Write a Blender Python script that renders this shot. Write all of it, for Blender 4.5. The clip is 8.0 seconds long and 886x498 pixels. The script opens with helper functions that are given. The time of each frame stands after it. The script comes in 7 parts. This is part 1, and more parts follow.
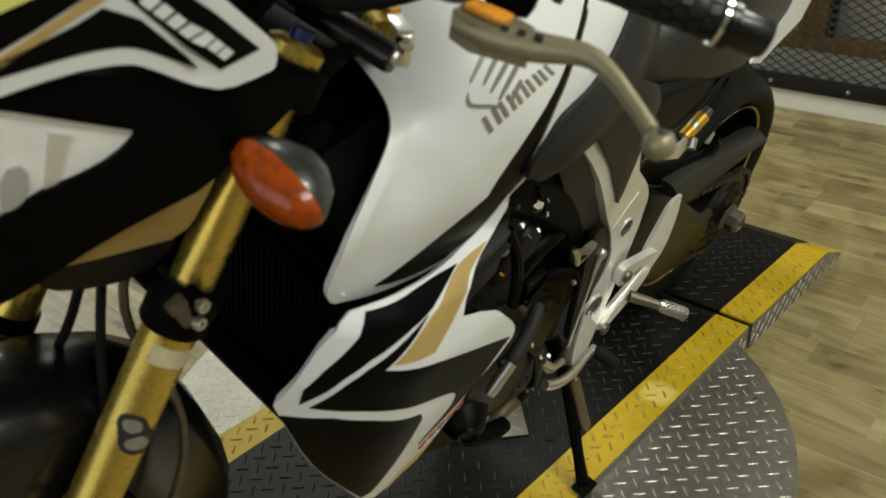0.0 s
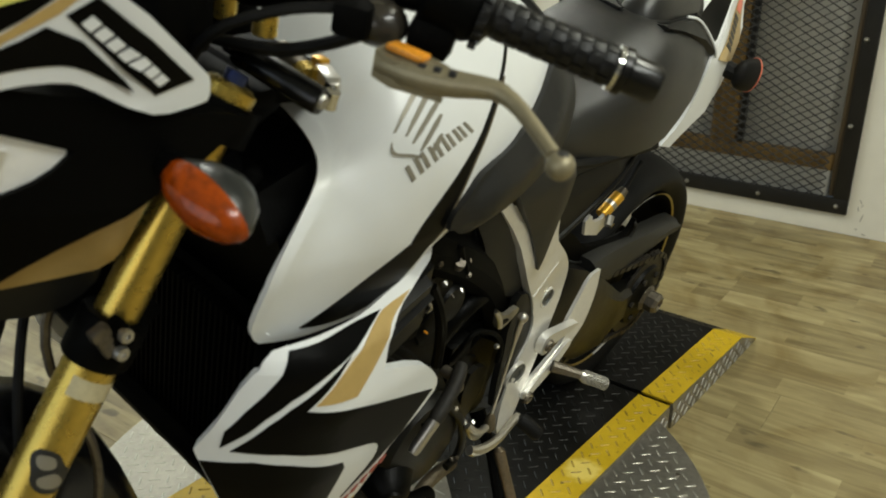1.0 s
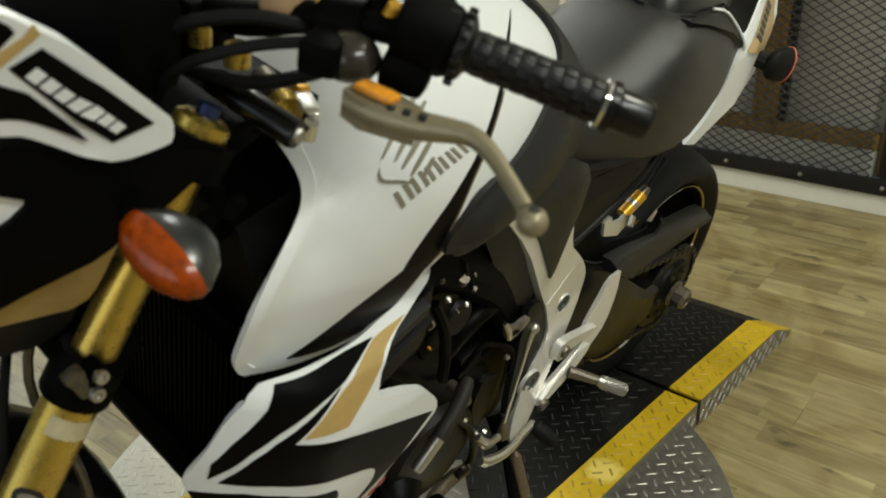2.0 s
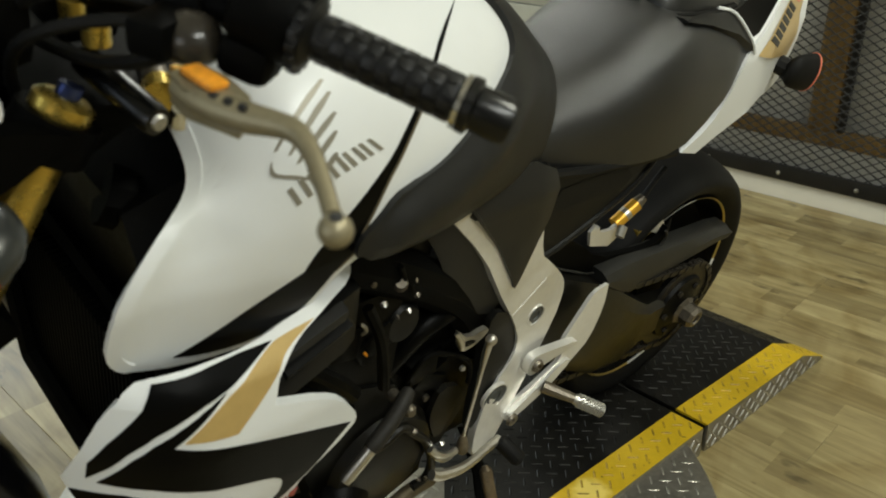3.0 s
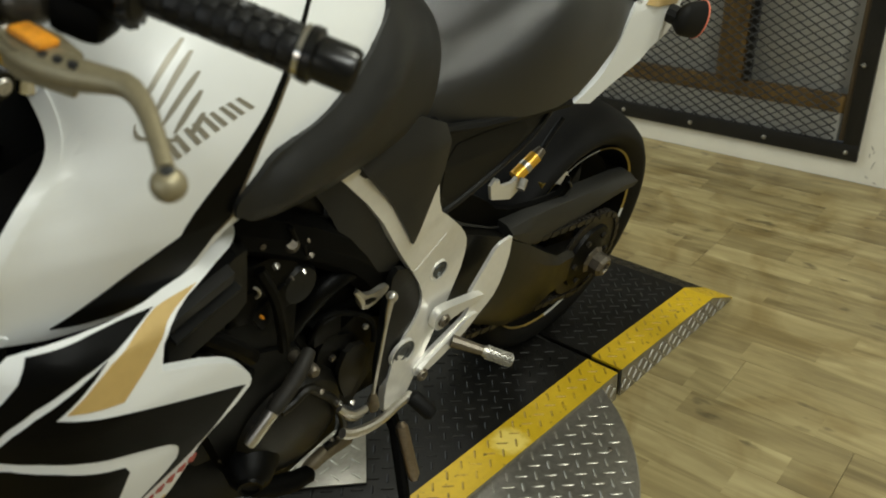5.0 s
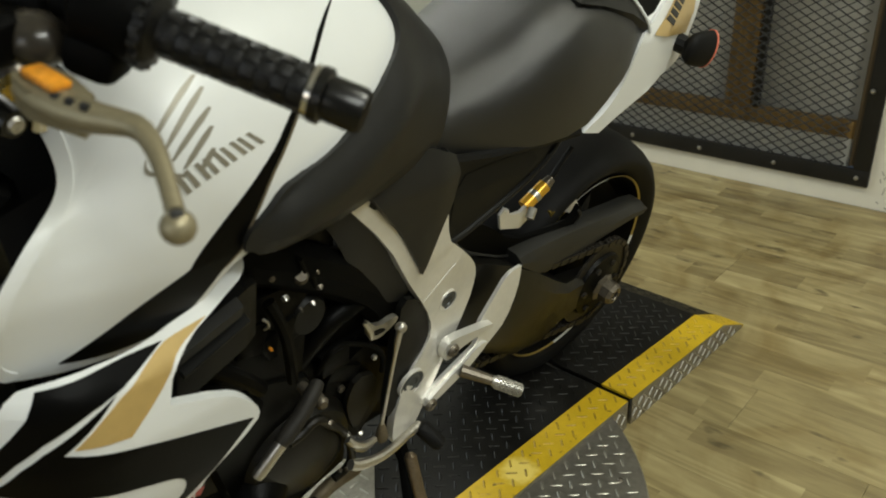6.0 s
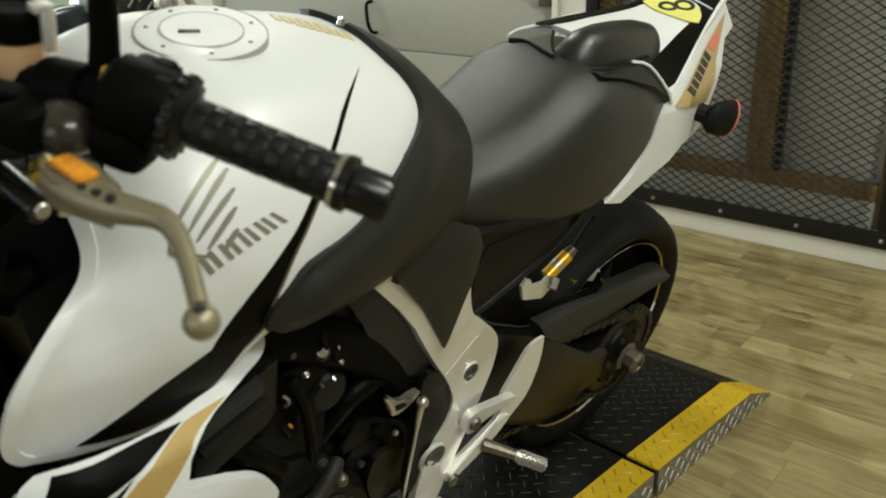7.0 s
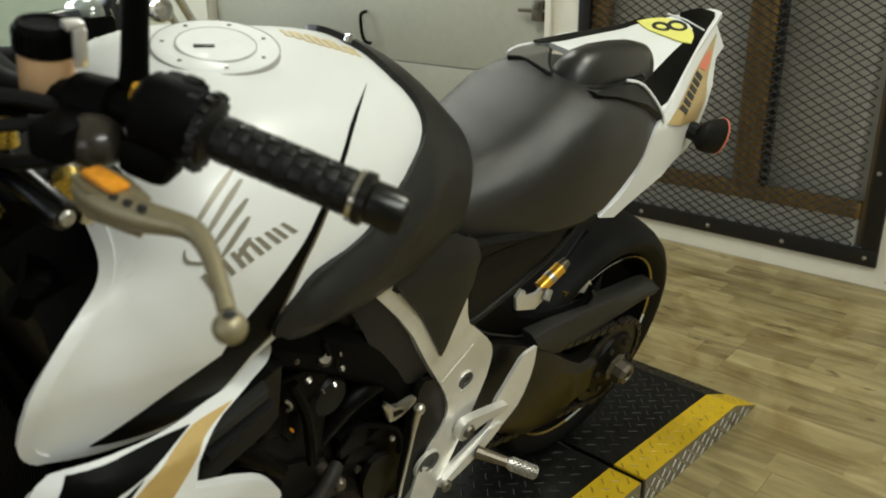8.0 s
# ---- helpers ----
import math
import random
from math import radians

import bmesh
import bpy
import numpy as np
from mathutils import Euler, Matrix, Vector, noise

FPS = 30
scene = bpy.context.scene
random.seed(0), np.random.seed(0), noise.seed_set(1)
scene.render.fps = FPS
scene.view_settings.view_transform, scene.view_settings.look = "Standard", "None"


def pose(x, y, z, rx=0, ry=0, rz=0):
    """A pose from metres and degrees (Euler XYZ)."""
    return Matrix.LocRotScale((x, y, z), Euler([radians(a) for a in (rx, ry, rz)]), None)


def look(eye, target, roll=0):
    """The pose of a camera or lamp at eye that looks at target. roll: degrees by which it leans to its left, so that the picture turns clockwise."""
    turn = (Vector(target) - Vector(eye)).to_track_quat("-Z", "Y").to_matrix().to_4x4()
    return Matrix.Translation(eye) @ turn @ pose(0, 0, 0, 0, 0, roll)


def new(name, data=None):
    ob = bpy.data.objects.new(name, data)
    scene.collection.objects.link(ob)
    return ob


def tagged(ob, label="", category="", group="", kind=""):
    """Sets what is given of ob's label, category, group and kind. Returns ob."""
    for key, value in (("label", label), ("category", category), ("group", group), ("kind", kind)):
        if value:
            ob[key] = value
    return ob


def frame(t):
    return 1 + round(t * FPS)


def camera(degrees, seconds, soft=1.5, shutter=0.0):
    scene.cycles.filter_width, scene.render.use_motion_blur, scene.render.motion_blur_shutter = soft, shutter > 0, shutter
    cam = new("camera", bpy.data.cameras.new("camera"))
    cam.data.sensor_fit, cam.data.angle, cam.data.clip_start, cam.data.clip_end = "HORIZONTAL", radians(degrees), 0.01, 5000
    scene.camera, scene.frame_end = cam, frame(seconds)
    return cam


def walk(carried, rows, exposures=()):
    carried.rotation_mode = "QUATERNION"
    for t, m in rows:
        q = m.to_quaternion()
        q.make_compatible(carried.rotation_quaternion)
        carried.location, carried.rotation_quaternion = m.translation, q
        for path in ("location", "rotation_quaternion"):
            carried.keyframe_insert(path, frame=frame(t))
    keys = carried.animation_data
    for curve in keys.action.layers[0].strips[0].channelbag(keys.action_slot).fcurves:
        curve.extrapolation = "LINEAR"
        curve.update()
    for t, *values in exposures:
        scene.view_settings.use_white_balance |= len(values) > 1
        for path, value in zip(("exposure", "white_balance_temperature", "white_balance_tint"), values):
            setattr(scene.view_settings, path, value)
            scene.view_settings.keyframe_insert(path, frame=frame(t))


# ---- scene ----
cam = camera(56.0, 8.0, soft=1.9)
cam.data.dof.use_dof, cam.data.dof.focus_distance, cam.data.dof.aperture_fstop = True, 1.55, 7.0
PATH = [
    (0, (1.611, 0.811, 1.222), (0.376, -0.409, 0.23), -3.3),
    (0.2, (1.616, 0.818, 1.218), (0.363, -0.363, 0.2), -2.7),
    (0.5, (1.627, 0.829, 1.206), (0.317, -0.338, 0.246), -2.1),
    (0.8, (1.645, 0.852, 1.185), (0.237, -0.31, 0.368), -0.3),
    (1, (1.649, 0.858, 1.182), (0.221, -0.312, 0.414), -0.4),
    (1.2, (1.648, 0.865, 1.19), (0.21, -0.308, 0.445), -0.3),
    (2.3, (1.537, 0.862, 1.226), (0.237, -0.395, 0.374), -1.5),
    (2.5, (1.511, 0.891, 1.201), (0.227, -0.407, 0.384), -0.3),
    (2.7, (1.463, 0.913, 1.202), (0.216, -0.414, 0.374), 0.7),
    (3, (1.417, 0.933, 1.203), (0.207, -0.417, 0.358), -0.6),
    (3.2, (1.409, 0.936, 1.206), (0.22, -0.431, 0.359), -1.8),
    (3.5, (1.41, 0.941, 1.206), (0.242, -0.429, 0.334), -3.2),
    (3.7, (1.411, 0.946, 1.196), (0.229, -0.378, 0.273), -3.6),
    (4, (1.4, 0.943, 1.19), (0.186, -0.348, 0.261), -0.3),
    (4.2, (1.386, 0.957, 1.183), (0.119, -0.281, 0.253), 0.3),
    (4.5, (1.379, 0.976, 1.183), (0.086, -0.215, 0.229), -0.3),
    (4.7, (1.382, 0.98, 1.189), (0.09, -0.22, 0.246), -0.9),
    (5.8, (1.385, 0.977, 1.198), (0.101, -0.273, 0.31), -1.9),
    (6, (1.379, 0.976, 1.203), (0.087, -0.277, 0.331), -1.8),
    (6.2, (1.376, 0.979, 1.21), (0.062, -0.284, 0.387), -1.1),
    (6.5, (1.369, 0.973, 1.205), (0.063, -0.303, 0.389), -1.1),
    (6.7, (1.366, 0.964, 1.214), (0.059, -0.335, 0.437), -2.1),
    (7, (1.37, 0.962, 1.218), (0.066, -0.36, 0.475), -2.3),
    (7.2, (1.374, 0.972, 1.222), (0.052, -0.332, 0.48), -1.3),
    (7.5, (1.375, 0.97, 1.229), (0.037, -0.325, 0.5), -1.3),
    (7.7, (1.383, 0.967, 1.234), (0.032, -0.324, 0.522), -1.9),
    (8, (1.401, 0.969, 1.232), (0.068, -0.335, 0.508), -1.0),
]
walk(cam, [(t, look(eye, target, roll)) for t, eye, target, roll in PATH])

# ---- world and lamps ----
world = bpy.data.worlds.new("world")
scene.world = world
world.use_nodes = True
wn = world.node_tree.nodes
sky = wn.new("ShaderNodeTexSky")
sky.sky_type, sky.sun_disc, sky.sun_elevation, sky.sun_rotation = "NISHITA", False, 0.5, 1.0
world.node_tree.links.new(sky.outputs[0], wn["Background"].inputs[0])
wn["Background"].inputs[1].default_value = 0.06
scene.view_settings.exposure = 0.0

# colours of the unseen light sources
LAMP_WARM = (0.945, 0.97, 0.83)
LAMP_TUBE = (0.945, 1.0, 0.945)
LAMP_COOL = (0.83, 0.93, 0.97)


def area_lamp(name, m, size, power, color, size_y=None):
    data = bpy.data.lights.new(name, "AREA")
    data.energy, data.color, data.size = power, color, size
    data.shape = "RECTANGLE" if size_y else "DISK"
    if size_y:
        data.size_y = size_y
    ob = new(name, data)
    ob.matrix_world = m
    return ob


# ---- materials ----
def mat(name, color, rough=0.5, metal=0.0, coat=0.0, var=0.0, scale=30.0, bump=0.0, bump_scale=200.0, rough_var=0.0, spec=0.5,
        color2=None, stretch=(1, 1, 1), sheen=0.0, random_ob=0.0):
    m = bpy.data.materials.new(name)
    m.use_nodes = True
    nt = m.node_tree
    n, l = nt.nodes, nt.links
    b = n["Principled BSDF"]
    b.inputs["Base Color"].default_value = (*color, 1)
    b.inputs["Roughness"].default_value = rough
    b.inputs["Metallic"].default_value = metal
    b.inputs["Coat Weight"].default_value = coat
    b.inputs["Coat Roughness"].default_value = 0.14
    b.inputs["Specular IOR Level"].default_value = spec
    b.inputs["Sheen Weight"].default_value, b.inputs["Sheen Roughness"].default_value = sheen, 0.35
    tc = n.new("ShaderNodeTexCoord")
    mp = n.new("ShaderNodeMapping")
    mp.inputs["Scale"].default_value = stretch
    l.new(tc.outputs["Object"], mp.inputs["Vector"])
    if var or color2:
        big, fine = n.new("ShaderNodeTexNoise"), n.new("ShaderNodeTexNoise")
        big.inputs["Scale"].default_value, big.inputs["Detail"].default_value = scale * 0.25, 5
        fine.inputs["Scale"].default_value, fine.inputs["Detail"].default_value = scale * 3, 6
        for t in (big, fine):
            l.new(mp.outputs[0], t.inputs["Vector"])
        add = n.new("ShaderNodeMath")
        add.operation = "ADD"
        l.new(big.outputs[0], add.inputs[0])
        l.new(fine.outputs[0], add.inputs[1])
        last = add.outputs[0]
        if random_ob:
            oi, mu = n.new("ShaderNodeObjectInfo"), n.new("ShaderNodeMath")
            mu.operation = "MULTIPLY_ADD"
            mu.inputs[1].default_value = random_ob
            l.new(oi.outputs["Random"], mu.inputs[0])
            l.new(last, mu.inputs[2])
            last = mu.outputs[0]
        rng = n.new("ShaderNodeMapRange")
        rng.inputs["From Min"].default_value = 0.7
        rng.inputs["From Max"].default_value = 1.3 + random_ob
        l.new(last, rng.inputs["Value"])
        mix = n.new("ShaderNodeMix")
        mix.data_type = "RGBA"
        c2 = color2 or tuple(min(1, c * (1 + var)) for c in color)
        c1 = color if color2 else tuple(c * (1 - var) for c in color)
        mix.inputs[6].default_value, mix.inputs[7].default_value = (*c1, 1), (*c2, 1)
        l.new(rng.outputs[0], mix.inputs[0])
        l.new(mix.outputs[2], b.inputs["Base Color"])
        if rough_var:
            rr = n.new("ShaderNodeMapRange")
            rr.inputs["To Min"].default_value, rr.inputs["To Max"].default_value = rough - rough_var, rough + rough_var
            l.new(fine.outputs[0], rr.inputs["Value"])
            l.new(rr.outputs[0], b.inputs["Roughness"])
    if bump:
        bt, bp = n.new("ShaderNodeTexNoise"), n.new("ShaderNodeBump")
        bt.inputs["Scale"].default_value, bt.inputs["Detail"].default_value = bump_scale, 4
        bp.inputs["Strength"].default_value, bp.inputs["Distance"].default_value = bump, 0.002
        l.new(mp.outputs[0], bt.inputs["Vector"])
        l.new(bt.outputs[0], bp.inputs["Height"])
        l.new(bp.outputs[0], b.inputs["Normal"])
    return m


CAPWHITE = mat("satin_white_lid", (0.775, 0.795, 0.80), 0.55, spec=0.25, var=0.03, scale=20)
WHITE = mat("pearl_white_paint", (0.775, 0.795, 0.80), 0.36, coat=0.16, var=0.02, scale=6)
BLACK = mat("gloss_black_paint", (0.0018, 0.0018, 0.0017), 0.34, var=0.2, scale=20, spec=0.09)
MATT = mat("matt_black_plastic", (0.0017, 0.0017, 0.0015), 0.56, spec=0.05, var=0.25, scale=40, bump=0.12, bump_scale=900)
GREY = mat("charcoal_plastic", (0.0120, 0.0120, 0.0112), 0.44, spec=0.34, var=0.15, scale=25, bump=0.1, bump_scale=1200)
VINYL = mat("seat_vinyl", (0.0098, 0.0102, 0.0102), 0.33, spec=0.75, var=0.12, scale=20, bump=0.3, bump_scale=1600, rough_var=0.05)
DARK = mat("engine_black", (0.0017, 0.0017, 0.0015), 0.40, spec=0.10, var=0.4, scale=60, bump=0.2, bump_scale=400, rough_var=0.12)
CASTING = mat("tan_cast_alloy", (0.16, 0.13, 0.085), 0.5, metal=0.5, var=0.25, scale=60, bump=0.15, bump_scale=400)
SWING = mat("black_swingarm_paint", (0.0052, 0.0048, 0.0036), 0.36, var=0.4, scale=14, bump=0.1, bump_scale=500, spec=0.32, rough_var=0.1)
BRONZE = mat("crankcase_paint", (0.0088, 0.0080, 0.0060), 0.42, metal=0.2, var=0.25, scale=50, bump=0.1, bump_scale=500, spec=0.3)
RUBBER = mat("tyre_rubber", (0.0050, 0.0050, 0.0048), 0.60, spec=0.18, var=0.25, scale=60, bump=0.2, bump_scale=500)
GOLDM = mat("gold_anodised", (0.56, 0.40, 0.085), 0.28, metal=0.85, var=0.12, scale=30, rough_var=0.06)
GOLDP = mat("gold_film", (0.55, 0.385, 0.145), 0.34, metal=0.25, coat=0.3, var=0.06, scale=30)
SILVER = mat("silver_paint", (0.755, 0.745, 0.71), 0.33, metal=0.5, coat=0.2, var=0.05, scale=30)
ALLOY = mat("bare_alloy", (0.52, 0.50, 0.455), 0.34, metal=0.95, var=0.14, scale=80, rough_var=0.1, bump=0.1, bump_scale=300)
LEVER = mat("worn_lever_alloy", (0.295, 0.257, 0.163), 0.42, metal=0.5, var=0.12, scale=60, rough_var=0.08)
CHROME = mat("chrome", (0.75, 0.75, 0.74), 0.10, metal=1.0)
RIMGOLD = mat("rim_stripe_gold", (0.46, 0.37, 0.13), 0.34, metal=0.85, var=0.1, scale=30)
ORANGE = mat("amber_film", (0.74, 0.29, 0.02), 0.4, var=0.25, scale=60)
AMBERM = mat("amber_anodised", (0.70, 0.38, 0.035), 0.3, metal=0.5)
BLUE = mat("blue_anodised", (0.05, 0.07, 0.2), 0.3, metal=0.8)
CHAIN = mat("oily_chain_steel", (0.030, 0.026, 0.020), 0.48, metal=0.6, var=0.3, scale=80)
HUMPV = mat("glossy_hump_vinyl", (0.0070, 0.0070, 0.0067), 0.36, spec=0.75, var=0.12, scale=20, bump=0.12, bump_scale=900)
INNER = mat("inner_cover_plastic", (0.0058, 0.0058, 0.0052), 0.46, spec=0.28, var=0.2, scale=30, bump=0.1, bump_scale=900)
HOSE = mat("dusty_hose_rubber", (0.015, 0.0135, 0.011), 0.6, spec=0.3, var=0.3, scale=60)
# darker copy of the inner cover plastic, shade put into the colour
INNER_SHADED = mat("shaded_inner_plastic", (0.0042, 0.0042, 0.0038), 0.5, spec=0.22, var=0.2, scale=30, bump=0.1, bump_scale=900)
GRIP = mat("moulded_grip_rubber", (0.0040, 0.0040, 0.0038), 0.42, spec=0.35, var=0.3, scale=60, bump=0.25, bump_scale=300)
MESHM = mat("black_mesh_paint", (0.016, 0.015, 0.0125), 0.5, spec=0.2, var=0.4, scale=40)
BARGLOSS = mat("gloss_black_anodised", (0.003, 0.003, 0.0027), 0.27, spec=0.4)
# far seat trim only: charcoal made paler, its reflected light in the colour
TRIM_LIT = mat("lit_charcoal_trim", (0.050, 0.050, 0.049), 0.30, spec=0.8, var=0.1, scale=30)
GUARD = mat("satin_black_plastic", (0.012, 0.012, 0.011), 0.5, spec=0.4, var=0.2, scale=30, bump=0.1, bump_scale=900)
SOCKET = mat("blued_socket_steel", (0.075, 0.082, 0.085), 0.38, metal=0.6, var=0.25, scale=80)
STEEL = mat("dark_steel", (0.16, 0.14, 0.11), 0.42, metal=0.8, var=0.3, scale=60)
LOGO = mat("logo_grey_film", (0.27, 0.25, 0.20), 0.4, metal=0.3)
PALE_LINE = mat("grey_joint_line", (0.36, 0.355, 0.34), 0.5)
RED = mat("red_film", (0.36, 0.06, 0.045), 0.4)
CORAL = mat("coral_film", (0.75, 0.20, 0.12), 0.4)
LIME = mat("lime_yellow_film", (0.78, 0.76, 0.20), 0.4, var=0.03)
INK = mat("black_ink", (0.015, 0.015, 0.015), 0.5)
FLUID = mat("amber_fluid", (0.62, 0.40, 0.22), 0.25)
# opaque white: bright reflection of lens and reflector put into the colour
LENSW = mat("white_lamp_lens", (0.86, 0.86, 0.84), 0.12, coat=0.8, var=0.1, scale=12)
REDLENS = mat("amber_lens", (0.26, 0.040, 0.0012), 0.20, spec=0.3, coat=0.15, var=0.55, scale=45, bump=0.12, bump_scale=90)
SMOKE = mat("smoked_plastic", (0.014, 0.016, 0.015), 0.3, coat=0.3)
# place
PLATE = mat("tread_plate_aluminium", (0.34, 0.325, 0.285), 0.40, metal=0.85, var=0.18, scale=30, rough_var=0.12, bump=0.15, bump_scale=120)
PEGALLOY = mat("worn_peg_alloy", (0.44, 0.43, 0.40), 0.38, metal=0.9, var=0.3, scale=120)
# same aluminium as PLATE but paler: lug glints put into the colour
LUGS = mat("pale_tread_lugs", (0.47, 0.455, 0.41), 0.40, metal=0.85, var=0.14, scale=60)
DECK = mat("black_tread_paint", (0.0040, 0.0038, 0.0032), 0.44, color2=(0.0115, 0.0108, 0.0092), scale=11, bump=0.3, bump_scale=300, rough_var=0.12, spec=0.2)
WALLP = mat("wall_paint", (0.74, 0.71, 0.62), 0.6, var=0.04, scale=5, bump=0.15, bump_scale=160)
CEIL = mat("ceiling_paint", (0.78, 0.77, 0.72), 0.7, var=0.03, scale=6, bump=0.2, bump_scale=120)
DOORP = mat("garage_door_paint", (0.40, 0.40, 0.34), 0.5, var=0.05, scale=8, bump=0.3, bump_scale=500)
IRON = mat("black_iron", (0.0085, 0.008, 0.007), 0.45, metal=0.2, var=0.5, scale=40, bump=0.3, bump_scale=200)
RUST = mat("stained_brown_timber", (0.10, 0.056, 0.012), 0.6, color2=(0.27, 0.16, 0.040), scale=16, stretch=(1, 1, 0.15), bump=0.3, bump_scale=150)
SLATE = mat("grey_back_panel", (0.42, 0.405, 0.36), 0.6, var=0.15, scale=6)
PALE = mat("pale_plinth", (0.40, 0.39, 0.355), 0.6, var=0.08, scale=10)
# glowing cover of the added ceiling fixtures
LAMPGLASS = bpy.data.materials.new("added_lamp_diffuser")
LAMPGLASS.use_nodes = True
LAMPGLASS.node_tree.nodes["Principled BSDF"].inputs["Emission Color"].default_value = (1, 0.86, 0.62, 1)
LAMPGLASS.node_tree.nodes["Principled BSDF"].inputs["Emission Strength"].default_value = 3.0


def yellow_paint():
    """Yellow safety paint, chipped here and there, with one bright reflection painted in."""
    m = mat("yellow_safety_paint", (0.55, 0.365, 0.010), 0.46, var=0.10, scale=25, bump=0.2, bump_scale=300, rough_var=0.1)
    n, l = m.node_tree.nodes, m.node_tree.links
    b = n["Principled BSDF"]
    src = b.inputs["Base Color"].links[0].from_socket
    tc, vn, ramp, mix = n.new("ShaderNodeTexCoord"), n.new("ShaderNodeTexNoise"), n.new("ShaderNodeMapRange"), n.new("ShaderNodeMix")
    vn.inputs["Scale"].default_value, vn.inputs["Detail"].default_value = 55, 8
    ramp.inputs["From Min"].default_value, ramp.inputs["From Max"].default_value = 0.66, 0.72
    mix.data_type = "RGBA"
    mix.inputs[7].default_value = (0.10, 0.075, 0.02, 1)
    l.new(tc.outputs["Object"], vn.inputs["Vector"])
    l.new(vn.outputs[0], ramp.inputs["Value"])
    l.new(ramp.outputs[0], mix.inputs[0])
    l.new(src, mix.inputs[6])
    # one pale spot on the near edge: a reflected highlight put into the colour
    dist, warp, rng, pale = n.new("ShaderNodeVectorMath"), n.new("ShaderNodeMath"), n.new("ShaderNodeMapRange"), n.new("ShaderNodeMix")
    dist.operation, warp.operation, pale.data_type = "DISTANCE", "MULTIPLY_ADD", "RGBA"
    dist.inputs[1].default_value = (0.347, 0.168, 0.074)
    warp.inputs[1].default_value = 0.03
    rng.inputs["From Min"].default_value, rng.inputs["From Max"].default_value = 0.060, 0.040
    pale.inputs[7].default_value = (0.80, 0.62, 0.14, 1)
    l.new(tc.outputs["Object"], dist.inputs[0])
    l.new(vn.outputs[0], warp.inputs[0])
    l.new(dist.outputs["Value"], warp.inputs[2])
    l.new(warp.outputs[0], rng.inputs["Value"])
    l.new(rng.outputs[0], pale.inputs[0])
    l.new(mix.outputs[2], pale.inputs[6])
    l.new(pale.outputs[2], b.inputs["Base Color"])
    return m


YELLOW = yellow_paint()
# darker yellow: the lugs' side shading put into their colour
YELLOW_SHADED = mat("shaded_yellow_lugs", (0.36, 0.235, 0.010), 0.5, var=0.6, scale=60)


def plank_material():
    """Oak laminate boards: two strips to a board, cut into lengths of differing tone, with grain streaks, dark mineral marks and scuffs."""
    m = bpy.data.materials.new("weathered_oak_boards")
    m.use_nodes = True
    n, l = m.node_tree.nodes, m.node_tree.links
    b = n["Principled BSDF"]

    def math_node(op, a, c=None, d=None):
        k = n.new("ShaderNodeMath")
        k.operation = op
        for i, v in enumerate((a, c, d)):
            if v is None:
                continue
            if isinstance(v, (int, float)):
                k.inputs[i].default_value = v
            else:
                l.new(v, k.inputs[i])
        return k.outputs[0]

    def noise(vec, scale, detail, distortion=0.0):
        k = n.new("ShaderNodeTexNoise")
        k.inputs["Scale"].default_value, k.inputs["Detail"].default_value, k.inputs["Distortion"].default_value = scale, detail, distortion
        l.new(vec, k.inputs["Vector"])
        return k.outputs[0]

    tc, oi = n.new("ShaderNodeTexCoord"), n.new("ShaderNodeObjectInfo")
    sep = n.new("ShaderNodeSeparateXYZ")
    l.new(tc.outputs["Object"], sep.inputs[0])
    rnd = oi.outputs["Random"]
    strip = math_node("FLOOR", math_node("MULTIPLY_ADD", sep.outputs[0], 1 / 0.0925, 4.0))
    shift = math_node("MULTIPLY_ADD", strip, 0.37, math_node("MULTIPLY", rnd, 7.3))
    seg = math_node("FLOOR", math_node("MULTIPLY_ADD", sep.outputs[1], 1 / 0.41, shift))
    comb, wn_ = n.new("ShaderNodeCombineXYZ"), n.new("ShaderNodeTexWhiteNoise")
    l.new(strip, comb.inputs[0])
    l.new(seg, comb.inputs[1])
    l.new(math_node("MULTIPLY", rnd, 91.7), comb.inputs[2])
    l.new(comb.outputs[0], wn_.inputs["Vector"])
    tone = wn_.outputs["Value"]
    off, mp, add = n.new("ShaderNodeVectorMath"), n.new("ShaderNodeMapping"), n.new("ShaderNodeVectorMath")
    off.operation, add.operation = "MULTIPLY", "ADD"
    off.inputs[1].default_value = (37, 53, 11)
    l.new(wn_.outputs["Color"], off.inputs[0])
    l.new(off.outputs[0], add.inputs[0])
    l.new(tc.outputs["Object"], add.inputs[1])
    mp.inputs["Scale"].default_value = (9, 1.0, 1)
    l.new(add.outputs[0], mp.inputs["Vector"])
    g1, g2 = noise(mp.outputs[0], 1.5, 7, 2.0), noise(mp.outputs[0], 9.0, 8)
    mk = n.new("ShaderNodeMapping")
    mk.inputs["Scale"].default_value = (2.2, 1.0, 1)
    l.new(add.outputs[0], mk.inputs["Vector"])
    marks = noise(mk.outputs[0], 8.0, 3)
    geo = n.new("ShaderNodeNewGeometry")
    scuff = noise(geo.outputs["Position"], 1.7, 6, 1.0)
    stain = noise(geo.outputs["Position"], 2.6, 5, 2.4)
    val = math_node("MULTIPLY_ADD", g2, 0.18, math_node("MULTIPLY", g1, 0.66))
    val = math_node("MULTIPLY_ADD", tone, 0.17, val)
    val = math_node("SUBTRACT", val, 0.035)
    ramp = n.new("ShaderNodeValToRGB")
    ramp.color_ramp.elements[0].position, ramp.color_ramp.elements[0].color = 0.24, (0.140, 0.104, 0.044, 1)
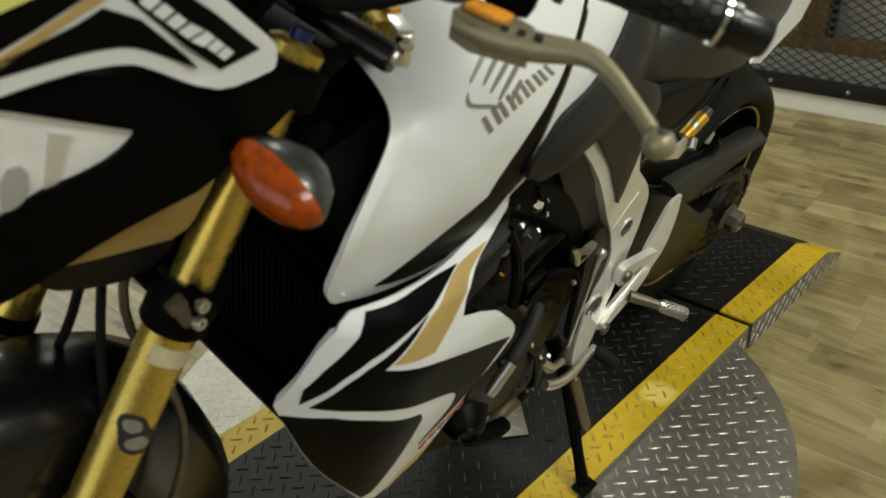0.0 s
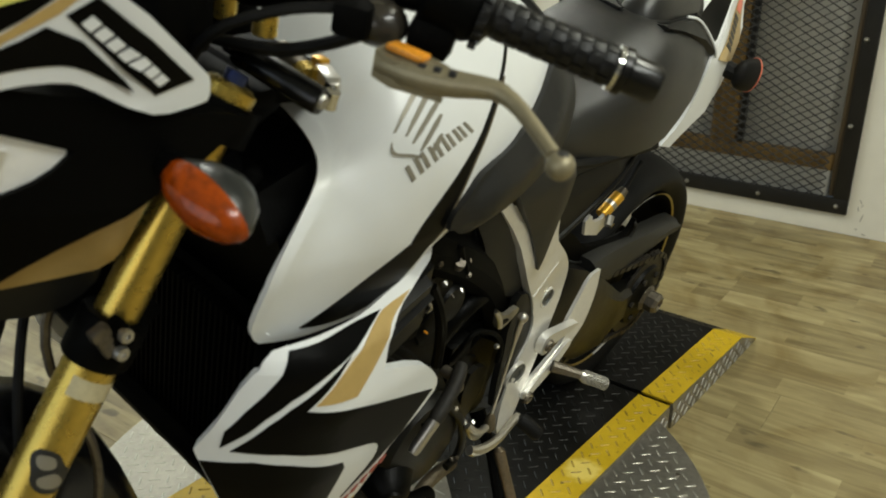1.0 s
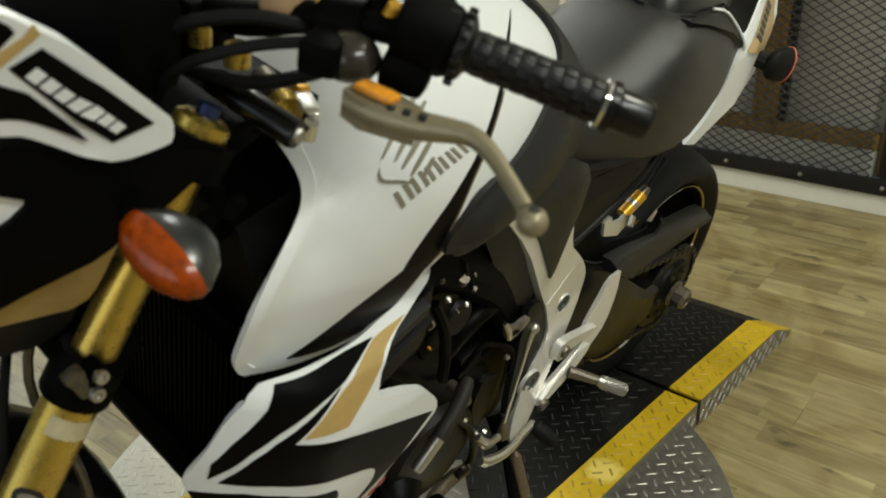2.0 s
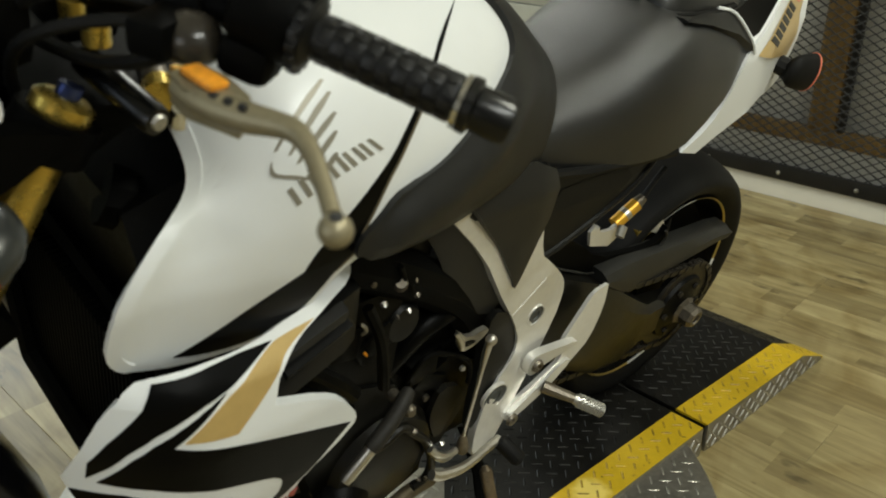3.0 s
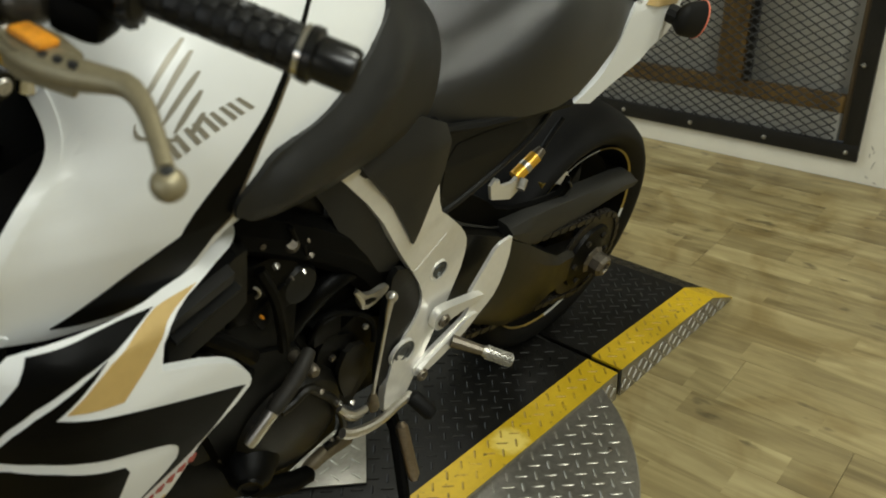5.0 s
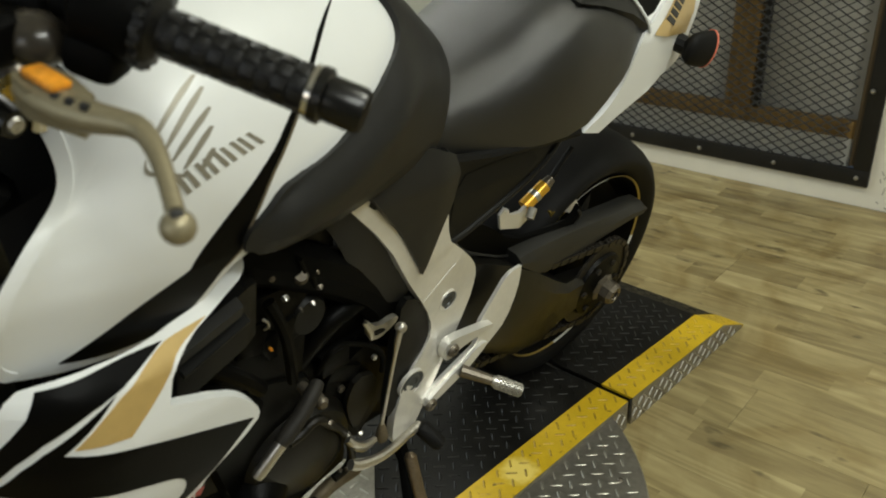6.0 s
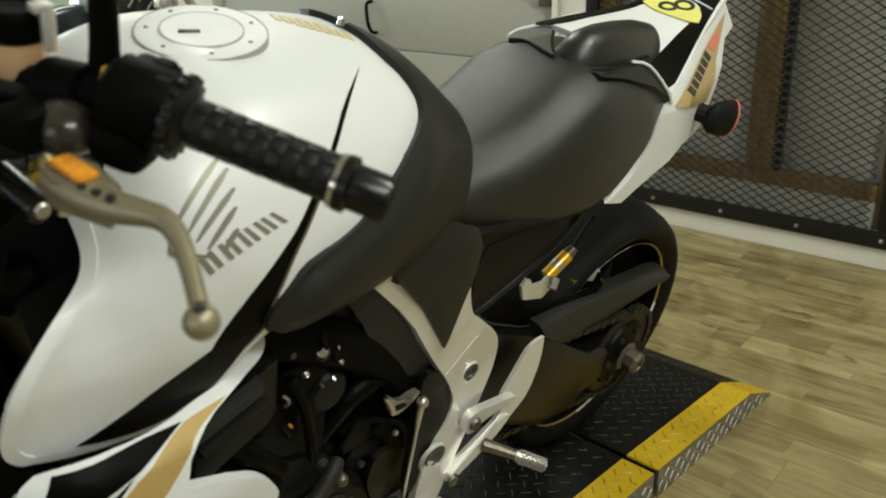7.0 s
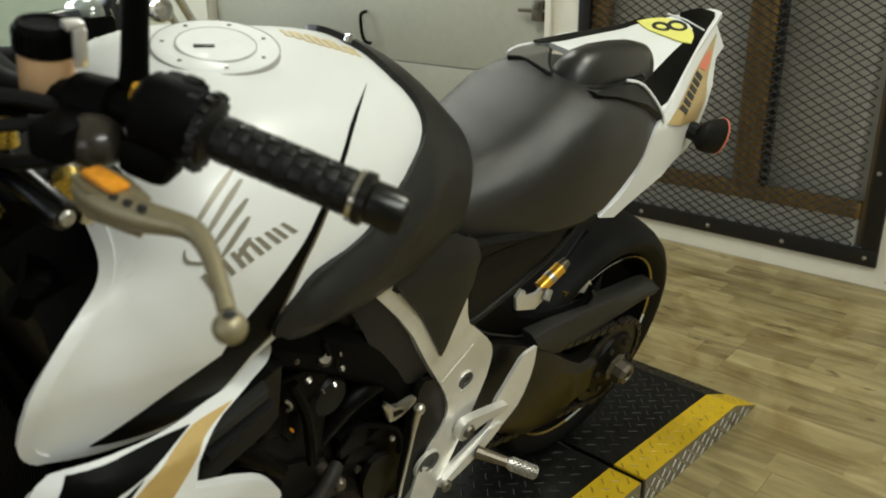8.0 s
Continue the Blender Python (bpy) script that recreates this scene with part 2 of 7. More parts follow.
    ramp.color_ramp.elements[1].position, ramp.color_ramp.elements[1].color = 0.76, (0.535, 0.455, 0.240, 1)
    e = ramp.color_ramp.elements.new(0.5)
    e.color = (0.325, 0.264, 0.124, 1)
    l.new(val, ramp.inputs[0])
    kn = n.new("ShaderNodeMapRange")
    kn.inputs["From Min"].default_value, kn.inputs["From Max"].default_value = 0.64, 0.71
    l.new(marks, kn.inputs["Value"])
    mix = n.new("ShaderNodeMix")
    mix.data_type = "RGBA"
    mix.inputs[7].default_value = (0.10, 0.076, 0.036, 1)
    l.new(math_node("MULTIPLY", kn.outputs[0], 0.8), mix.inputs[0])
    l.new(ramp.outputs[0], mix.inputs[6])
    # brown smears left by tyres and shoes
    sm, dirt = n.new("ShaderNodeMapRange"), n.new("ShaderNodeMix")
    dirt.data_type, dirt.blend_type = "RGBA", "MULTIPLY"
    sm.inputs["From Min"].default_value, sm.inputs["From Max"].default_value = 0.46, 0.66
    sm.inputs["To Max"].default_value = 0.75
    dirt.inputs[7].default_value = (0.60, 0.52, 0.38, 1)
    l.new(stain, sm.inputs["Value"])
    l.new(sm.outputs[0], dirt.inputs[0])
    l.new(mix.outputs[2], dirt.inputs[6])
    l.new(dirt.outputs[2], b.inputs["Base Color"])
    rr = n.new("ShaderNodeMapRange")
    rr.inputs["To Min"].default_value, rr.inputs["To Max"].default_value = 0.30, 0.58
    l.new(scuff, rr.inputs["Value"])
    l.new(rr.outputs[0], b.inputs["Roughness"])
    bp_ = n.new("ShaderNodeBump")
    bp_.inputs["Strength"].default_value, bp_.inputs["Distance"].default_value = 0.22, 0.001
    l.new(g2, bp_.inputs["Height"])
    l.new(bp_.outputs[0], b.inputs["Normal"])
    return m


PLANK = plank_material()


# ---- mesh helpers ----
from mathutils import geometry


def part(name, bm, material, parent=None, label="", smooth=35, m=None):
    me = bpy.data.meshes.new(name)
    bmesh.ops.recalc_face_normals(bm, faces=bm.faces)
    for f in bm.faces:
        f.smooth = True
    bm.to_mesh(me)
    bm.free()
    me.set_sharp_from_angle(angle=radians(smooth))
    me.materials.append(material)
    ob = new(name, me)
    if m is not None:
        ob.matrix_world = m
    ob.parent = parent
    if label:
        ob["label"] = label
    return ob


def thing(name, label, category, m=None, group="", kind=""):
    ob = new(name)
    ob.empty_display_size = 0.1
    if m is not None:
        ob.matrix_world = m
    return tagged(ob, label, category, group, kind)


def box(bm, c, s, m=None, bevel=0.0):
    r = bmesh.ops.create_cube(bm, size=1)
    mm = Matrix.Translation(c) @ Matrix.Diagonal((*s, 1))
    bmesh.ops.transform(bm, matrix=(m @ mm) if m is not None else mm, verts=r["verts"])
    if bevel:
        es = list({e for v in r["verts"] for e in v.link_edges})
        bmesh.ops.bevel(bm, geom=es, offset=bevel, segments=2, affect="EDGES", profile=0.6)
    return bm


def frame_of(d):
    d = Vector(d).normalized()
    return d.to_track_quat("Z", "Y").to_matrix()


def tube(bm, pts, r, seg=12, smooth=0, caps=True):
    """A round tube along points; r is one radius or one for each point."""
    pts = [Vector(p) for p in pts]
    rad = list(r) if isinstance(r, (list, tuple)) else [r] * len(pts)
    for _ in range(smooth):
        q, k = [pts[0]], [rad[0]]
        for a, b, ra, rb in zip(pts, pts[1:], rad, rad[1:]):
            q += [a.lerp(b, 0.25), a.lerp(b, 0.75)]
            k += [ra * 0.75 + rb * 0.25, ra * 0.25 + rb * 0.75]
        pts, rad = q + [pts[-1]], k + [rad[-1]]
    rings, up = [], None
    for i, p in enumerate(pts):
        d = (pts[min(i + 1, len(pts) - 1)] - pts[max(i - 1, 0)]).normalized()
        if up is None:
            up = d.orthogonal().normalized()
        up = (up - d * up.dot(d)).normalized()
        side = d.cross(up)
        rings.append([bm.verts.new(p + rad[i] * (math.cos(a) * up + math.sin(a) * side)) for a in (2 * math.pi * j / seg for j in range(seg))])
    for a, b in zip(rings, rings[1:]):
        for j in range(seg):
            bm.faces.new((a[j], a[(j + 1) % seg], b[(j + 1) % seg], b[j]))
    if caps:
        bm.faces.new(rings[0])
        bm.faces.new(rings[-1])
    return bm


def lathe(bm, profile, m=None, seg=40, closed=False):
    """Turns (radius, height) pairs about z."""
    rings = []
    for r, z in profile:
        ring = []
        for j in range(seg):
            a = 2 * math.pi * j / seg
            p = Vector((r * math.cos(a), r * math.sin(a), z))
            ring.append(bm.verts.new(m @ p if m is not None else p))
        rings.append(ring)
    pairs = list(zip(rings, rings[1:])) + ([(rings[-1], rings[0])] if closed else [])
    for a, b in pairs:
        for j in range(seg):
            bm.faces.new((a[j], a[(j + 1) % seg], b[(j + 1) % seg], b[j]))
    if not closed:
        for ring in (rings[0], rings[-1]):
            if (ring[0].co - ring[seg // 2].co).length > 1e-4:
                bm.faces.new(ring)
    return bm


def loft(bm, sections, caps=True, closed=True):
    rings = [[bm.verts.new(p) for p in s] for s in sections]
    n = len(rings[0])
    for a, b in zip(rings, rings[1:]):
        for j in range(n if closed else n - 1):
            bm.faces.new((a[j], a[(j + 1) % n], b[(j + 1) % n], b[j]))
    if caps:
        bm.faces.new(rings[0])
        bm.faces.new(rings[-1])
    return bm


def rounded(pts, n=2):
    """Rounds a polygon's corners by cutting them; a point with a third entry stays sharp."""
    for _ in range(n):
        out = []
        k = len(pts)
        for i, p in enumerate(pts):
            if len(p) > 2:
                out.append(p)
                continue
            a, b = pts[i - 1], pts[(i + 1) % k]
            out.append((p[0] * 0.75 + a[0] * 0.25, p[1] * 0.75 + a[1] * 0.25))
            out.append((p[0] * 0.75 + b[0] * 0.25, p[1] * 0.75 + b[1] * 0.25))
        pts = out
    return [(p[0], p[1]) for p in pts]


def panel(bm, poly, fn, thick=0.004, off=0.0, step=(0.02, 0.02), out=(0, 1, 0.15), smooth=1, mirror=False):
    """A shell with the outline poly on the surface fn(u, v), raised by off and thick inwards."""
    fb = bmesh.new()
    loop = [Vector((u, v, 0)) for u, v in rounded(poly, smooth)]
    corner = [fb.verts.new(p) for p in loop]
    for tri in geometry.tessellate_polygon([loop]):
        fb.faces.new([corner[i] for i in tri])
    us, vs = [v.co.x for v in fb.verts], [v.co.y for v in fb.verts]
    for axis, lo, hi, st in ((0, min(us), max(us), step[0]), (1, min(vs), max(vs), step[1])):
        k = math.floor(lo / st) + 1
        while k * st < hi - 1e-6:
            co = (k * st, 0, 0) if axis == 0 else (0, k * st, 0)
            no = (1, 0, 0) if axis == 0 else (0, 1, 0)
            bmesh.ops.bisect_plane(fb, geom=fb.verts[:] + fb.edges[:] + fb.faces[:], dist=1e-6, plane_co=co, plane_no=no)
            k += 1
    bmesh.ops.remove_doubles(fb, verts=fb.verts[:], dist=1e-5)
    fb.verts.index_update()
    hint = Vector(out)
    pos = []
    for v in fb.verts:
        u, w = v.co.x, v.co.y
        p = Vector(fn(u, w))
        e = 0.004
        nrm = (Vector(fn(u + e, w)) - Vector(fn(u - e, w))).cross(Vector(fn(u, w + e)) - Vector(fn(u, w - e)))
        nrm = nrm.normalized() if nrm.length > 1e-12 else hint
        if nrm.dot(hint) < 0:
            nrm.negate()
        pos.append((p + nrm * off, p + nrm * (off - thick)))
    faces = [[v.index for v in f.verts] for f in fb.faces]
    rim = [(e.verts[0].index, e.verts[1].index) for e in fb.edges if e.is_boundary]
    fb.free()
    for sgn in ((1, -1) if mirror else (1,)):
        top = [bm.verts.new((a.x, a.y * sgn, a.z)) for a, _ in pos]
        low = [bm.verts.new((b.x, b.y * sgn, b.z)) for _, b in pos]
        for f in faces:
            bm.faces.new([top[i] for i in f])
            bm.faces.new([low[i] for i in reversed(f)])
        for a, b in rim:
            bm.faces.new((top[a], top[b], low[b], low[a]))
    return bm


def lerp_table(x, tab):
    if x <= tab[0][0]:
        return tab[0][1]
    for (a, fa), (b, fb) in zip(tab, tab[1:]):
        if x <= b:
            t = (x - a) / (b - a)
            return fa + (fb - fa) * t
    return tab[-1][1]


def smooth_table(x, tab):
    """A smooth curve through the table's points."""
    if x <= tab[0][0]:
        return tab[0][1]
    if x >= tab[-1][0]:
        return tab[-1][1]
    i = max(k for k in range(len(tab) - 1) if tab[k][0] <= x)
    (x0, y0), (x1, y1) = tab[i], tab[i + 1]
    sl = lambda k: (tab[min(k + 1, len(tab) - 1)][1] - tab[max(k - 1, 0)][1]) / (tab[min(k + 1, len(tab) - 1)][0] - tab[max(k - 1, 0)][0])
    h, t = x1 - x0, (x - x0) / (x1 - x0)
    return (2 * t**3 - 3 * t**2 + 1) * y0 + (t**3 - 2 * t**2 + t) * h * sl(i) + (-2 * t**3 + 3 * t**2) * y1 + (t**3 - t**2) * h * sl(i + 1)


# ---- the room ----
WALL = Matrix.Translation((-1.603, 0, 0)) @ Matrix.Rotation(radians(3.78), 4, "Z")  # back wall: y along it, x into the room
ROOM_L, ROOM_R, ROOM_F, ROOM_H = -4.6, 2.6, 5.2, 2.6  # along the wall, out from it, and up

# sub floor below the boards
part_floor = part("floor", box(bmesh.new(), (ROOM_F / 2 - 0.2, (ROOM_L + ROOM_R) / 2, -0.056), (ROOM_F + 0.6, ROOM_R - ROOM_L + 0.4, 0.1)), SLATE, m=WALL)
tagged(part_floor, "weathered grey-brown oak board floor", "floor", kind="structure")


def wall_piece(name, boxes, material, label, category="wall"):
    bm = bmesh.new()
    for c, s in boxes:
        box(bm, c, s)
    return tagged(part(name, bm, material, m=WALL), label, category, kind="structure")


GL, GR, GT = -1.09, 0.165, 2.05  # mesh gate opening
DL, DR, DT = -3.66, -1.245, 2.15  # garage door opening
back_wall = wall_piece("wall_back", [((-0.06, (GR + ROOM_R) / 2, ROOM_H / 2), (0.12, ROOM_R - GR, ROOM_H)),
                         ((-0.06, (DR + GL) / 2, ROOM_H / 2), (0.12, GL - DR, ROOM_H)),
                         ((-0.06, (GL + GR) / 2, (GT + ROOM_H) / 2), (0.12, GR - GL, ROOM_H - GT)),
                         ((-0.06, (GL + GR) / 2, 0.038), (0.12, GR - GL, 0.076)),
                         ((-0.06, (DL + DR) / 2, (DT + ROOM_H) / 2), (0.12, DR - DL, ROOM_H - DT)),
                         ((-0.06, (ROOM_L + DL) / 2, ROOM_H / 2), (0.12, DL - ROOM_L, ROOM_H))],
           WALLP, "cream painted plaster wall with scuff marks", "wall")
# walls out of view; their tone sets how much light bounces back
DULL = mat("grey_brown_unseen_wall", (0.26, 0.25, 0.225), 0.7, var=0.06, scale=5)
wall_piece("wall_side_near", [((ROOM_F / 2, ROOM_R + 0.06, ROOM_H / 2), (ROOM_F + 0.24, 0.12, ROOM_H))], DULL, "unseen plain wall, its grey-brown set to limit bounced light", "wall")
# invented opening in the unseen front wall, for a cool fill lamp
VY0, VY1, VZ0, VZ1 = -1.3, 1.5, 0.9, 2.15
wall_piece("wall_front", [((ROOM_F + 0.06, (ROOM_L + VY0) / 2, ROOM_H / 2), (0.12, VY0 - ROOM_L, ROOM_H)), ((ROOM_F + 0.06, (VY1 + ROOM_R) / 2, ROOM_H / 2), (0.12, ROOM_R - VY1, ROOM_H)),
                          ((ROOM_F + 0.06, (VY0 + VY1) / 2, VZ0 / 2), (0.12, VY1 - VY0, VZ0)), ((ROOM_F + 0.06, (VY0 + VY1) / 2, (VZ1 + ROOM_H) / 2), (0.12, VY1 - VY0, ROOM_H - VZ1))], DULL, "unseen plain wall, its grey-brown set to limit bounced light", "wall")
# far side wall; its unseen window is assumed as source of the cool light
WX0, WX1, WZ0, WZ1 = 0.9, 3.3, 0.95, 2.1
wall_piece("wall_side_far", [((WX0 / 2, ROOM_L - 0.06, ROOM_H / 2), (WX0, 0.12, ROOM_H)),
                             (((WX1 + ROOM_F) / 2, ROOM_L - 0.06, ROOM_H / 2), (ROOM_F - WX1, 0.12, ROOM_H)),
                             (((WX0 + WX1) / 2, ROOM_L - 0.06, WZ0 / 2), (WX1 - WX0, 0.12, WZ0)),
                             (((WX0 + WX1) / 2, ROOM_L - 0.06, (WZ1 + ROOM_H) / 2), (WX1 - WX0, 0.12, ROOM_H - WZ1))],
           mat("pale_green_paint", (0.50, 0.60, 0.52), 0.6, var=0.05, scale=5, bump=0.15, bump_scale=160), "pale green painted wall", "wall")
ceiling = part("ceiling", box(bmesh.new(), (ROOM_F / 2, (ROOM_L + ROOM_R) / 2, ROOM_H + 0.06), (ROOM_F + 0.24, ROOM_R - ROOM_L + 0.24, 0.12)), CEIL, m=WALL)
tagged(ceiling, "plain white painted ceiling", "ceiling", kind="structure")
tagged(part("window_1", box(box(box(box(bmesh.new(), ((WX0 + WX1) / 2, ROOM_L - 0.06, WZ0 + 0.03), (WX1 - WX0, 0.1, 0.06)), ((WX0 + WX1) / 2, ROOM_L - 0.06, WZ1 - 0.03), (WX1 - WX0, 0.1, 0.06)),
             (WX0 + 0.03, ROOM_L - 0.06, (WZ0 + WZ1) / 2), (0.06, 0.1, WZ1 - WZ0)), (WX1 - 0.03, ROOM_L - 0.06, (WZ0 + WZ1) / 2), (0.06, 0.1, WZ1 - WZ0)), WALLP, m=WALL), "assumed white framed window in the green wall, out of view", "window", kind="structure")
area_lamp("window_daylight", WALL @ look(((WX0 + WX1) / 2, ROOM_L - 0.02, (WZ0 + WZ1) / 2), ((WX0 + WX1) / 2, 0, 1.0)), WX1 - WX0 - 0.12, 50, LAMP_COOL, WZ1 - WZ0 - 0.12)


# added cool fill lamp at that opening; no window is known there
area_lamp("front_cool_fill", WALL @ look((ROOM_F - 0.01, (VY0 + VY1) / 2, (VZ0 + VZ1) / 2), (0, (VY0 + VY1) / 2, 0.9)), VY1 - VY0, 11, LAMP_COOL, VZ1 - VZ0)


# unseen lamps: light comes from above, the fixtures and their places are invented
def added_ceiling_lamp(x, y, power, r=0.21):
    lamp = thing("added_ceiling_lamp", "added round white flush ceiling lamp, out of view", "ceiling lamp", Matrix.Translation((x, y, ROOM_H)), "ceiling lamps")
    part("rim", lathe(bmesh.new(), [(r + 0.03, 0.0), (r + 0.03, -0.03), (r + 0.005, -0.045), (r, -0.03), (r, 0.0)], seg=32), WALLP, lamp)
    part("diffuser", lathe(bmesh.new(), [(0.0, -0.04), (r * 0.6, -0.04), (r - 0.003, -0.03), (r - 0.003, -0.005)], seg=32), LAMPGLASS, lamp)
    area_lamp("added_ceiling_light", look((x, y, ROOM_H - 0.05), (x, y, 0)), 2 * r, power, LAMP_WARM)


added_ceiling_lamp(0.0, 1.3, 25)
# placed so that the turntable's far side reflects it
added_ceiling_lamp(-0.62, -3.75, 13, 0.26)


# added tube lights out of view, for softer light and brighter side faces
def added_tube_light(x, y, turn, power):
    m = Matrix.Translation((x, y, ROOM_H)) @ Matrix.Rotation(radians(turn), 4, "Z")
    lamp = thing("added_tube_light", "added long white ceiling tube light with diffuser, out of view", "ceiling lamp", m, "tube lights")
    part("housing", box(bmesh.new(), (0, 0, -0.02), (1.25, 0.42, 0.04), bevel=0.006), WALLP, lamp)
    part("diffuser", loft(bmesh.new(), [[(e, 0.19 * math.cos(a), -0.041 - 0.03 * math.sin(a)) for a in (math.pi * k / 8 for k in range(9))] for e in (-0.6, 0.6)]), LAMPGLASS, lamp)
    area_lamp("added_tube_glow", m @ look((0, 0, -0.078), (0, 0, -2)), 1.2, power, LAMP_TUBE, 0.36)


added_tube_light(-0.3, -1.3, 70, 20)
added_tube_light(1.2, 2.25, 4, 38)

# scuffs on the wall beside the gate
SCUFF = mat("scuff_dirt", (0.16, 0.145, 0.12), 0.7, var=0.3, scale=80)
for y, z, h, a in ((0.205, 0.137, 0.022, 0.5), (0.213, 0.122, 0.016, -0.4), (0.201, 0.108, 0.020, 0.2), (0.218, 0.075, 0.040, -0.25), (0.205, 0.028, 0.014, 1.1), (0.235, 0.012, 0.016, 1.3)):
    part("scuff_mark", box(bmesh.new(), (0, 0, 0), (0.0012, 0.0020, h * 0.75), Matrix.Translation((0.0008, y, z)) @ Matrix.Rotation(a, 4, "X")), SCUFF, back_wall)

# mesh gate in the back wall
DARKWOOD = mat("dark_stained_timber", (0.022, 0.014, 0.005), 0.6, color2=(0.06, 0.038, 0.013), scale=16, stretch=(1, 1, 0.15), bump=0.3, bump_scale=150)
gate = thing("mesh_gate", "black steel framed gate of expanded metal mesh over brown timber", "gate", WALL)
bm = bmesh.new()
for c, s in (((0.006, (GL + GR) / 2, 0.108), (0.02, GR - GL, 0.058)), ((0.006, (GL + GR) / 2, GT - 0.03), (0.02, GR - GL, 0.06)),
             ((0.006, GR - 0.0275, (0.137 + GT - 0.06) / 2), (0.02, 0.055, GT - 0.197)), ((0.006, GL + 0.0275, (0.137 + GT - 0.06) / 2), (0.02, 0.055, GT - 0.197))):
    box(bm, c, s, bevel=0.002)
part("gate_frame", bm, IRON, gate, "black painted steel frame")
for y, z in [(GR - 0.04, 0.108 + 0.31 * k) for k in range(7)] + [(GR - 0.04 - 0.29 * k, 0.106) for k in range(1, 5)] + [(GL + 0.03, 0.108 + 0.31 * k) for k in range(1, 7)]:
    part("bolt", lathe(bmesh.new(), [(0.0, 0.008), (0.005, 0.007), (0.0085, 0.003), (0.009, 0.0)], Matrix.Translation((0.016, y, z)) @ Matrix.Rotation(radians(90), 4, "Y"), seg=10), ALLOY, gate)
# expanded metal: zigzag strands
bm = bmesh.new()
PW, PH = 0.052, 0.0155
y0, y1, z0, z1 = GL + 0.045, GR - 0.075, 0.137, GT - 0.06
nz, ny = int((z1 - z0) / PH), int((y1 - y0) / (PW / 2))
for i in range(nz + 1):
    for j in range(ny):
        up = (j + i) % 2
        ya, yb = y0 + j * PW / 2, y0 + (j + 1) * PW / 2
        za, zb = z0 + i * PH + (PH * 0.5 if up else -PH * 0.5), z0 + i * PH + (-PH * 0.5 if up else PH * 0.5)
        t = 0.0024
        vs = [bm.verts.new(p) for p in ((0.004, ya, za - t), (0.004, yb, zb - t), (0.001, yb, zb + t), (0.001, ya, za + t),
                                        (0.0015, ya, za - t), (0.0015, yb, zb - t), (-0.0015, yb, zb + t), (-0.0015, ya, za + t))]
        bm.faces.new(vs[:4])
        bm.faces.new(vs[7:3:-1])
        bm.faces.new((vs[0], vs[4], vs[5], vs[1]))
        bm.faces.new((vs[3], vs[2], vs[6], vs[7]))
mesh_part = part("mesh_sheet", bm, MESHM, gate, "black expanded metal mesh", smooth=20)
mesh_part["kind"] = "stuff"
part("post", box(bmesh.new(), (-0.035, -0.340, 1.14), (0.05, 0.1, 1.694), bevel=0.004), RUST, gate, "brown stained timber post")
part("post", box(bmesh.new(), (-0.035, -1.0, 1.14), (0.05, 0.07, 1.694), bevel=0.004), RUST, gate)
part("post", box(bmesh.new(), (-0.012, GR - 0.066, 1.06), (0.022, 0.022, 1.84), bevel=0.003), DARKWOOD, gate)
part("post", box(bmesh.new(), (-0.03, -0.272, 1.14), (0.03, 0.02, 1.694), bevel=0.003), IRON, gate)
part("rail", box(bmesh.new(), (-0.040, (GL + GR) / 2, 0.262), (0.036, GR - GL - 0.05, 0.062), bevel=0.004), RUST, gate, "brown stained timber rail")
part("back_panel", box(bmesh.new(), (-0.10, (GL + GR) / 2, 1.16), (0.02, GR - GL, 1.78)), SLATE, gate, "grey panel behind the mesh")
part("plinth", box(bmesh.new(), (-0.035, (GL + GR) / 2 - 0.04, 0.165), (0.02, GR - GL - 0.09, 0.13)), PALE, gate, "pale board behind the mesh")

# sectional garage door
door = thing("garage_door", "closed beige sectional garage door with slide latch", "garage door", WALL)
zs = [0.0, 0.07, 0.598, 1.126, 1.654, 2.15]
for a, b in zip(zs, zs[1:]):
    part("door_panel", box(bmesh.new(), (-0.055, (DL + DR) / 2, (a + b) / 2), (0.03, DR - DL - 0.01, b - a - 0.005), bevel=0.004), DOORP, door)
part("latch", box(box(bmesh.new(), (-0.02, DR - 0.06, 0.885), (0.04, 0.055, 0.085), bevel=0.004), (0.002, DR - 0.06, 0.905), (0.012, 0.03, 0.03), bevel=0.003), STEEL, door, "grey steel slide latch")
part("latch_bolt", tube(bmesh.new(), [(-0.01, DR - 0.16, 0.885), (-0.01, DR - 0.02, 0.885)], 0.008, 8), STEEL, door)
part("pull_handle", tube(bmesh.new(), [(-0.035, -2.37, 0.83), (0.0, -2.375, 0.825), (0.01, -2.37, 0.79), (0.01, -2.365, 0.72), (0.0, -2.35, 0.68), (-0.035, -2.35, 0.675)], 0.009, 8, 1), MATT, door, "black pull handle")
for y, s in ((DL - 0.02, 1), (DR + 0.012, 1)):
    part("track", box(bmesh.new(), (0.01, y, 1.08), (0.03, 0.03, 2.1), bevel=0.003), WALLP, door)

# ---- turntable and platform ----
LUG_L, LUG_W, LUG_H = 0.0124, 0.0023, 0.0018


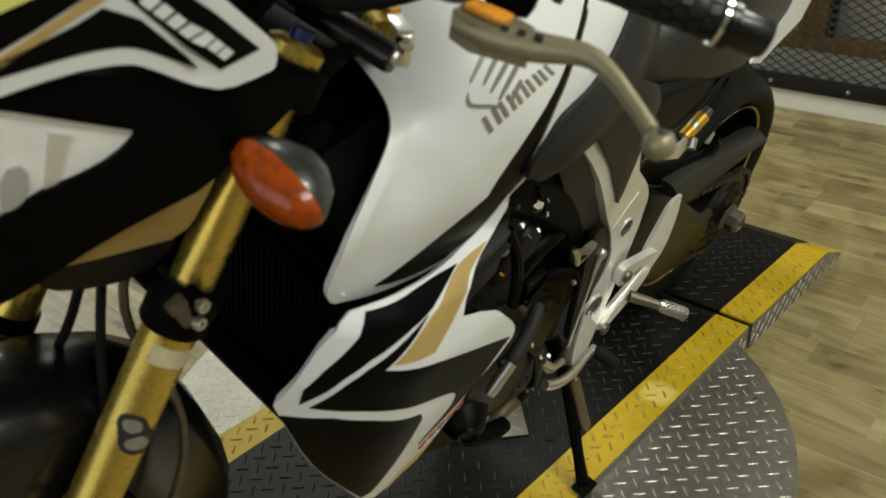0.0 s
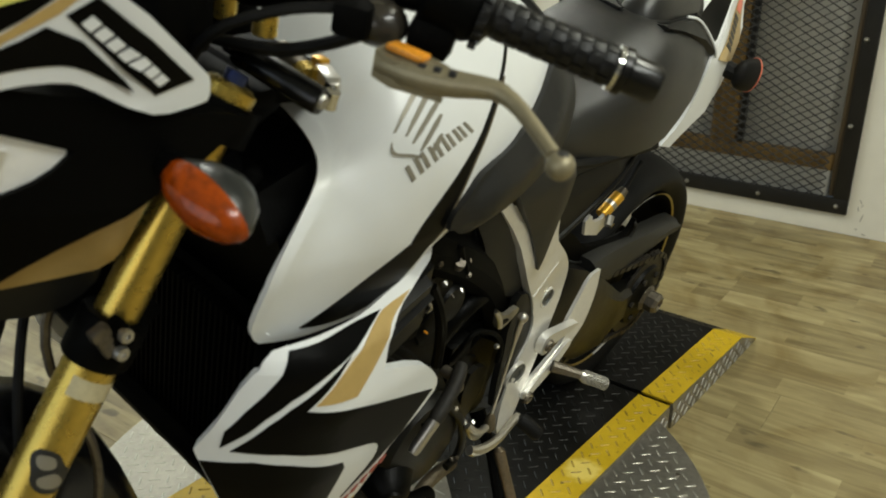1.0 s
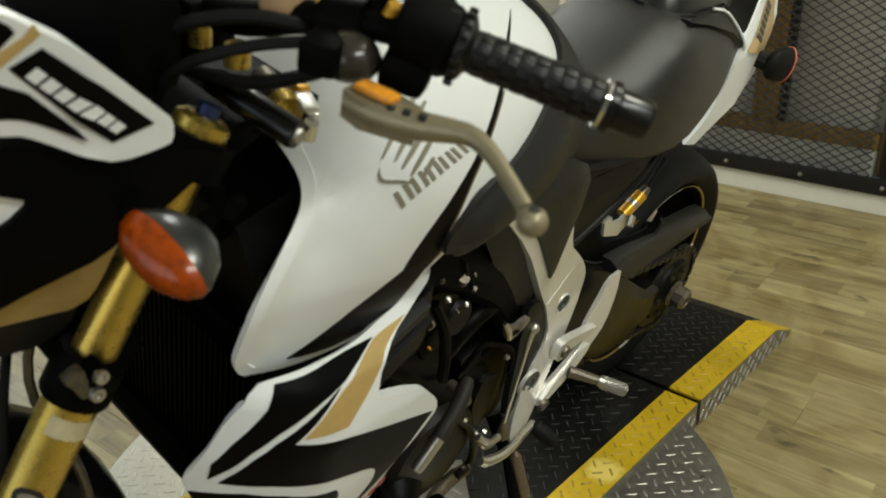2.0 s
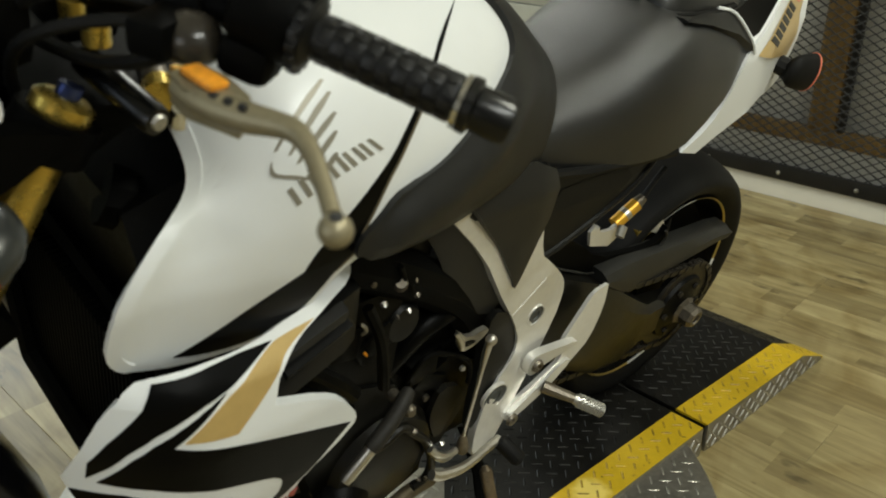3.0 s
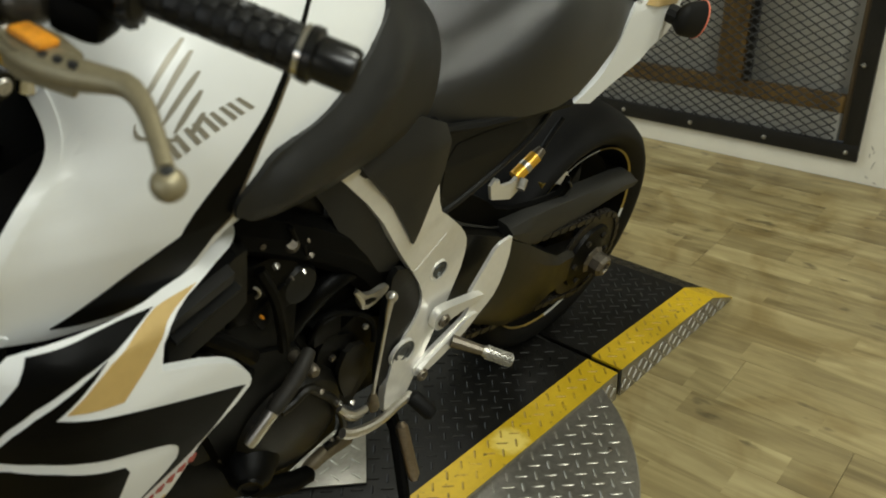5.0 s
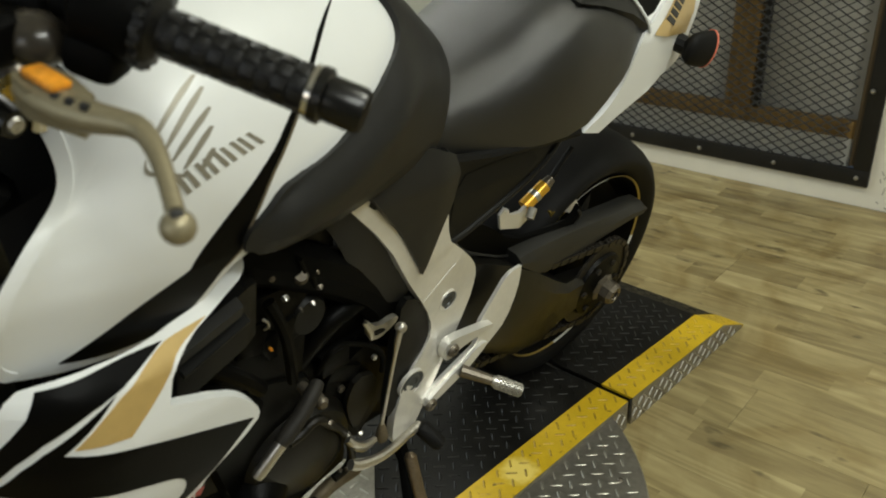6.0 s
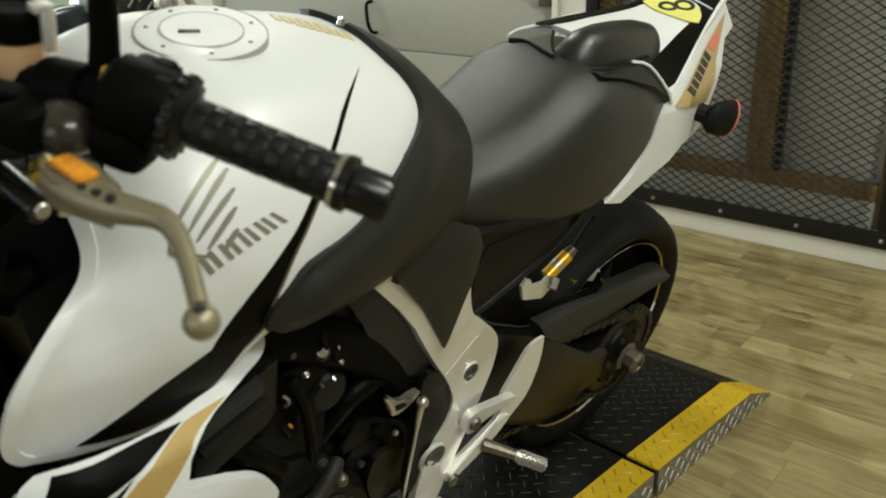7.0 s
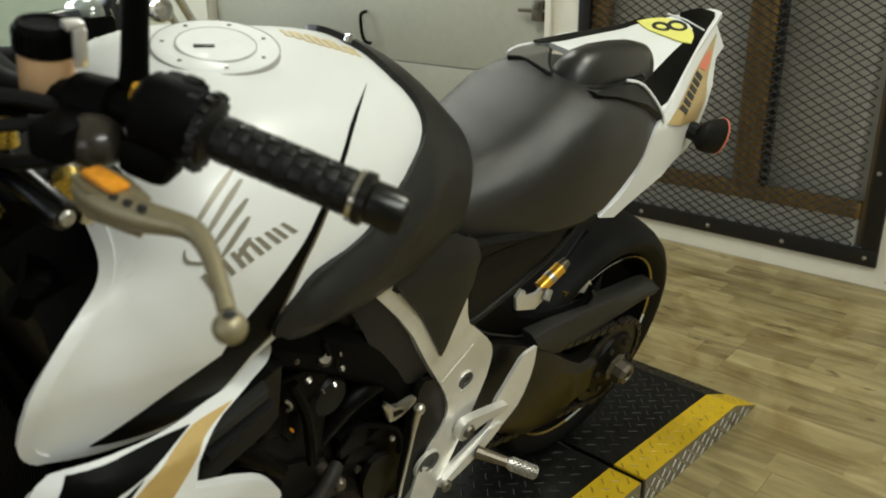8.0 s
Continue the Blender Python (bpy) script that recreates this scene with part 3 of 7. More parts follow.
def add_lug(bm, x, y, z, a, tilt=None, k=1.0):
    ca, sa = math.cos(a), math.sin(a)
    e, w = LUG_L * 0.66, LUG_W
    pts = [(-LUG_L, 0, 0), (-e, -w, 0), (e, -w, 0), (LUG_L, 0, 0), (e, w, 0), (-e, w, 0), (-LUG_L * 0.8, 0, LUG_H), (LUG_L * 0.8, 0, LUG_H)]
    vs = []
    for px, py, pz in pts:
        p = Vector((x + k * (px * ca - py * sa), y + k * (px * sa + py * ca), z + pz))
        vs.append(bm.verts.new(tilt(p) if tilt else p))
    for f in ((0, 1, 6), (1, 2, 7, 6), (2, 3, 7), (3, 4, 7), (4, 5, 6, 7), (5, 0, 6)):
        bm.faces.new([vs[i] for i in f])


def lugs(bm, x0, x1, y0, y1, z, keep=None, tilt=None, pitch=0.0285):
    """Tread lugs by turns along and across rows that run at 45 degrees."""
    c = math.sqrt(0.5)
    us, vs = [c * (x + y) for x in (x0, x1) for y in (y0, y1)], [c * (y - x) for x in (x0, x1) for y in (y0, y1)]
    for i in range(math.floor(min(us) / pitch), math.ceil(max(us) / pitch) + 1):
        for j in range(math.floor(min(vs) / pitch), math.ceil(max(vs) / pitch) + 1):
            x, y = c * pitch * (i - j), c * pitch * (i + j)
            if x0 + 0.009 < x < x1 - 0.009 and y0 + 0.007 < y < y1 - 0.007 and (keep is None or keep(x, y)):
                add_lug(bm, x, y, z, radians(45 if (i + j) % 2 else -45), tilt, 1.05)
    return bm


DCX, DCY, DRAD, DTOP = 0.630, -0.120, 0.652, 0.064
PY0, PY1, PZ = -0.440, 0.206, 0.074  # platform sides and top
YW = 0.082  # yellow margin
turntable = thing("turntable", "round bright aluminium tread plate turntable on the floor", "turntable")
bm = bmesh.new()
lathe(bm, [(0.0, DTOP), (DRAD - 0.003, DTOP), (DRAD, DTOP - 0.003), (DRAD, 0.001)], Matrix.Translation((DCX, DCY, 0)), seg=96)
part("disc", bm, PLATE, turntable, "round aluminium plate")
bm = lugs(bmesh.new(), DCX - DRAD, DCX + DRAD, DCY - DRAD, DCY + DRAD, DTOP, lambda x, y: (x - DCX) ** 2 + (y - DCY) ** 2 < (DRAD - 0.015) ** 2 and not PY0 < y < PY1)
part("tread_pattern", bm, LUGS, turntable, smooth=85)["kind"] = "stuff"
for k in range(10):
    a = 0.42 + k * math.pi / 5
    part("screw", lathe(bmesh.new(), [(0, 0.0035), (0.004, 0.003), (0.0065, 0.0)], Matrix.Translation((DCX + (DRAD - 0.05) * math.cos(a), DCY + (DRAD - 0.05) * math.sin(a), DTOP)), seg=10), STEEL, turntable)

END_X, BEV_X, SEAM, SEAM2, FRONT_X = -0.580, -0.452, -0.002, 1.45, 2.35
platform = thing("motorcycle_platform", "raised black tread plate platform with yellow edges", "platform")


def platform_z(x):
    if x < BEV_X:
        return PZ - 0.012 - (PZ - 0.018) * (BEV_X - x) / (BEV_X - END_X)
    if x < SEAM:
        return PZ - 0.012 * (SEAM - x) / (SEAM - BEV_X)
    return PZ


def slab(xs, ya, yb, zfun, thick):
    """A folded plate along x with straight long sides."""
    bm = bmesh.new()
    secs = [[(x, ya, zfun(x)), (x, yb, zfun(x)), (x, yb, zfun(x) - thick), (x, ya, zfun(x) - thick)] for x in xs]
    return loft(bm, secs)


for xs in ([END_X + 0.008, BEV_X, SEAM - 0.009], [SEAM + 0.009, 0.7, SEAM2 - 0.004], [SEAM2 + 0.004, FRONT_X]):
    part("deck_plate", slab(xs, PY0 + YW, PY1 - YW, platform_z, 0.006), DECK, platform, "black painted tread plate", smooth=10)
    for ya, yb in ((PY0, PY0 + YW - 0.0005), (PY1 - YW + 0.0005, PY1)):
        xx = [END_X] + xs[1:] if xs[0] < -0.1 else xs
        part("edge_plate", slab(xx, ya, yb, platform_z, 0.006), YELLOW, platform, "yellow painted tread plate edge", smooth=10)
    # skirts, cut short where they stand over the turntable
    xx = [END_X + 0.012] + xs[1:] if xs[0] < -0.1 else xs
    for y, s in ((PY0, 1), (PY1, -1)):
        half = math.sqrt(DRAD ** 2 - (y - DCY) ** 2)
        stops = sorted(xx + [e + k for e in (DCX - half, DCX + half) for k in (-0.001, 0.001) if xx[0] < e < xx[-1]])
        low = lambda x: min(DTOP + 0.0008 if abs(x - DCX) < half else 0.0005, platform_z(x) - 0.007)
        bm = loft(bmesh.new(), [[(x, y - s * 0.001, platform_z(x) - 0.0005), (x, y + s * 0.006, platform_z(x) - 0.0065), (x, y + s * 0.006, low(x)), (x, y - s * 0.001, low(x))] for x in stops])
        part("skirt", bm, PLATE, platform, "bare aluminium tread plate side", smooth=10)


def tilted(x0, x1):
    return lambda p: Vector((p.x, p.y, p.z + platform_z(p.x)))


for mat_, ya, yb, nm in ((DECK, PY0 + YW, PY1 - YW, "deck_tread"), (YELLOW_SHADED, PY0, PY0 + YW, "edge_tread"), (YELLOW_SHADED, PY1 - YW, PY1, "edge_tread")):
    bm = bmesh.new()
    for a, b in ((END_X + 0.02, BEV_X), (BEV_X, SEAM - 0.006), (SEAM + 0.006, SEAM2 - 0.004), (SEAM2 + 0.004, FRONT_X)):
        lugs(bm, a, b, ya, yb, 0.0, None, tilted(a, b))
    part(nm, bm, mat_, platform, smooth=15)["kind"] = "stuff"
# tread on the near skirt
bm = bmesh.new()
P = 0.0235
for i in range(int((SEAM2 - END_X) / P)):
    for j in range(3):
        x, z = END_X + 0.03 + (i + 0.5) * P, 0.010 + j * P * 0.85
        if z + 0.012 < platform_z(x) and abs(x - SEAM) > 0.015 and abs(x - DCX) > math.sqrt(DRAD ** 2 - (PY1 - DCY) ** 2):
            add_lug(bm, 0, 0, 0, radians(45 if (i + j) % 2 else -45), lambda p, x=x, z=z: Vector((x - p.x, PY1 + 0.0012 + p.z * 1.4, z + p.y)))
part("skirt_tread", bm, LUGS, platform, smooth=15)["kind"] = "stuff"
part("seam_strip", box(bmesh.new(), (SEAM, (PY0 + PY1) / 2, PZ - 0.022), (0.03, PY1 - PY0 - 0.03, 0.02)), IRON, platform)
# loose bright plate lying on the deck, turned by 45 degrees
square = thing("tread_plate_offcut", "small square bright aluminium tread plate lying on the deck", "metal plate", Matrix.Translation((0.622, 0.042, PZ + 0.0022)) @ Matrix.Rotation(radians(228), 4, "Z"))
part("plate", box(bmesh.new(), (0.08, 0.08, 0.0015), (0.16, 0.16, 0.003), bevel=0.0008), PLATE, square)
part("tread_pattern", lugs(bmesh.new(), 0, 0.16, 0, 0.16, 0.003), LUGS, square, smooth=85)["kind"] = "stuff"

# ---- the motorcycle: x forward from the rear axle, y to its left, z up from the tyres' contact, leaning on its stand ----
BIKE = Matrix.Translation((0, -0.113, 0.076)) @ Matrix.Rotation(radians(-15.5), 4, "X")
bike = thing("motorcycle", "white black and gold naked motorcycle leaning on its side stand", "motorcycle", BIKE)


def bp(name, bm, material, label="", parent=None, smooth=35):
    return part(name, bm, material, parent or bike, label, smooth)


def pair(name, poly, fn, material, label, parent=None, thick=0.004, off=0.0, step=(0.03, 0.03), out=(0, 1, 0), smooth=1):
    """A left part and its mirror image on the right. Returns the left one."""
    left = bp(name, panel(bmesh.new(), poly, fn, thick, off, step, out, smooth), material, label, parent)
    back = lambda u, v: (fn(u, v)[0], -fn(u, v)[1], fn(u, v)[2])
    bp(name, panel(bmesh.new(), poly, back, thick, off, step, (out[0], -out[1], out[2]), smooth), material, label, parent)
    return left


# tank
TOP = [(0.54, 0.925), (0.60, 0.965), (0.68, 1.03), (0.74, 1.062), (0.85, 1.078), (0.95, 1.085), (1.0, 1.076), (1.04, 1.055), (1.08, 1.008), (1.12, 0.968), (1.16, 0.960), (1.20, 0.948), (1.25, 0.92)]
HALF = [(0.54, 0.105), (0.60, 0.125), (0.68, 0.15), (0.74, 0.168), (0.85, 0.192), (0.95, 0.203), (1.05, 0.207), (1.10, 0.2045), (1.15, 0.198), (1.20, 0.188), (1.25, 0.180)]
TB, TN = 0.86, 2.6
EDGE = [(1.111, 0.137), (1.114, 0.22), (1.1175, 0.31), (1.122, 0.385), (1.129, 0.444), (1.140, 0.504), (1.157, 0.580), (1.176, 0.668), (1.194, 0.775), (1.2075, 0.878), (1.218, 1.0), (1.2225, 1.13), (1.224, 1.24), (1.217, 1.34), (1.203, 1.41), (1.187, 1.44)]
FRONT = [(q, x) for x, q in EDGE]


def tank_at(x, q):
    """q: 0 on the ridge, 1 where the side is widest, beyond that down the side."""
    w, zt = smooth_table(x, HALF), smooth_table(x, TOP)
    d = lerp_table(q, FRONT) - x
    rise, fall = (min(1.0, max(0.0, v)) for v in ((d - 0.010) / 0.032, (d - 0.04) / 0.15))
    dip = 0.010 * rise * rise * (3 - 2 * rise) * (1 - fall * fall * (3 - 2 * fall)) * min(1.0, max(0.0, (q - 0.35) / 0.45)) * min(1.0, max(0.0, (1.42 - q) / 0.5))
    if q > 1:
        return (x, w - 0.024 * (q - 1) - 0.05 * (q - 1) ** 2 - dip, TB - 0.2 * (q - 1))
    a = q * math.pi / 2
    s, c = max(math.sin(a), 0.0), max(math.cos(a), 0.0)
    return (x, w * s ** (2 / TN) - dip, TB + (zt - TB) * c ** (2 / TN))


ST = (0.0125, 0.04)
tank = bp("fuel_tank", panel(bmesh.new(), [(1.110, 0.0, 1)] + EDGE + [
    (1.155, 1.47), (1.106, 1.47), (1.062, 1.45), (1.03, 1.36),
    (1.0, 1.12), (0.96, 1.02), (0.85, 1.0), (0.72, 1.0), (0.63, 1.0), (0.60, 0.8), (0.60, 0.0, 1)], tank_at, 0.005, 0, ST, (0, 1, 1), 1, True), WHITE, "pearl white painted fuel tank")

rim = EDGE[:-1]
lip = []
for k, (x, q) in enumerate(rim):
    (xa, qa), (xb, qb) = rim[max(k - 1, 0)], rim[min(k + 1, len(rim) - 1)]
    dx, dq = xb - xa, 0.2 * (qb - qa)
    n = math.hypot(dx, dq)
    lip.append((x - 0.013 * dq / n, q + 0.013 * dx / n / 0.2))
pair("tank_lip", rim + lip[::-1], tank_at, WHITE, "raised white edge", tank, 0.004, 0.0020, ST, (0, 1, 1))
bp("tank_stripe", panel(bmesh.new(), [
    (0.792, 0.276, 1), (0.844, 0.425), (0.870, 0.53), (0.905, 0.665), (0.921, 0.722), (0.938, 0.783), (0.953, 0.822), (0.977, 0.876), (1.006, 0.930), (1.035, 0.985), (1.066, 1.06), (1.093, 1.14),
    (1.119, 1.235), (1.145, 1.325), (1.162, 1.375, 1), (1.140, 1.405), (1.100, 1.42), (1.065, 1.39), (1.035, 1.30), (1.018, 1.19), (1.003, 1.08), (0.985, 1.0), (0.972, 0.955), (0.961, 0.915),
    (0.947, 0.855), (0.931, 0.80), (0.909, 0.71), (0.880, 0.60), (0.845, 0.455)], tank_at, 0.0015, 0.0012, ST, (0, 1, 1)), BLACK, "black wedge graphic", tank)
ACCENT = [(0.880, 0.600), (0.909, 0.710), (0.931, 0.800), (0.947, 0.855), (0.961, 0.915), (0.972, 0.955), (0.985, 1.0), (1.003, 1.075)]
bp("tank_accent", panel(bmesh.new(), ACCENT + [(x - 0.0028, q + 0.004) for x, q in ACCENT[::-1]], tank_at, 0.001, 0.0018, ST, (0, 1, 1)), CASTING, "thin tan line", tank)


def knee_at(x, q):
    """The tank surface with a soft ridge along the middle of the side cover."""
    lo = lerp_table(x, [(0.66, 0.35), (0.742, 0.57), (0.775, 0.695), (0.81, 0.772), (0.85, 0.838), (0.91, 0.885), (0.958, 0.95), (0.984, 0.978)])
    t = (q - lo) / max(0.02, 1.11 - lo)
    tent = max(0.0, min(1.0, t / 0.42 if t < 0.42 else (1.0 - t) / 0.58))
    fade = min(1.0, max(0.0, (x - 0.64) / 0.12))
    h = 0.018 * fade * min(1.0, max(0.0, (0.99 - x) / 0.06)) * (tent * tent * (3 - 2 * tent) * 0.4 + tent * 0.6)
    px, py, pz = tank_at(x, q)
    return (px, py + h, pz + 0.45 * h)


bp("tank_cover", panel(bmesh.new(), [
    (0.742, 0.0, 1), (0.747, 0.213), (0.729, 0.365), (0.725, 0.485), (0.74, 0.590), (0.775, 0.695), (0.81, 0.772), (0.85, 0.838), (0.88, 0.870), (0.91, 0.885), (0.935, 0.900), (0.958, 0.950),
    (0.984, 0.978), (0.982, 1.015), (0.928, 1.08), (0.86, 1.105), (0.794, 1.10), (0.71, 1.105), (0.639, 1.14), (0.628, 1.0), (0.620, 0.8), (0.610, 0.5), (0.605, 0.0, 1)],
    knee_at, 0.02, 0.008, ST, (0, 1, 1), 1, True), GREY, "charcoal plastic tank side cover", smooth=50)
# wing mark and name, as plain bars
wing = bmesh.new()
for a, b, w in (((1.058, 0.590), (1.001, 0.482), 0.012), ((1.048, 0.638), (0.998, 0.528), 0.011), ((1.043, 0.680), (0.998, 0.594), 0.010), ((1.035, 0.724), (1.001, 0.649), 0.009), ((1.021, 0.756), (1.004, 0.712), 0.008)):
    panel(wing, [(a[0] + 0.003, a[1] - w * 0.4), (b[0] + 0.004, b[1] - w * 0.8), (b[0] - 0.002, b[1] + w * 0.6), (a[0] - 0.002, a[1] + w * 0.7)], tank_at, 0.001, 0.001, ST, (0, 1, 1))
panel(wing, [(1.062, 0.602), (1.068, 0.640), (1.063, 0.676), (1.042, 0.740), (1.030, 0.758), (1.040, 0.732), (1.060, 0.673), (1.0645, 0.640)], tank_at, 0.001, 0.001, ST, (0, 1, 1))
bp("wing_mark", wing, LOGO, "grey wing-shaped bars", tank)
for i in range(5):
    f0, f1 = i / 5 + 0.015, (i + 1) / 5 - 0.02
    lo = lambda f: (1.051 - 0.103 * f, 0.808 - 0.053 * f)
    hi = lambda f: (1.058 - 0.094 * f, 0.738 - 0.026 * f)
    a, b, c, d = lo(f0), lo(f1), hi(f1), hi(f0)
    mid = lambda p, q, t: (p[0] + (q[0] - p[0]) * t, p[1] + (q[1] - p[1]) * t)
    lb = bmesh.new()
    for s0, e0 in ((0.0, 0.28), (0.68, 0.96)):
        panel(lb, [mid(a, b, s0), mid(a, b, e0), mid(d, c, e0), mid(d, c, s0)], tank_at, 0.001, 0.001, ST, (0, 1, 1), 0)
    bp("name_bar", lb, LOGO, "", tank)
# filler cap
capm = Matrix.Translation((0.930, 0.007, 1.0812)) @ Matrix.Rotation(radians(-2.5), 4, "X") @ Matrix.Rotation(radians(4.6), 4, "Y")
capm = capm @ Matrix.Scale(1.06, 4)
bp("filler_cap", lathe(bmesh.new(), [(0.0, 0.0055), (0.030, 0.0055), (0.037, 0.006), (0.0385, 0.005), (0.0385, 0.004), (0.058, 0.0045), (0.061, 0.003), (0.062, -0.012)], capm, 48), CAPWHITE, "white ring and lid with bolts", tank)
bp("cap_groove", lathe(bmesh.new(), [(0.0383, 0.0058), (0.0394, 0.0058), (0.0394, 0.0035), (0.0383, 0.0035)], capm, 48, True), PALE_LINE, "", tank)
bp("cap_edge", lathe(bmesh.new(), [(0.0612, 0.0036), (0.0624, 0.0032), (0.0624, -0.004), (0.0612, -0.004)], capm, 48, True), PALE_LINE, "", tank)
for k in range(7):
    a = 0.3 + k * 2 * math.pi / 7
    bp("cap_bolt", lathe(bmesh.new(), [(0, 0.0010), (0.0018, 0.0008), (0.0024, 0)], capm @ Matrix.Translation((0.0505 * math.cos(a), 0.0505 * math.sin(a), 0.0044)), 8), STEEL, "", tank)
bp("key_slot", box(bmesh.new(), (0.012, 0.006, 0.006), (0.020, 0.006, 0.0020), capm @ Matrix.Rotation(-0.45, 4, "Z"), 0.001), INK, "", tank)
PADGOLD = mat("faded_gold_film", (0.66, 0.55, 0.32), 0.4)
for k in range(9):
    x, q = 0.822 - 0.0072 * k, -0.03 + 0.016 * k
    bp("tank_letter_bar", panel(bmesh.new(), [(x, q), (x - 0.005, q + 0.010), (x - 0.012 - 0.004 * (k % 2), q - 0.055 - 0.012 * (k % 3 == 0)), (x - 0.007, q - 0.060)], lambda x, q: tank_at(x, q) if q >= 0 else (x, -tank_at(x, -q)[1], tank_at(x, -q)[2]), 0.001, 0.001, ST, (0, 0, 1), 0), PADGOLD, "", tank)
bp("tank_bolt", lathe(bmesh.new(), [(0, 0.009), (0.005, 0.008), (0.007, 0.0)], Matrix.Translation((0.742, 0.0, 1.067)), 12), CHROME, "", tank)

# radiator shroud
def shroud_at(x, z):
    return (x, 0.247 - 5.5 * max(0, x - 1.145) ** 2 - 0.25 * max(0, 0.62 - z) ** 1.3 - 0.5 * max(0, z - 0.70) ** 1.3 - 0.8 * max(0, z - 0.772) - 0.25 * max(0, 0.98 - x), z)


shroud = pair("radiator_shroud", [
    (1.2123, 0.7863), (1.236, 0.76), (1.254, 0.717), (1.270, 0.667, 1), (1.267, 0.654), (1.26, 0.629), (1.249, 0.591), (1.231, 0.552), (1.2, 0.506), (1.172, 0.457), (1.128, 0.489), (1.088, 0.514),
    (1.055, 0.577), (1.047, 0.597), (0.985, 0.644), (0.981, 0.662), (0.997, 0.687), (1.023, 0.711), (1.087, 0.733, 1), (1.077, 0.769), (1.0483, 0.7852), (1.0181, 0.7940), (0.9891, 0.8031), (0.9708, 0.8073), (0.9612, 0.8123), (0.9589, 0.8187, 1), (0.9456, 0.8201, 1), (0.9587, 0.8293, 1), (0.9819, 0.8204), (1.0176, 0.8037), (1.0577, 0.7992), (1.0788, 0.7955), (1.1138, 0.7924), (1.1538, 0.7934), (1.1897, 0.7911)], shroud_at, WHITE, "white side shroud with black and gold graphics", None, 0.014, step=(0.012, 0.012))
DK = ((0.012, 0.012), (0, 1, 0))
for poly in ([(1.254, 0.676, 1), (1.251, 0.707), (1.1945, 0.7866, 1), (1.1244, 0.7911), (1.0756, 0.7905, 1), (1.1231, 0.7743), (1.140, 0.771), (1.166, 0.763), (1.213, 0.733)],
             [(1.247, 0.673, 1), (1.215, 0.721), (1.168, 0.7545), (1.136, 0.770, 1), (1.190, 0.7255, 1), (1.141, 0.710), (1.078, 0.686), (0.991, 0.655, 1), (1.052, 0.593), (1.118, 0.550, 1), (1.078, 0.587), (1.073, 0.608), (1.081, 0.624), (1.104, 0.635), (1.194, 0.671)],
             [(1.266, 0.653, 1), (1.218, 0.661), (1.136, 0.628, 1), (1.132, 0.618, 1), (1.157, 0.541), (1.178, 0.475), (1.199, 0.508), (1.230, 0.553), (1.248, 0.592), (1.259, 0.629)]):
    bp("black_graphic", panel(bmesh.new(), poly, shroud_at, 0.0015, 0.0012, *DK), BLACK, "gloss black graphic", shroud)
bp("gold_graphic", panel(bmesh.new(), [(1.0251, 0.7936, 1), (1.0621, 0.7911), (1.0784, 0.7887), (1.1083, 0.7767), (1.142, 0.760), (1.180, 0.730, 1), (1.130, 0.721, 1), (1.097, 0.750), (1.0733, 0.7761), (1.0605, 0.7826), (1.0406, 0.7887)],
   shroud_at, 0.0015, 0.0014, *DK), GOLDP, "gold arrow graphic", shroud)
for i in range(5):
    f = i / 5
    x, z = 1.112 - 0.064 * f, 0.541 + 0.046 * f
    bp("red_mark", panel(bmesh.new(), [(x, z), (x - 0.0085, z + 0.005), (x - 0.009, z + 0.001), (x - 0.005, z - 0.010 + 0.002 * (i % 2)), (x + 0.002, z - 0.006)], shroud_at, 0.001, 0.002, *DK, 0), RED, "", shroud)
bp("edge_gold", panel(bmesh.new(), [(1.098, 0.520), (1.088, 0.528), (1.105, 0.500), (1.128, 0.492), (1.150, 0.476), (1.128, 0.502)], shroud_at, 0.001, 0.002, *DK, 0), GOLDP, "", shroud)
# radiator and lower front, dark
rad = bmesh.new()
ro = ((-0.13, 0.87), (0.13, 0.87), (0.165, 0.79), (0.15, 0.55), (0.10, 0.46), (-0.10, 0.46), (-0.15, 0.55), (-0.165, 0.79))
loft(rad, [[(1.16, y, z) for y, z in ro], [(1.10, y, z) for y, z in ro]])
bp("radiator", rad, DARK, "black radiator")
rad = bmesh.new()
loft(rad, [[(1.180, y, z) for y, z in ((-0.16, 0.775), (0.16, 0.775), (0.165, 0.67), (0.13, 0.54), (-0.13, 0.54), (-0.175, 0.67))], [(1.171, y, z) for y, z in ((-0.155, 0.78), (0.155, 0.78), (0.165, 0.67), (0.13, 0.52), (-0.13, 0.52), (-0.17, 0.67))]])
cowl_core = bp("radiator_cowl", rad, MATT, "black radiator core with added fins")
# unseen fins, added so that the core shades itself and stays dark
fins = bmesh.new()
for k in range(34):
    y = -0.155 + 0.0094 * k
    lo = 0.55 + max(0, abs(y) - 0.13) * 2.7
    box(fins, (1.186, y, (lo + 0.77) / 2), (0.018, 0.0030, 0.77 - lo))
bp("shading_fins", fins, MATT, "", cowl_core)["kind"] = "stuff"
ring = [(1.196, y, z) for y, z in ((0.130, 0.545), (-0.135, 0.545), (-0.175, 0.69), (-0.165, 0.775))]
for p, q in zip(ring, ring[1:]):
    bp("core_edge", tube(bmesh.new(), [p, q], 0.018, 10), MATT, "", cowl_core)
bp("airbox_front", loft(bmesh.new(), [[(1.09, y, z) for y, z in ((-0.15, 0.90), (0.15, 0.90), (0.12, 0.945), (-0.12, 0.945))], [(1.17, y, z) for y, z in ((-0.13, 0.86), (0.13, 0.86), (0.10, 0.90), (-0.10, 0.90))]]), DARK)

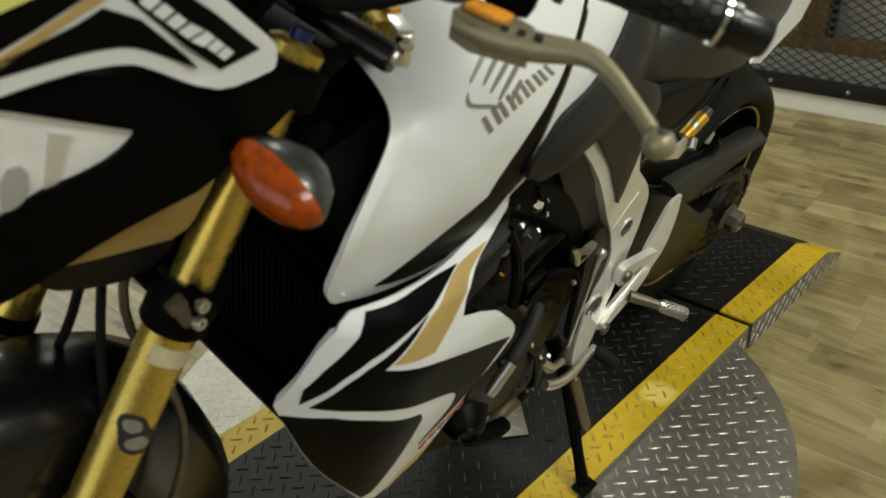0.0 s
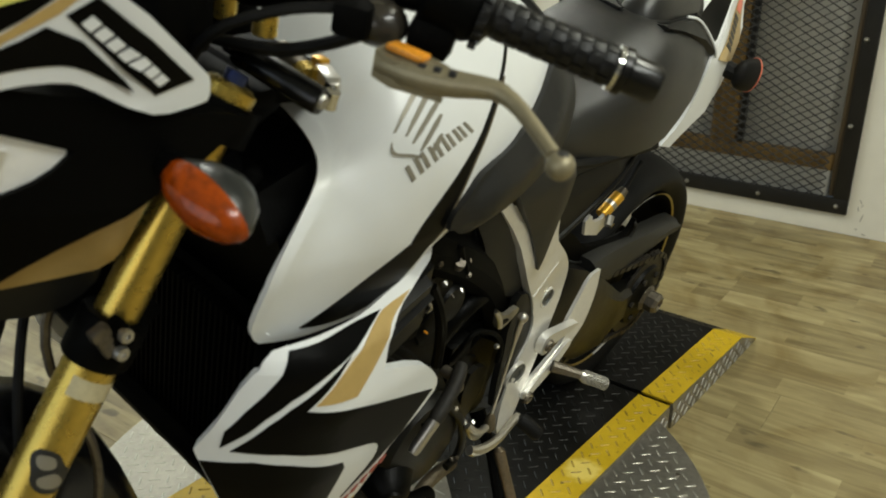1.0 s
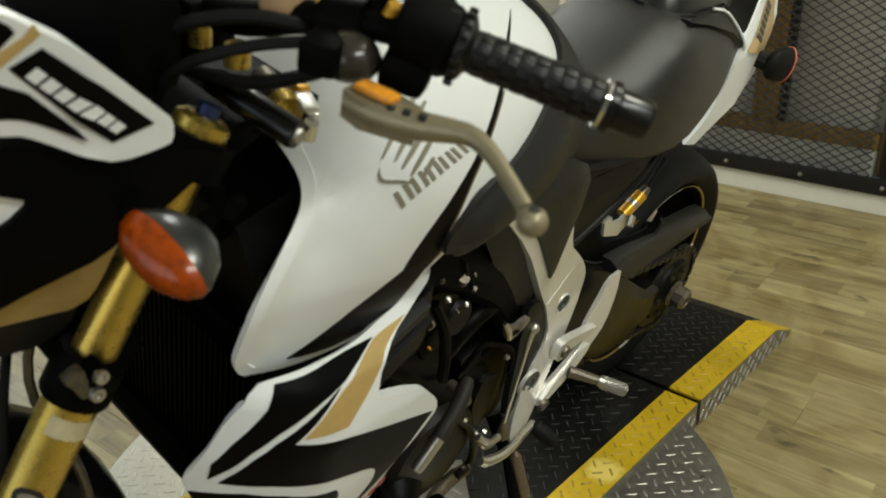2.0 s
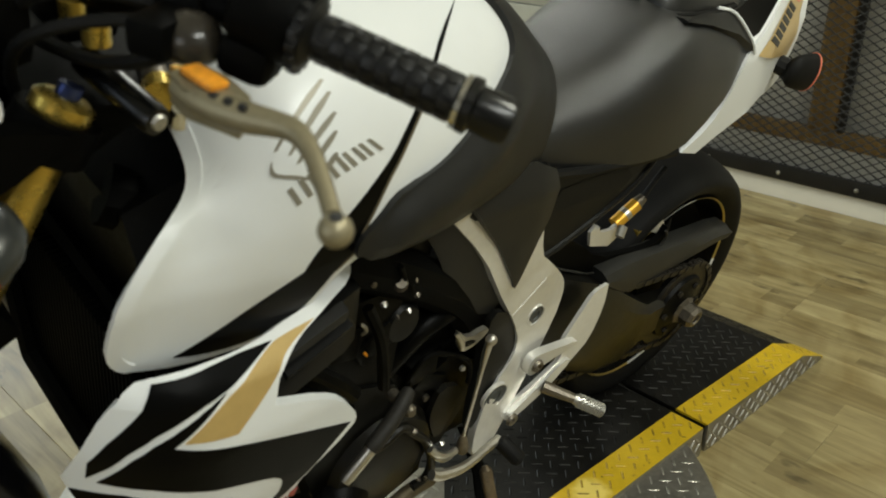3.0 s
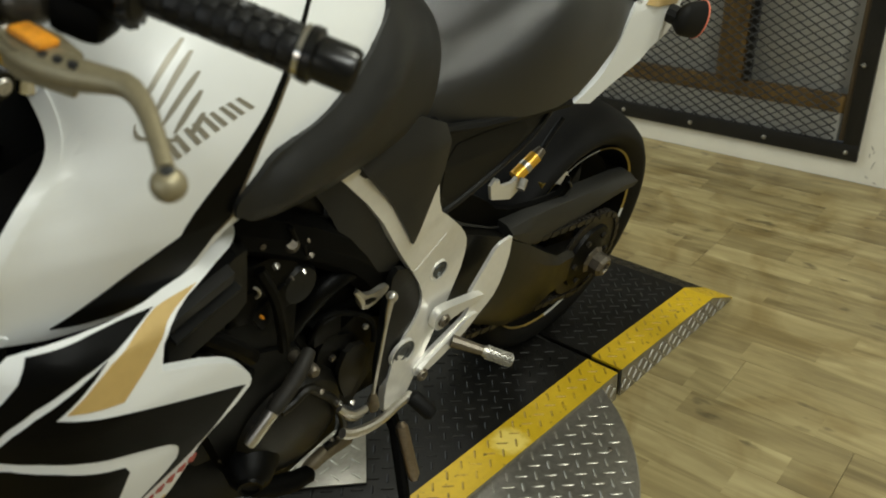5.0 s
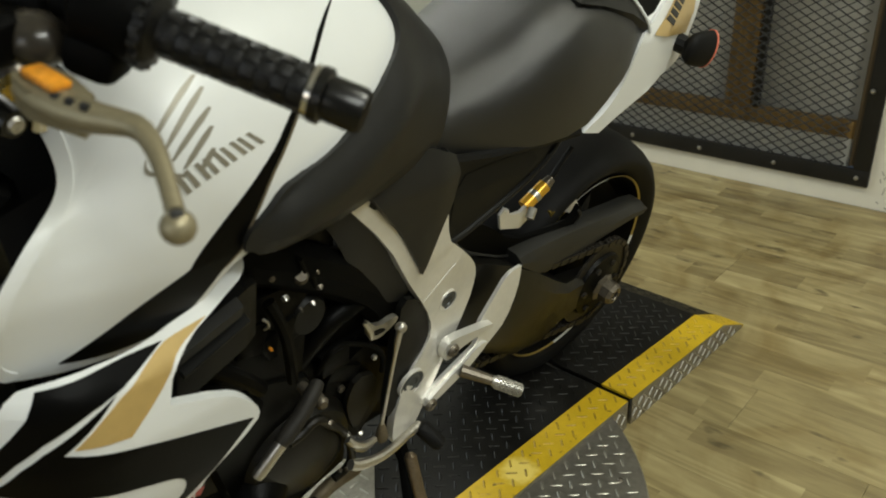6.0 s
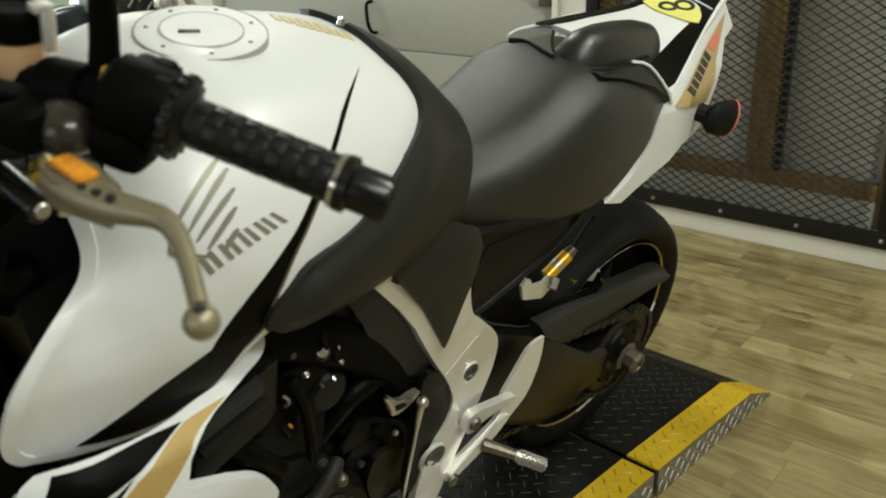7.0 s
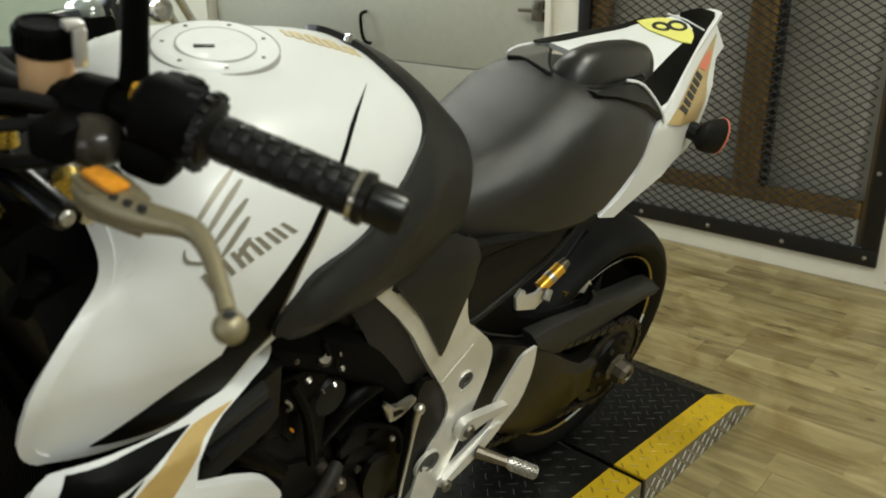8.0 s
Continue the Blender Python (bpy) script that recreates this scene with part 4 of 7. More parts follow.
# seat
YC = 0.027  # the tail sits a little to the left of the wheel line


def seat_ring(x, z0, zt, w, n=2.6, yc=0.0):
    pts = []
    for k in range(25):
        a = math.pi * k / 24
        c, s = math.cos(a), math.sin(a)
        y = w * (abs(c) ** (2 / n)) * (1 if c > 0 else -1)
        pts.append((x, y + yc, z0 + (zt - z0) * (s ** (2 / n))))
    return pts


SEAT = [(0.625, 0.80, 0.880, 0.10), (0.60, 0.795, 0.890, 0.118), (0.55, 0.788, 0.893, 0.127), (0.50, 0.785, 0.906, 0.136), (0.45, 0.785, 0.933, 0.150), (0.40, 0.785, 0.970, 0.160), (0.35, 0.787, 0.987, 0.165), (0.30, 0.795, 0.986, 0.164),
        (0.26, 0.82, 0.982, 0.162), (0.22, 0.85, 0.974, 0.158), (0.18, 0.885, 0.954, 0.149), (0.16, 0.90, 0.935, 0.137)]
bp("seat", loft(bmesh.new(), [seat_ring(x, a, b, w - YC * t, 2.6 + 1.0 * t, YC * t) for x, a, b, w, t in [(*v, min(1, max(0, (0.60 - v[0]) / 0.25))) for v in SEAT]]), VINYL, "dark grey vinyl rider seat", smooth=60)
HUMP = [(0.354, 0.945, 0.962, 0.010), (0.350, 0.94, 0.988, 0.024), (0.338, 0.94, 1.010, 0.037), (0.312, 0.94, 1.025, 0.044), (0.27, 0.945, 1.029, 0.047), (0.22, 0.95, 1.028, 0.047), (0.17, 0.955, 1.024, 0.044), (0.132, 0.96, 1.016, 0.037), (0.117, 0.965, 1.006, 0.026), (0.111, 0.97, 0.992, 0.012)]
HC = 0.052
bp("seat_hump", loft(bmesh.new(), [seat_ring(x, a, b, w, 2.25, HC) for x, a, b, w in HUMP]), HUMPV, "dark grey padded hump", smooth=60)
gap = [(x, HC + sg * (w + 0.003)) for sg, seq in ((1, HUMP[1:7]), (-1, HUMP[6:0:-1])) for x, a, b, w in seq]
bp("hump_seam", tube(bmesh.new(), [(x, y, 0.979) for x, y in gap + gap[:1]], 0.0042, 6, 1), RUBBER, "black gap round the hump")
# trim pieces either side of the hump
ts = [(0.342, 0.091, 0.977, 0.093, 0.970), (0.286, 0.090, 0.983, 0.100, 0.945), (0.222, 0.0895, 0.984, 0.116, 0.911), (0.178, 0.103, 0.958, 0.123, 0.892), (0.156, 0.117, 0.930, 0.124, 0.886)]
bp("seat_trim", loft(bmesh.new(), [[(x, YC + d0 - 0.030, z0 - 0.004), (x, YC + d0, z0), (x, YC + d1, (z0 + z1) / 2 + 0.009), (x, YC + d1 - 0.010, z1 + 0.014), (x, YC + d0 - 0.030, z1 + 0.010)] for x, d0, z0, d1, z1 in ts]), GREY, "charcoal trim beside the hump")
bp("trim_line", tube(bmesh.new(), [(0.250, 0.108, 0.988), (0.222, 0.120, 0.985), (0.198, 0.132, 0.966), (0.176, 0.150, 0.938), (0.166, 0.153, 0.920)], 0.0026, 6, 1), WHITE)
far_trim = lambda x, y: (x, y, 0.986 - 0.25 * max(0, -0.03 - y))
bp("seat_trim", panel(bmesh.new(), [(0.357, -0.052, 1), (0.310, -0.085), (0.250, -0.098), (0.205, -0.085, 1), (0.252, -0.045), (0.287, -0.023), (0.324, 0.008), (0.358, 0.041, 1), (0.350, 0.004), (0.344, -0.030)], far_trim, 0.012, 0.002, (0.02, 0.02), (0, 0, 1), 1), TRIM_LIT, "charcoal trim beside the hump, paler for its reflection")
bp("trim_gap", tube(bmesh.new(), [far_trim(x, y) for x, y in ((0.359, -0.050), (0.346, -0.028), (0.353, 0.006), (0.361, 0.044), (0.330, 0.012), (0.290, -0.020), (0.254, -0.044))], 0.0034, 6, 1), RUBBER, "black gap round the trim")
bp("trim_line", tube(bmesh.new(), [(0.330, -0.074, 0.976), (0.290, -0.094, 0.972), (0.250, -0.103, 0.970), (0.205, -0.090, 0.975)], 0.0030, 6, 1), WHITE)

# tail
def tail_at(x, z):
    return (x, 0.152 + 0.06 * (x - 0.13) - 0.2 * max(0, 0.1 - x) - 0.45 * max(0, z - 0.91), z)


tailp = bp("tail_fairing", panel(bmesh.new(), [
    (0.300, 0.777, 1), (0.244, 0.760, 1), (0.191, 0.777), (0.065, 0.808), (-0.06, 0.80), (-0.095, 0.810), (-0.102, 0.845), (-0.128, 0.955), (-0.215, 0.967, 1), (-0.145, 1.037, 1), (0.038, 0.982), (0.162, 0.927),
    (0.183, 0.918), (0.195, 0.898), (0.204, 0.848), (0.234, 0.803)], tail_at, 0.012, 0, (0.04, 0.04), (0, 1, 0), 1), WHITE, "white tail fairing")
bp("tail_fairing_right", panel(bmesh.new(), [(0.300, 0.777), (0.191, 0.777), (-0.06, 0.80), (-0.102, 0.845), (-0.128, 0.955), (-0.145, 1.037), (0.038, 0.982), (0.183, 0.918), (0.204, 0.848)], lambda x, z: (x, YC - 1.03 * (tail_at(x, z)[1] - YC), z), 0.012, 0, (0.04, 0.04), (0, -1, 0), 1), WHITE, "", tailp)
bp("tail_gold", panel(bmesh.new(), [(0.150, 0.913, 1), (-0.050, 0.866, 1), (-0.068, 0.935), (-0.154, 1.000, 1), (-0.006, 0.968), (0.096, 0.938)], tail_at, 0.001, 0.0026, (0.02, 0.02), (0, 1, 0), 0), GOLDP, "gold side graphic", tailp)
for i in range(6):
    f0, f1 = i / 6 + 0.02, (i + 1) / 6 - 0.03
    lo, hi = (0.080, 0.912), (-0.040, 0.950)
    d = (0.032, 0.017)
    a, b = (lo[0] + (hi[0] - lo[0]) * f0, lo[1] + (hi[1] - lo[1]) * f0), (lo[0] + (hi[0] - lo[0]) * f1, lo[1] + (hi[1] - lo[1]) * f1)
    bp("model_bar", panel(bmesh.new(), [a, b, (b[0] + d[0], b[1] + d[1]), (a[0] + d[0], a[1] + d[1])], tail_at, 0.001, 0.0036, (0.02, 0.02), (0, 1, 0), 0), INK, "", tailp)
bp("coral_bar", panel(bmesh.new(), [(-0.018, 0.969), (-0.055, 0.978), (-0.105, 0.982), (-0.092, 0.963), (-0.058, 0.954)], tail_at, 0.001, 0.0036, (0.02, 0.02), (0, 1, 0), 0), CORAL, "", tailp)


def tail_half(x, sg):
    we = smooth_table(x, [(-0.22, 0.03), (-0.145, 0.045), (0.038, 0.102), (0.162, 0.142), (0.25, 0.13)])
    return max(we - YC, 0.012) * (1 if sg > 0 else 1.06)


def tail_top(x, y):
    zc = smooth_table(x, [(-0.22, 1.042), (-0.145, 1.036), (-0.06, 1.012), (0.05, 1.0), (0.10, 0.995), (0.2, 0.985), (0.3, 0.97)])
    ze = smooth_table(x, [(-0.22, 1.045), (-0.145, 1.037), (0.038, 0.982), (0.162, 0.930), (0.25, 0.965)])
    if y < YC:
        ze = smooth_table(x, [(-0.22, 1.045), (-0.145, 1.037), (0.038, 0.998), (0.162, 0.985), (0.25, 0.98)])
    t = min(1.3, abs(y - YC) / tail_half(x, y - YC))
    return (x, y, zc + (ze - zc) * t ** 1.8)


TT = ((0.03, 0.03), (0, 0, 1))
def across(poly, sg=1):
    """Points with their second entry as a share of the half width at that place."""
    out = []
    for x, f, *r in poly:
        out.append((x, YC + sg * f * tail_half(x, sg * f), *r))
    return out


bp("tail_top", panel(bmesh.new(), across([(0.22, -0.95, 1), (0.163, -1), (0.1, -1), (0.038, -1), (-0.05, -1), (-0.135, -1, 1), (-0.168, -0.8), (-0.168, 0.8), (-0.135, 1, 1), (-0.05, 1), (0.038, 1), (0.1, 1), (0.163, 1, 1), (0.21, 1, 1)]), tail_top, 0.01, 0, *TT), WHITE, "white tail top", tailp)
bp("tail_stripe", panel(bmesh.new(), [(0.181, 0.096), (0.100, 0.079), (0.002, 0.058), (-0.040, 0.050), (-0.080, 0.030), (-0.080, -0.014), (-0.130, -0.004), (-0.150, 0.012), (-0.150, 0.036), (-0.072, 0.060), (0.061, 0.107), (0.157, 0.139), (0.158, 0.118), (0.166, 0.105)], tail_top, 0.0015, 0.0014, (0.02, 0.02), (0, 0, 1)), BLACK, "gloss black stripe", tailp)
bp("tail_stripe", panel(bmesh.new(), [(0.262, -0.092), (0.183, -0.088), (0.094, -0.075), (0.003, -0.054), (-0.030, -0.045), (0.010, -0.040), (0.115, -0.057), (0.212, -0.066)], tail_top, 0.0015, 0.0014, (0.02, 0.02), (0, 0, 1)), BLACK, "", tailp)
bp("tail_line", tube(bmesh.new(), [Vector(tail_top(x, y)) + Vector((0, 0, 0.002)) for x, y in ((-0.067, -0.023), (-0.084, 0.005), (-0.082, 0.032), (-0.074, 0.056))], 0.0018, 6, 1), WHITE, "", tailp)
bp("number_plate", panel(bmesh.new(), [(-0.004, -0.046, 1), (-0.040, -0.030), (-0.066, -0.008), (-0.070, 0.028), (-0.046, 0.054), (-0.014, 0.068, 1), (0.004, 0.051), (0.011, 0.012), (0.010, -0.017)], tail_top, 0.0015, 0.003, (0.02, 0.02), (0, 0, 1)), LIME, "yellow shield with a black number", tailp)
for cx, cy, r in ((-0.020, -0.003, 0.0150), (-0.050, 0.013, 0.0165)):
    ringm = bmesh.new()
    n = 28
    rings = []
    for k in range(n):
        a = 2 * math.pi * k / n
        rings.append([ringm.verts.new(Vector(tail_top(cx + rr * math.cos(a) * 1.25, cy + rr * math.sin(a) * 1.1)) + Vector((0, 0, h))) for rr, h in ((r, 0.0045), (r - 0.006, 0.0045), (r - 0.006, 0.003), (r, 0.003))])
    for a, b in zip(rings, rings[1:] + rings[:1]):
        for j in range(4):
            ringm.faces.new((a[j], a[(j + 1) % 4], b[(j + 1) % 4], b[j]))
    bp("number_loop", ringm, INK, "", tailp)
bp("tail_underside", loft(bmesh.new(), [seat_ring(0.28, 0.78, 0.88, 0.11, 2.6, YC), seat_ring(0.1, 0.80, 0.92, 0.10, 2.6, YC), seat_ring(-0.06, 0.83, 0.96, 0.06, 2.6, YC), seat_ring(-0.15, 0.93, 0.99, 0.02, 2.6, YC)]), MATT, "black inner tail")
# rear indicators
for sg in (1, -1):
    zax = Vector((-0.97, sg * 0.16, -0.12)).normalized()
    xax = (Vector((0.25, 0, -0.97)) - zax * Vector((0.25, 0, -0.97)).dot(zax)).normalized()
    im = Matrix.Translation((-0.055, sg * 0.160, 0.853)) @ Matrix((xax, zax.cross(xax), zax)).transposed().to_4x4() @ Matrix.Diagonal((1.15, 0.62, 1.0, 1))
    ind = bp("rear_indicator", lathe(bmesh.new(), [(0.0, -0.060), (0.017, -0.058), (0.025, -0.044), (0.029, -0.020), (0.0300, -0.003), (0.0305, 0.002), (0.0, 0.003)], im, 32), RUBBER, "black indicator with coral edged lens", smooth=60)
    bp("indicator_lens", lathe(bmesh.new(), [(0.0305, 0.0020), (0.0315, 0.0025), (0.0312, 0.0065), (0.026, 0.012), (0.0, 0.015)], im, 32), CORAL, "coral lens", ind, 60)
    bp("indicator_stalk", tube(bmesh.new(), [(-0.005, sg * 0.11, 0.862), (-0.015, sg * 0.140, 0.857)], 0.017, 10), RUBBER, "", ind)

# frame covers behind the tank
def side_at(x, z):
    return (x, 0.165 - 0.5 * max(0, 0.64 - x) ** 1.3 - 0.9 * max(0, x - 0.76) ** 1.4 - 0.6 * max(0, z - 0.80) ** 1.2, z)


SD = ((0.03, 0.03), (0, 1, 0))
bp("side_cover", panel(bmesh.new(), [(0.842, 0.812), (0.790, 0.840), (0.718, 0.854), (0.655, 0.850), (0.606, 0.826), (0.592, 0.74), (0.60, 0.69), (0.640, 0.63), (0.668, 0.600), (0.700, 0.612), (0.742, 0.652), (0.772, 0.692), (0.802, 0.756)], side_at, 0.016, -0.008, *SD), GREY, "charcoal plastic side cover")


def spar_at(x, z):
    """The frame plate: flat in the middle, bent in at the rear edge and the top, out towards the footrest."""
    y = 0.176 - 0.12 * max(0, 0.66 - x) - 0.10 * max(0, z - 0.67) + 0.17 * max(0, 0.55 - z)
    d = (x - 0.606) * 0.45 + (z - 0.613) * 0.89  # distance above the pressed crease
    return (x, y - 0.14 * min(max(0, d), 0.03) - 0.05 * max(0, z - 0.735), z)


spar = bp("frame_spar", panel(bmesh.new(), [
    (0.806, 0.820, 1), (0.778, 0.828, 1), (0.742, 0.786), (0.703, 0.738), (0.660, 0.671, 1), (0.629, 0.710), (0.605, 0.748, 1), (0.592, 0.682), (0.568, 0.662), (0.515, 0.611), (0.496, 0.579), (0.494, 0.542), (0.526, 0.497), (0.555, 0.460),
    (0.593, 0.414), (0.628, 0.370), (0.665, 0.335), (0.690, 0.350), (0.688, 0.396), (0.672, 0.442), (0.650, 0.475), (0.622, 0.490), (0.604, 0.516), (0.607, 0.545), (0.643, 0.600), (0.682, 0.656), (0.724, 0.729)],
    spar_at, 0.014, 0, (0.012, 0.012), (0, 1, 0)), SILVER, "silver painted frame plate", smooth=14)
bp("side_panel", panel(bmesh.new(), [(0.785, 0.842), (0.7755, 0.8305), (0.7435, 0.7885), (0.7045, 0.7405), (0.6545, 0.655, 1), (0.6265, 0.705), (0.6015, 0.752), (0.598, 0.80), (0.610, 0.828), (0.655, 0.850), (0.718, 0.856), (0.760, 0.852)],
   lambda x, z: (x, max(side_at(x, z)[1], spar_at(x, z)[1]) + 0.002, z), 0.012, 0.003, (0.012, 0.012), (0, 1, 0), 0), GREY, "charcoal plastic side panel", smooth=50)
bp("pivot_plate", panel(bmesh.new(), [(0.604, 0.500), (0.609, 0.548), (0.643, 0.602), (0.676, 0.612), (0.684, 0.560), (0.690, 0.500), (0.702, 0.440), (0.700, 0.400), (0.672, 0.425), (0.640, 0.470)], lambda x, z: (x, spar_at(x, z)[1] - 0.004, z), 0.012, 0, *SD), INNER, "black inner pivot plate", spar)
for x, z, r in ((0.569, 0.559, 0.019), (0.651, 0.449, 0.026)):
    hm = Matrix.Translation((x, spar_at(x, z)[1] + 0.001, z)) @ Matrix.Rotation(radians(-90), 4, "X")
    bp("pivot_ring", lathe(bmesh.new(), [(r * 0.93, -0.004), (r * 0.94, 0.0022), (r, 0.0018), (r + 0.0008, -0.004)], hm, 36, True), SILVER, "machined ring", spar)
    bp("pivot_hole", lathe(bmesh.new(), [(0.0, 0.0), (r * 0.42, 0.0), (r * 0.46, 0.0014), (r * 0.62, 0.0014), (r * 0.66, 0.0002), (r * 0.92, 0.0006), (r * 0.92, -0.003)], hm, 28), SOCKET, "dark socket", spar)
# thin added bead stands for the highlight along the crease
bp("spar_crease_glint", tube(bmesh.new(), [Vector(spar_at(x, z)) + Vector((0, 0.0002, 0)) for x, z in ((0.567, 0.631), (0.590, 0.619), (0.610, 0.608), (0.636, 0.594))], 0.0006, 6), SILVER, "", spar)
# rear inner cover, over the wheel
inner_at = lambda x, z: (x, 0.130 - 0.25 * max(0, z - 0.72), z)
inner_cover = pair("tail_inner_cover", [(0.600, 0.80), (0.481, 0.800), (0.399, 0.795), (0.290, 0.775, 1), (0.296, 0.747), (0.358, 0.703), (0.443, 0.666), (0.535, 0.634), (0.598, 0.66)], inner_at, INNER, "matt black inner cover", None, 0.02)
# flat darker patch stands for the shade in the cover's inset
bp("cover_inset_shade", panel(bmesh.new(), [(0.560, 0.752), (0.450, 0.755), (0.345, 0.742), (0.405, 0.700), (0.480, 0.668), (0.555, 0.650)], inner_at, 0.001, 0.0012, *SD, 1), INNER_SHADED, "", inner_cover)
bp("cover_rim", tube(bmesh.new(), [Vector(inner_at(x, z)) + Vector((0, 0.001, 0)) for x, z in ((0.292, 0.764), (0.305, 0.742), (0.358, 0.706), (0.443, 0.669), (0.535, 0.637), (0.575, 0.640))], 0.0055, 8, 1), INNER, "", inner_cover)
bp("seat_gap_strip", tube(bmesh.new(), [(0.62, 0.142, 0.826), (0.585, 0.135, 0.80), (0.50, 0.138, 0.785), (0.40, 0.150, 0.783), (0.30, 0.152, 0.775)], 0.008, 8), RUBBER)

# ---- wheels ----
def wheel(x, r_out, w, name, label, rim_r, disc_side):
    wm = Matrix.Translation((x, 0, r_out)) @ Matrix.Rotation(radians(90), 4, "X")
    half = [(rim_r - 0.006, 0.33), (rim_r + 0.004, 0.375), (rim_r + 0.018, 0.435), (rim_r + 0.034, 0.487), (r_out - 0.030, 0.488), (r_out - 0.018, 0.43), (r_out - 0.008, 0.31), (r_out - 0.002, 0.16), (r_out, 0.0)]
    tyre_prof = [(r, -z * w) for r, z in half] + [(r, z * w) for r, z in half[-2::-1]]
    whl = bp(name, lathe(bmesh.new(), [(rim_r + 0.004, -w * 0.42), (rim_r - 0.002, -w * 0.40), (rim_r - 0.010, -w * 0.33), (rim_r - 0.030, -w * 0.2), (rim_r - 0.030, w * 0.2), (rim_r - 0.010, w * 0.33), (rim_r - 0.002, w * 0.40), (rim_r + 0.004, w * 0.42)], wm, 72, True), MATT, label)
    bp("tyre", lathe(bmesh.new(), tyre_prof, wm, 96, True), RUBBER, "black road tyre", whl, 60)
    for s in (1, -1):
        bp("rim_tape", lathe(bmesh.new(), [(rim_r + 0.0045, s * w * 0.424), (rim_r + 0.0005, s * w * 0.413), (rim_r, s * w * 0.41), (rim_r + 0.004, s * w * 0.416)], wm, 72, True), RIMGOLD, "thin gold rim stripe", whl)
    bp("hub", lathe(bmesh.new(), [(0.0, -w * 0.35), (0.055, -w * 0.35), (0.06, -w * 0.1), (0.06, w * 0.1), (0.055, w * 0.35), (0.0, w * 0.35)], wm, 32), MATT, "", whl)
    for k in range(4):
        a = 0.4 + k * math.pi / 2
        bm = bmesh.new()
        for da in (-0.16, 0.16):
            p0 = wm @ Vector((0.05 * math.cos(a), 0.05 * math.sin(a), 0.0))
            p1 = wm @ Vector(((rim_r - 0.025) * math.cos(a + da), (rim_r - 0.025) * math.sin(a + da), 0.0))
            tube(bm, [p0, p1], [0.017, 0.013], 8)
        bp("spoke", bm, MATT, "", whl)
    return whl


RW, FW = 0.305, 0.30
rear = wheel(0.0, RW, 0.185, "rear_wheel", "black rear wheel with gold rim stripe", 0.230, 1)
for a0, a1 in ((60, 94), (-180, -158), (-112, -94), (20, 40)):
    arc = bmesh.new()
    prof = ((0.2352, -0.0790), (0.2300, -0.0768), (0.2298, -0.0760), (0.2350, -0.0782))
    loft(arc, [[(r * math.cos(a), -z, RW + r * math.sin(a)) for r, z in prof] for a in (radians(a0 + (a1 - a0) * k / 8) for k in range(9))])
    bp("rim_sticker", arc, WHITE, "white stretch of the rim stripe", rear)
FX = 1.565
front = wheel(FX, FW, 0.125, "front_wheel", "black front wheel with gold rim stripe", 0.225, 1)
for s in (1, -1):
    dm = Matrix.Translation((FX, s * 0.075, FW)) @ Matrix.Rotation(radians(90), 4, "X")
    bp("brake_disc", lathe(bmesh.new(), [(0.155, -0.0025), (0.155, 0.0025), (0.105, 0.0025), (0.105, -0.0025)], dm, 64, True), STEEL, "steel brake disc", front)

# swingarm, chain, sprocket and axle
arm = bmesh.new()
secs = []
for x, z, hh, y0, y1 in ((0.56, 0.49, 0.06, 0.02, 0.110), (0.47, 0.475, 0.085, 0.05, 0.135), (0.38, 0.420, 0.105, 0.085, 0.152), (0.28, 0.362, 0.105, 0.100, 0.156), (0.20, 0.325, 0.085, 0.105, 0.155), (0.14, 0.315, 0.055, 0.105, 0.150), (0.05, 0.302, 0.048, 0.105, 0.140), (-0.035, 0.298, 0.042, 0.105, 0.140), (-0.06, 0.298, 0.02, 0.105, 0.132)):
    secs.append([(x, y0, z - hh), (x, y1 - 0.012, z - hh), (x, y1, z - hh * 0.7), (x, y1, z + hh * 0.7), (x, y1 - 0.012, z + hh), (x, y0, z + hh)])
bp("swingarm", loft(arm, secs), SWING, "black cast single-sided swingarm", smooth=25)
# chain guard bar over the chain run
guard = bmesh.new()
gs = []
for x, zb, zt in ((0.345, 0.505, 0.528), (0.270, 0.454, 0.522), (0.180, 0.434, 0.507), (0.030, 0.425, 0.479), (-0.110, 0.415, 0.454), (-0.172, 0.405, 0.438), (-0.190, 0.412, 0.424)):
    y = 0.117 + 0.07 * x
    gs.append([(x, y - 0.040, zb), (x, y - 0.002, zb), (x, y + 0.006, zb + 0.006), (x, y + 0.006, zb + (zt - zb) * 0.55), (x, y - 0.004, zt - 0.004), (x, y - 0.012, zt), (x, y - 0.040, zt)])
bp("chain_guard", loft(guard, gs), GUARD, "grey-black chain guard", smooth=30)
hug_edge = [(0.531, 0.634), (0.477, 0.578), (0.420, 0.548), (0.345, 0.510), (0.230, 0.500), (0.140, 0.490), (0.118, 0.515), (0.135, 0.535)]
hugger = bp("hugger", panel(bmesh.new(), [(0.54, 0.62), (0.50, 0.585), (0.42, 0.546), (0.345, 0.508), (0.230, 0.498), (0.140, 0.488), (0.115, 0.515), (0.125, 0.545), (0.135, 0.520), (0.155, 0.506), (0.230, 0.517), (0.345, 0.545), (0.41, 0.600), (0.50, 0.65)], lambda x, z: (x, 0.108, z), 0.012, 0, *SD), MATT, "black rear hugger")
# lighter tube puts the edge's specular line into shape and colour
bp("hugger_edge_glint", tube(bmesh.new(), [(x, 0.112, z) for x, z in hug_edge], 0.0026, 6, 2), GUARD, "", hugger)
cm = Matrix.Translation((0.0, 0.128, RW)) @ Matrix.Rotation(radians(-90), 4, "X")
spr = bmesh.new()
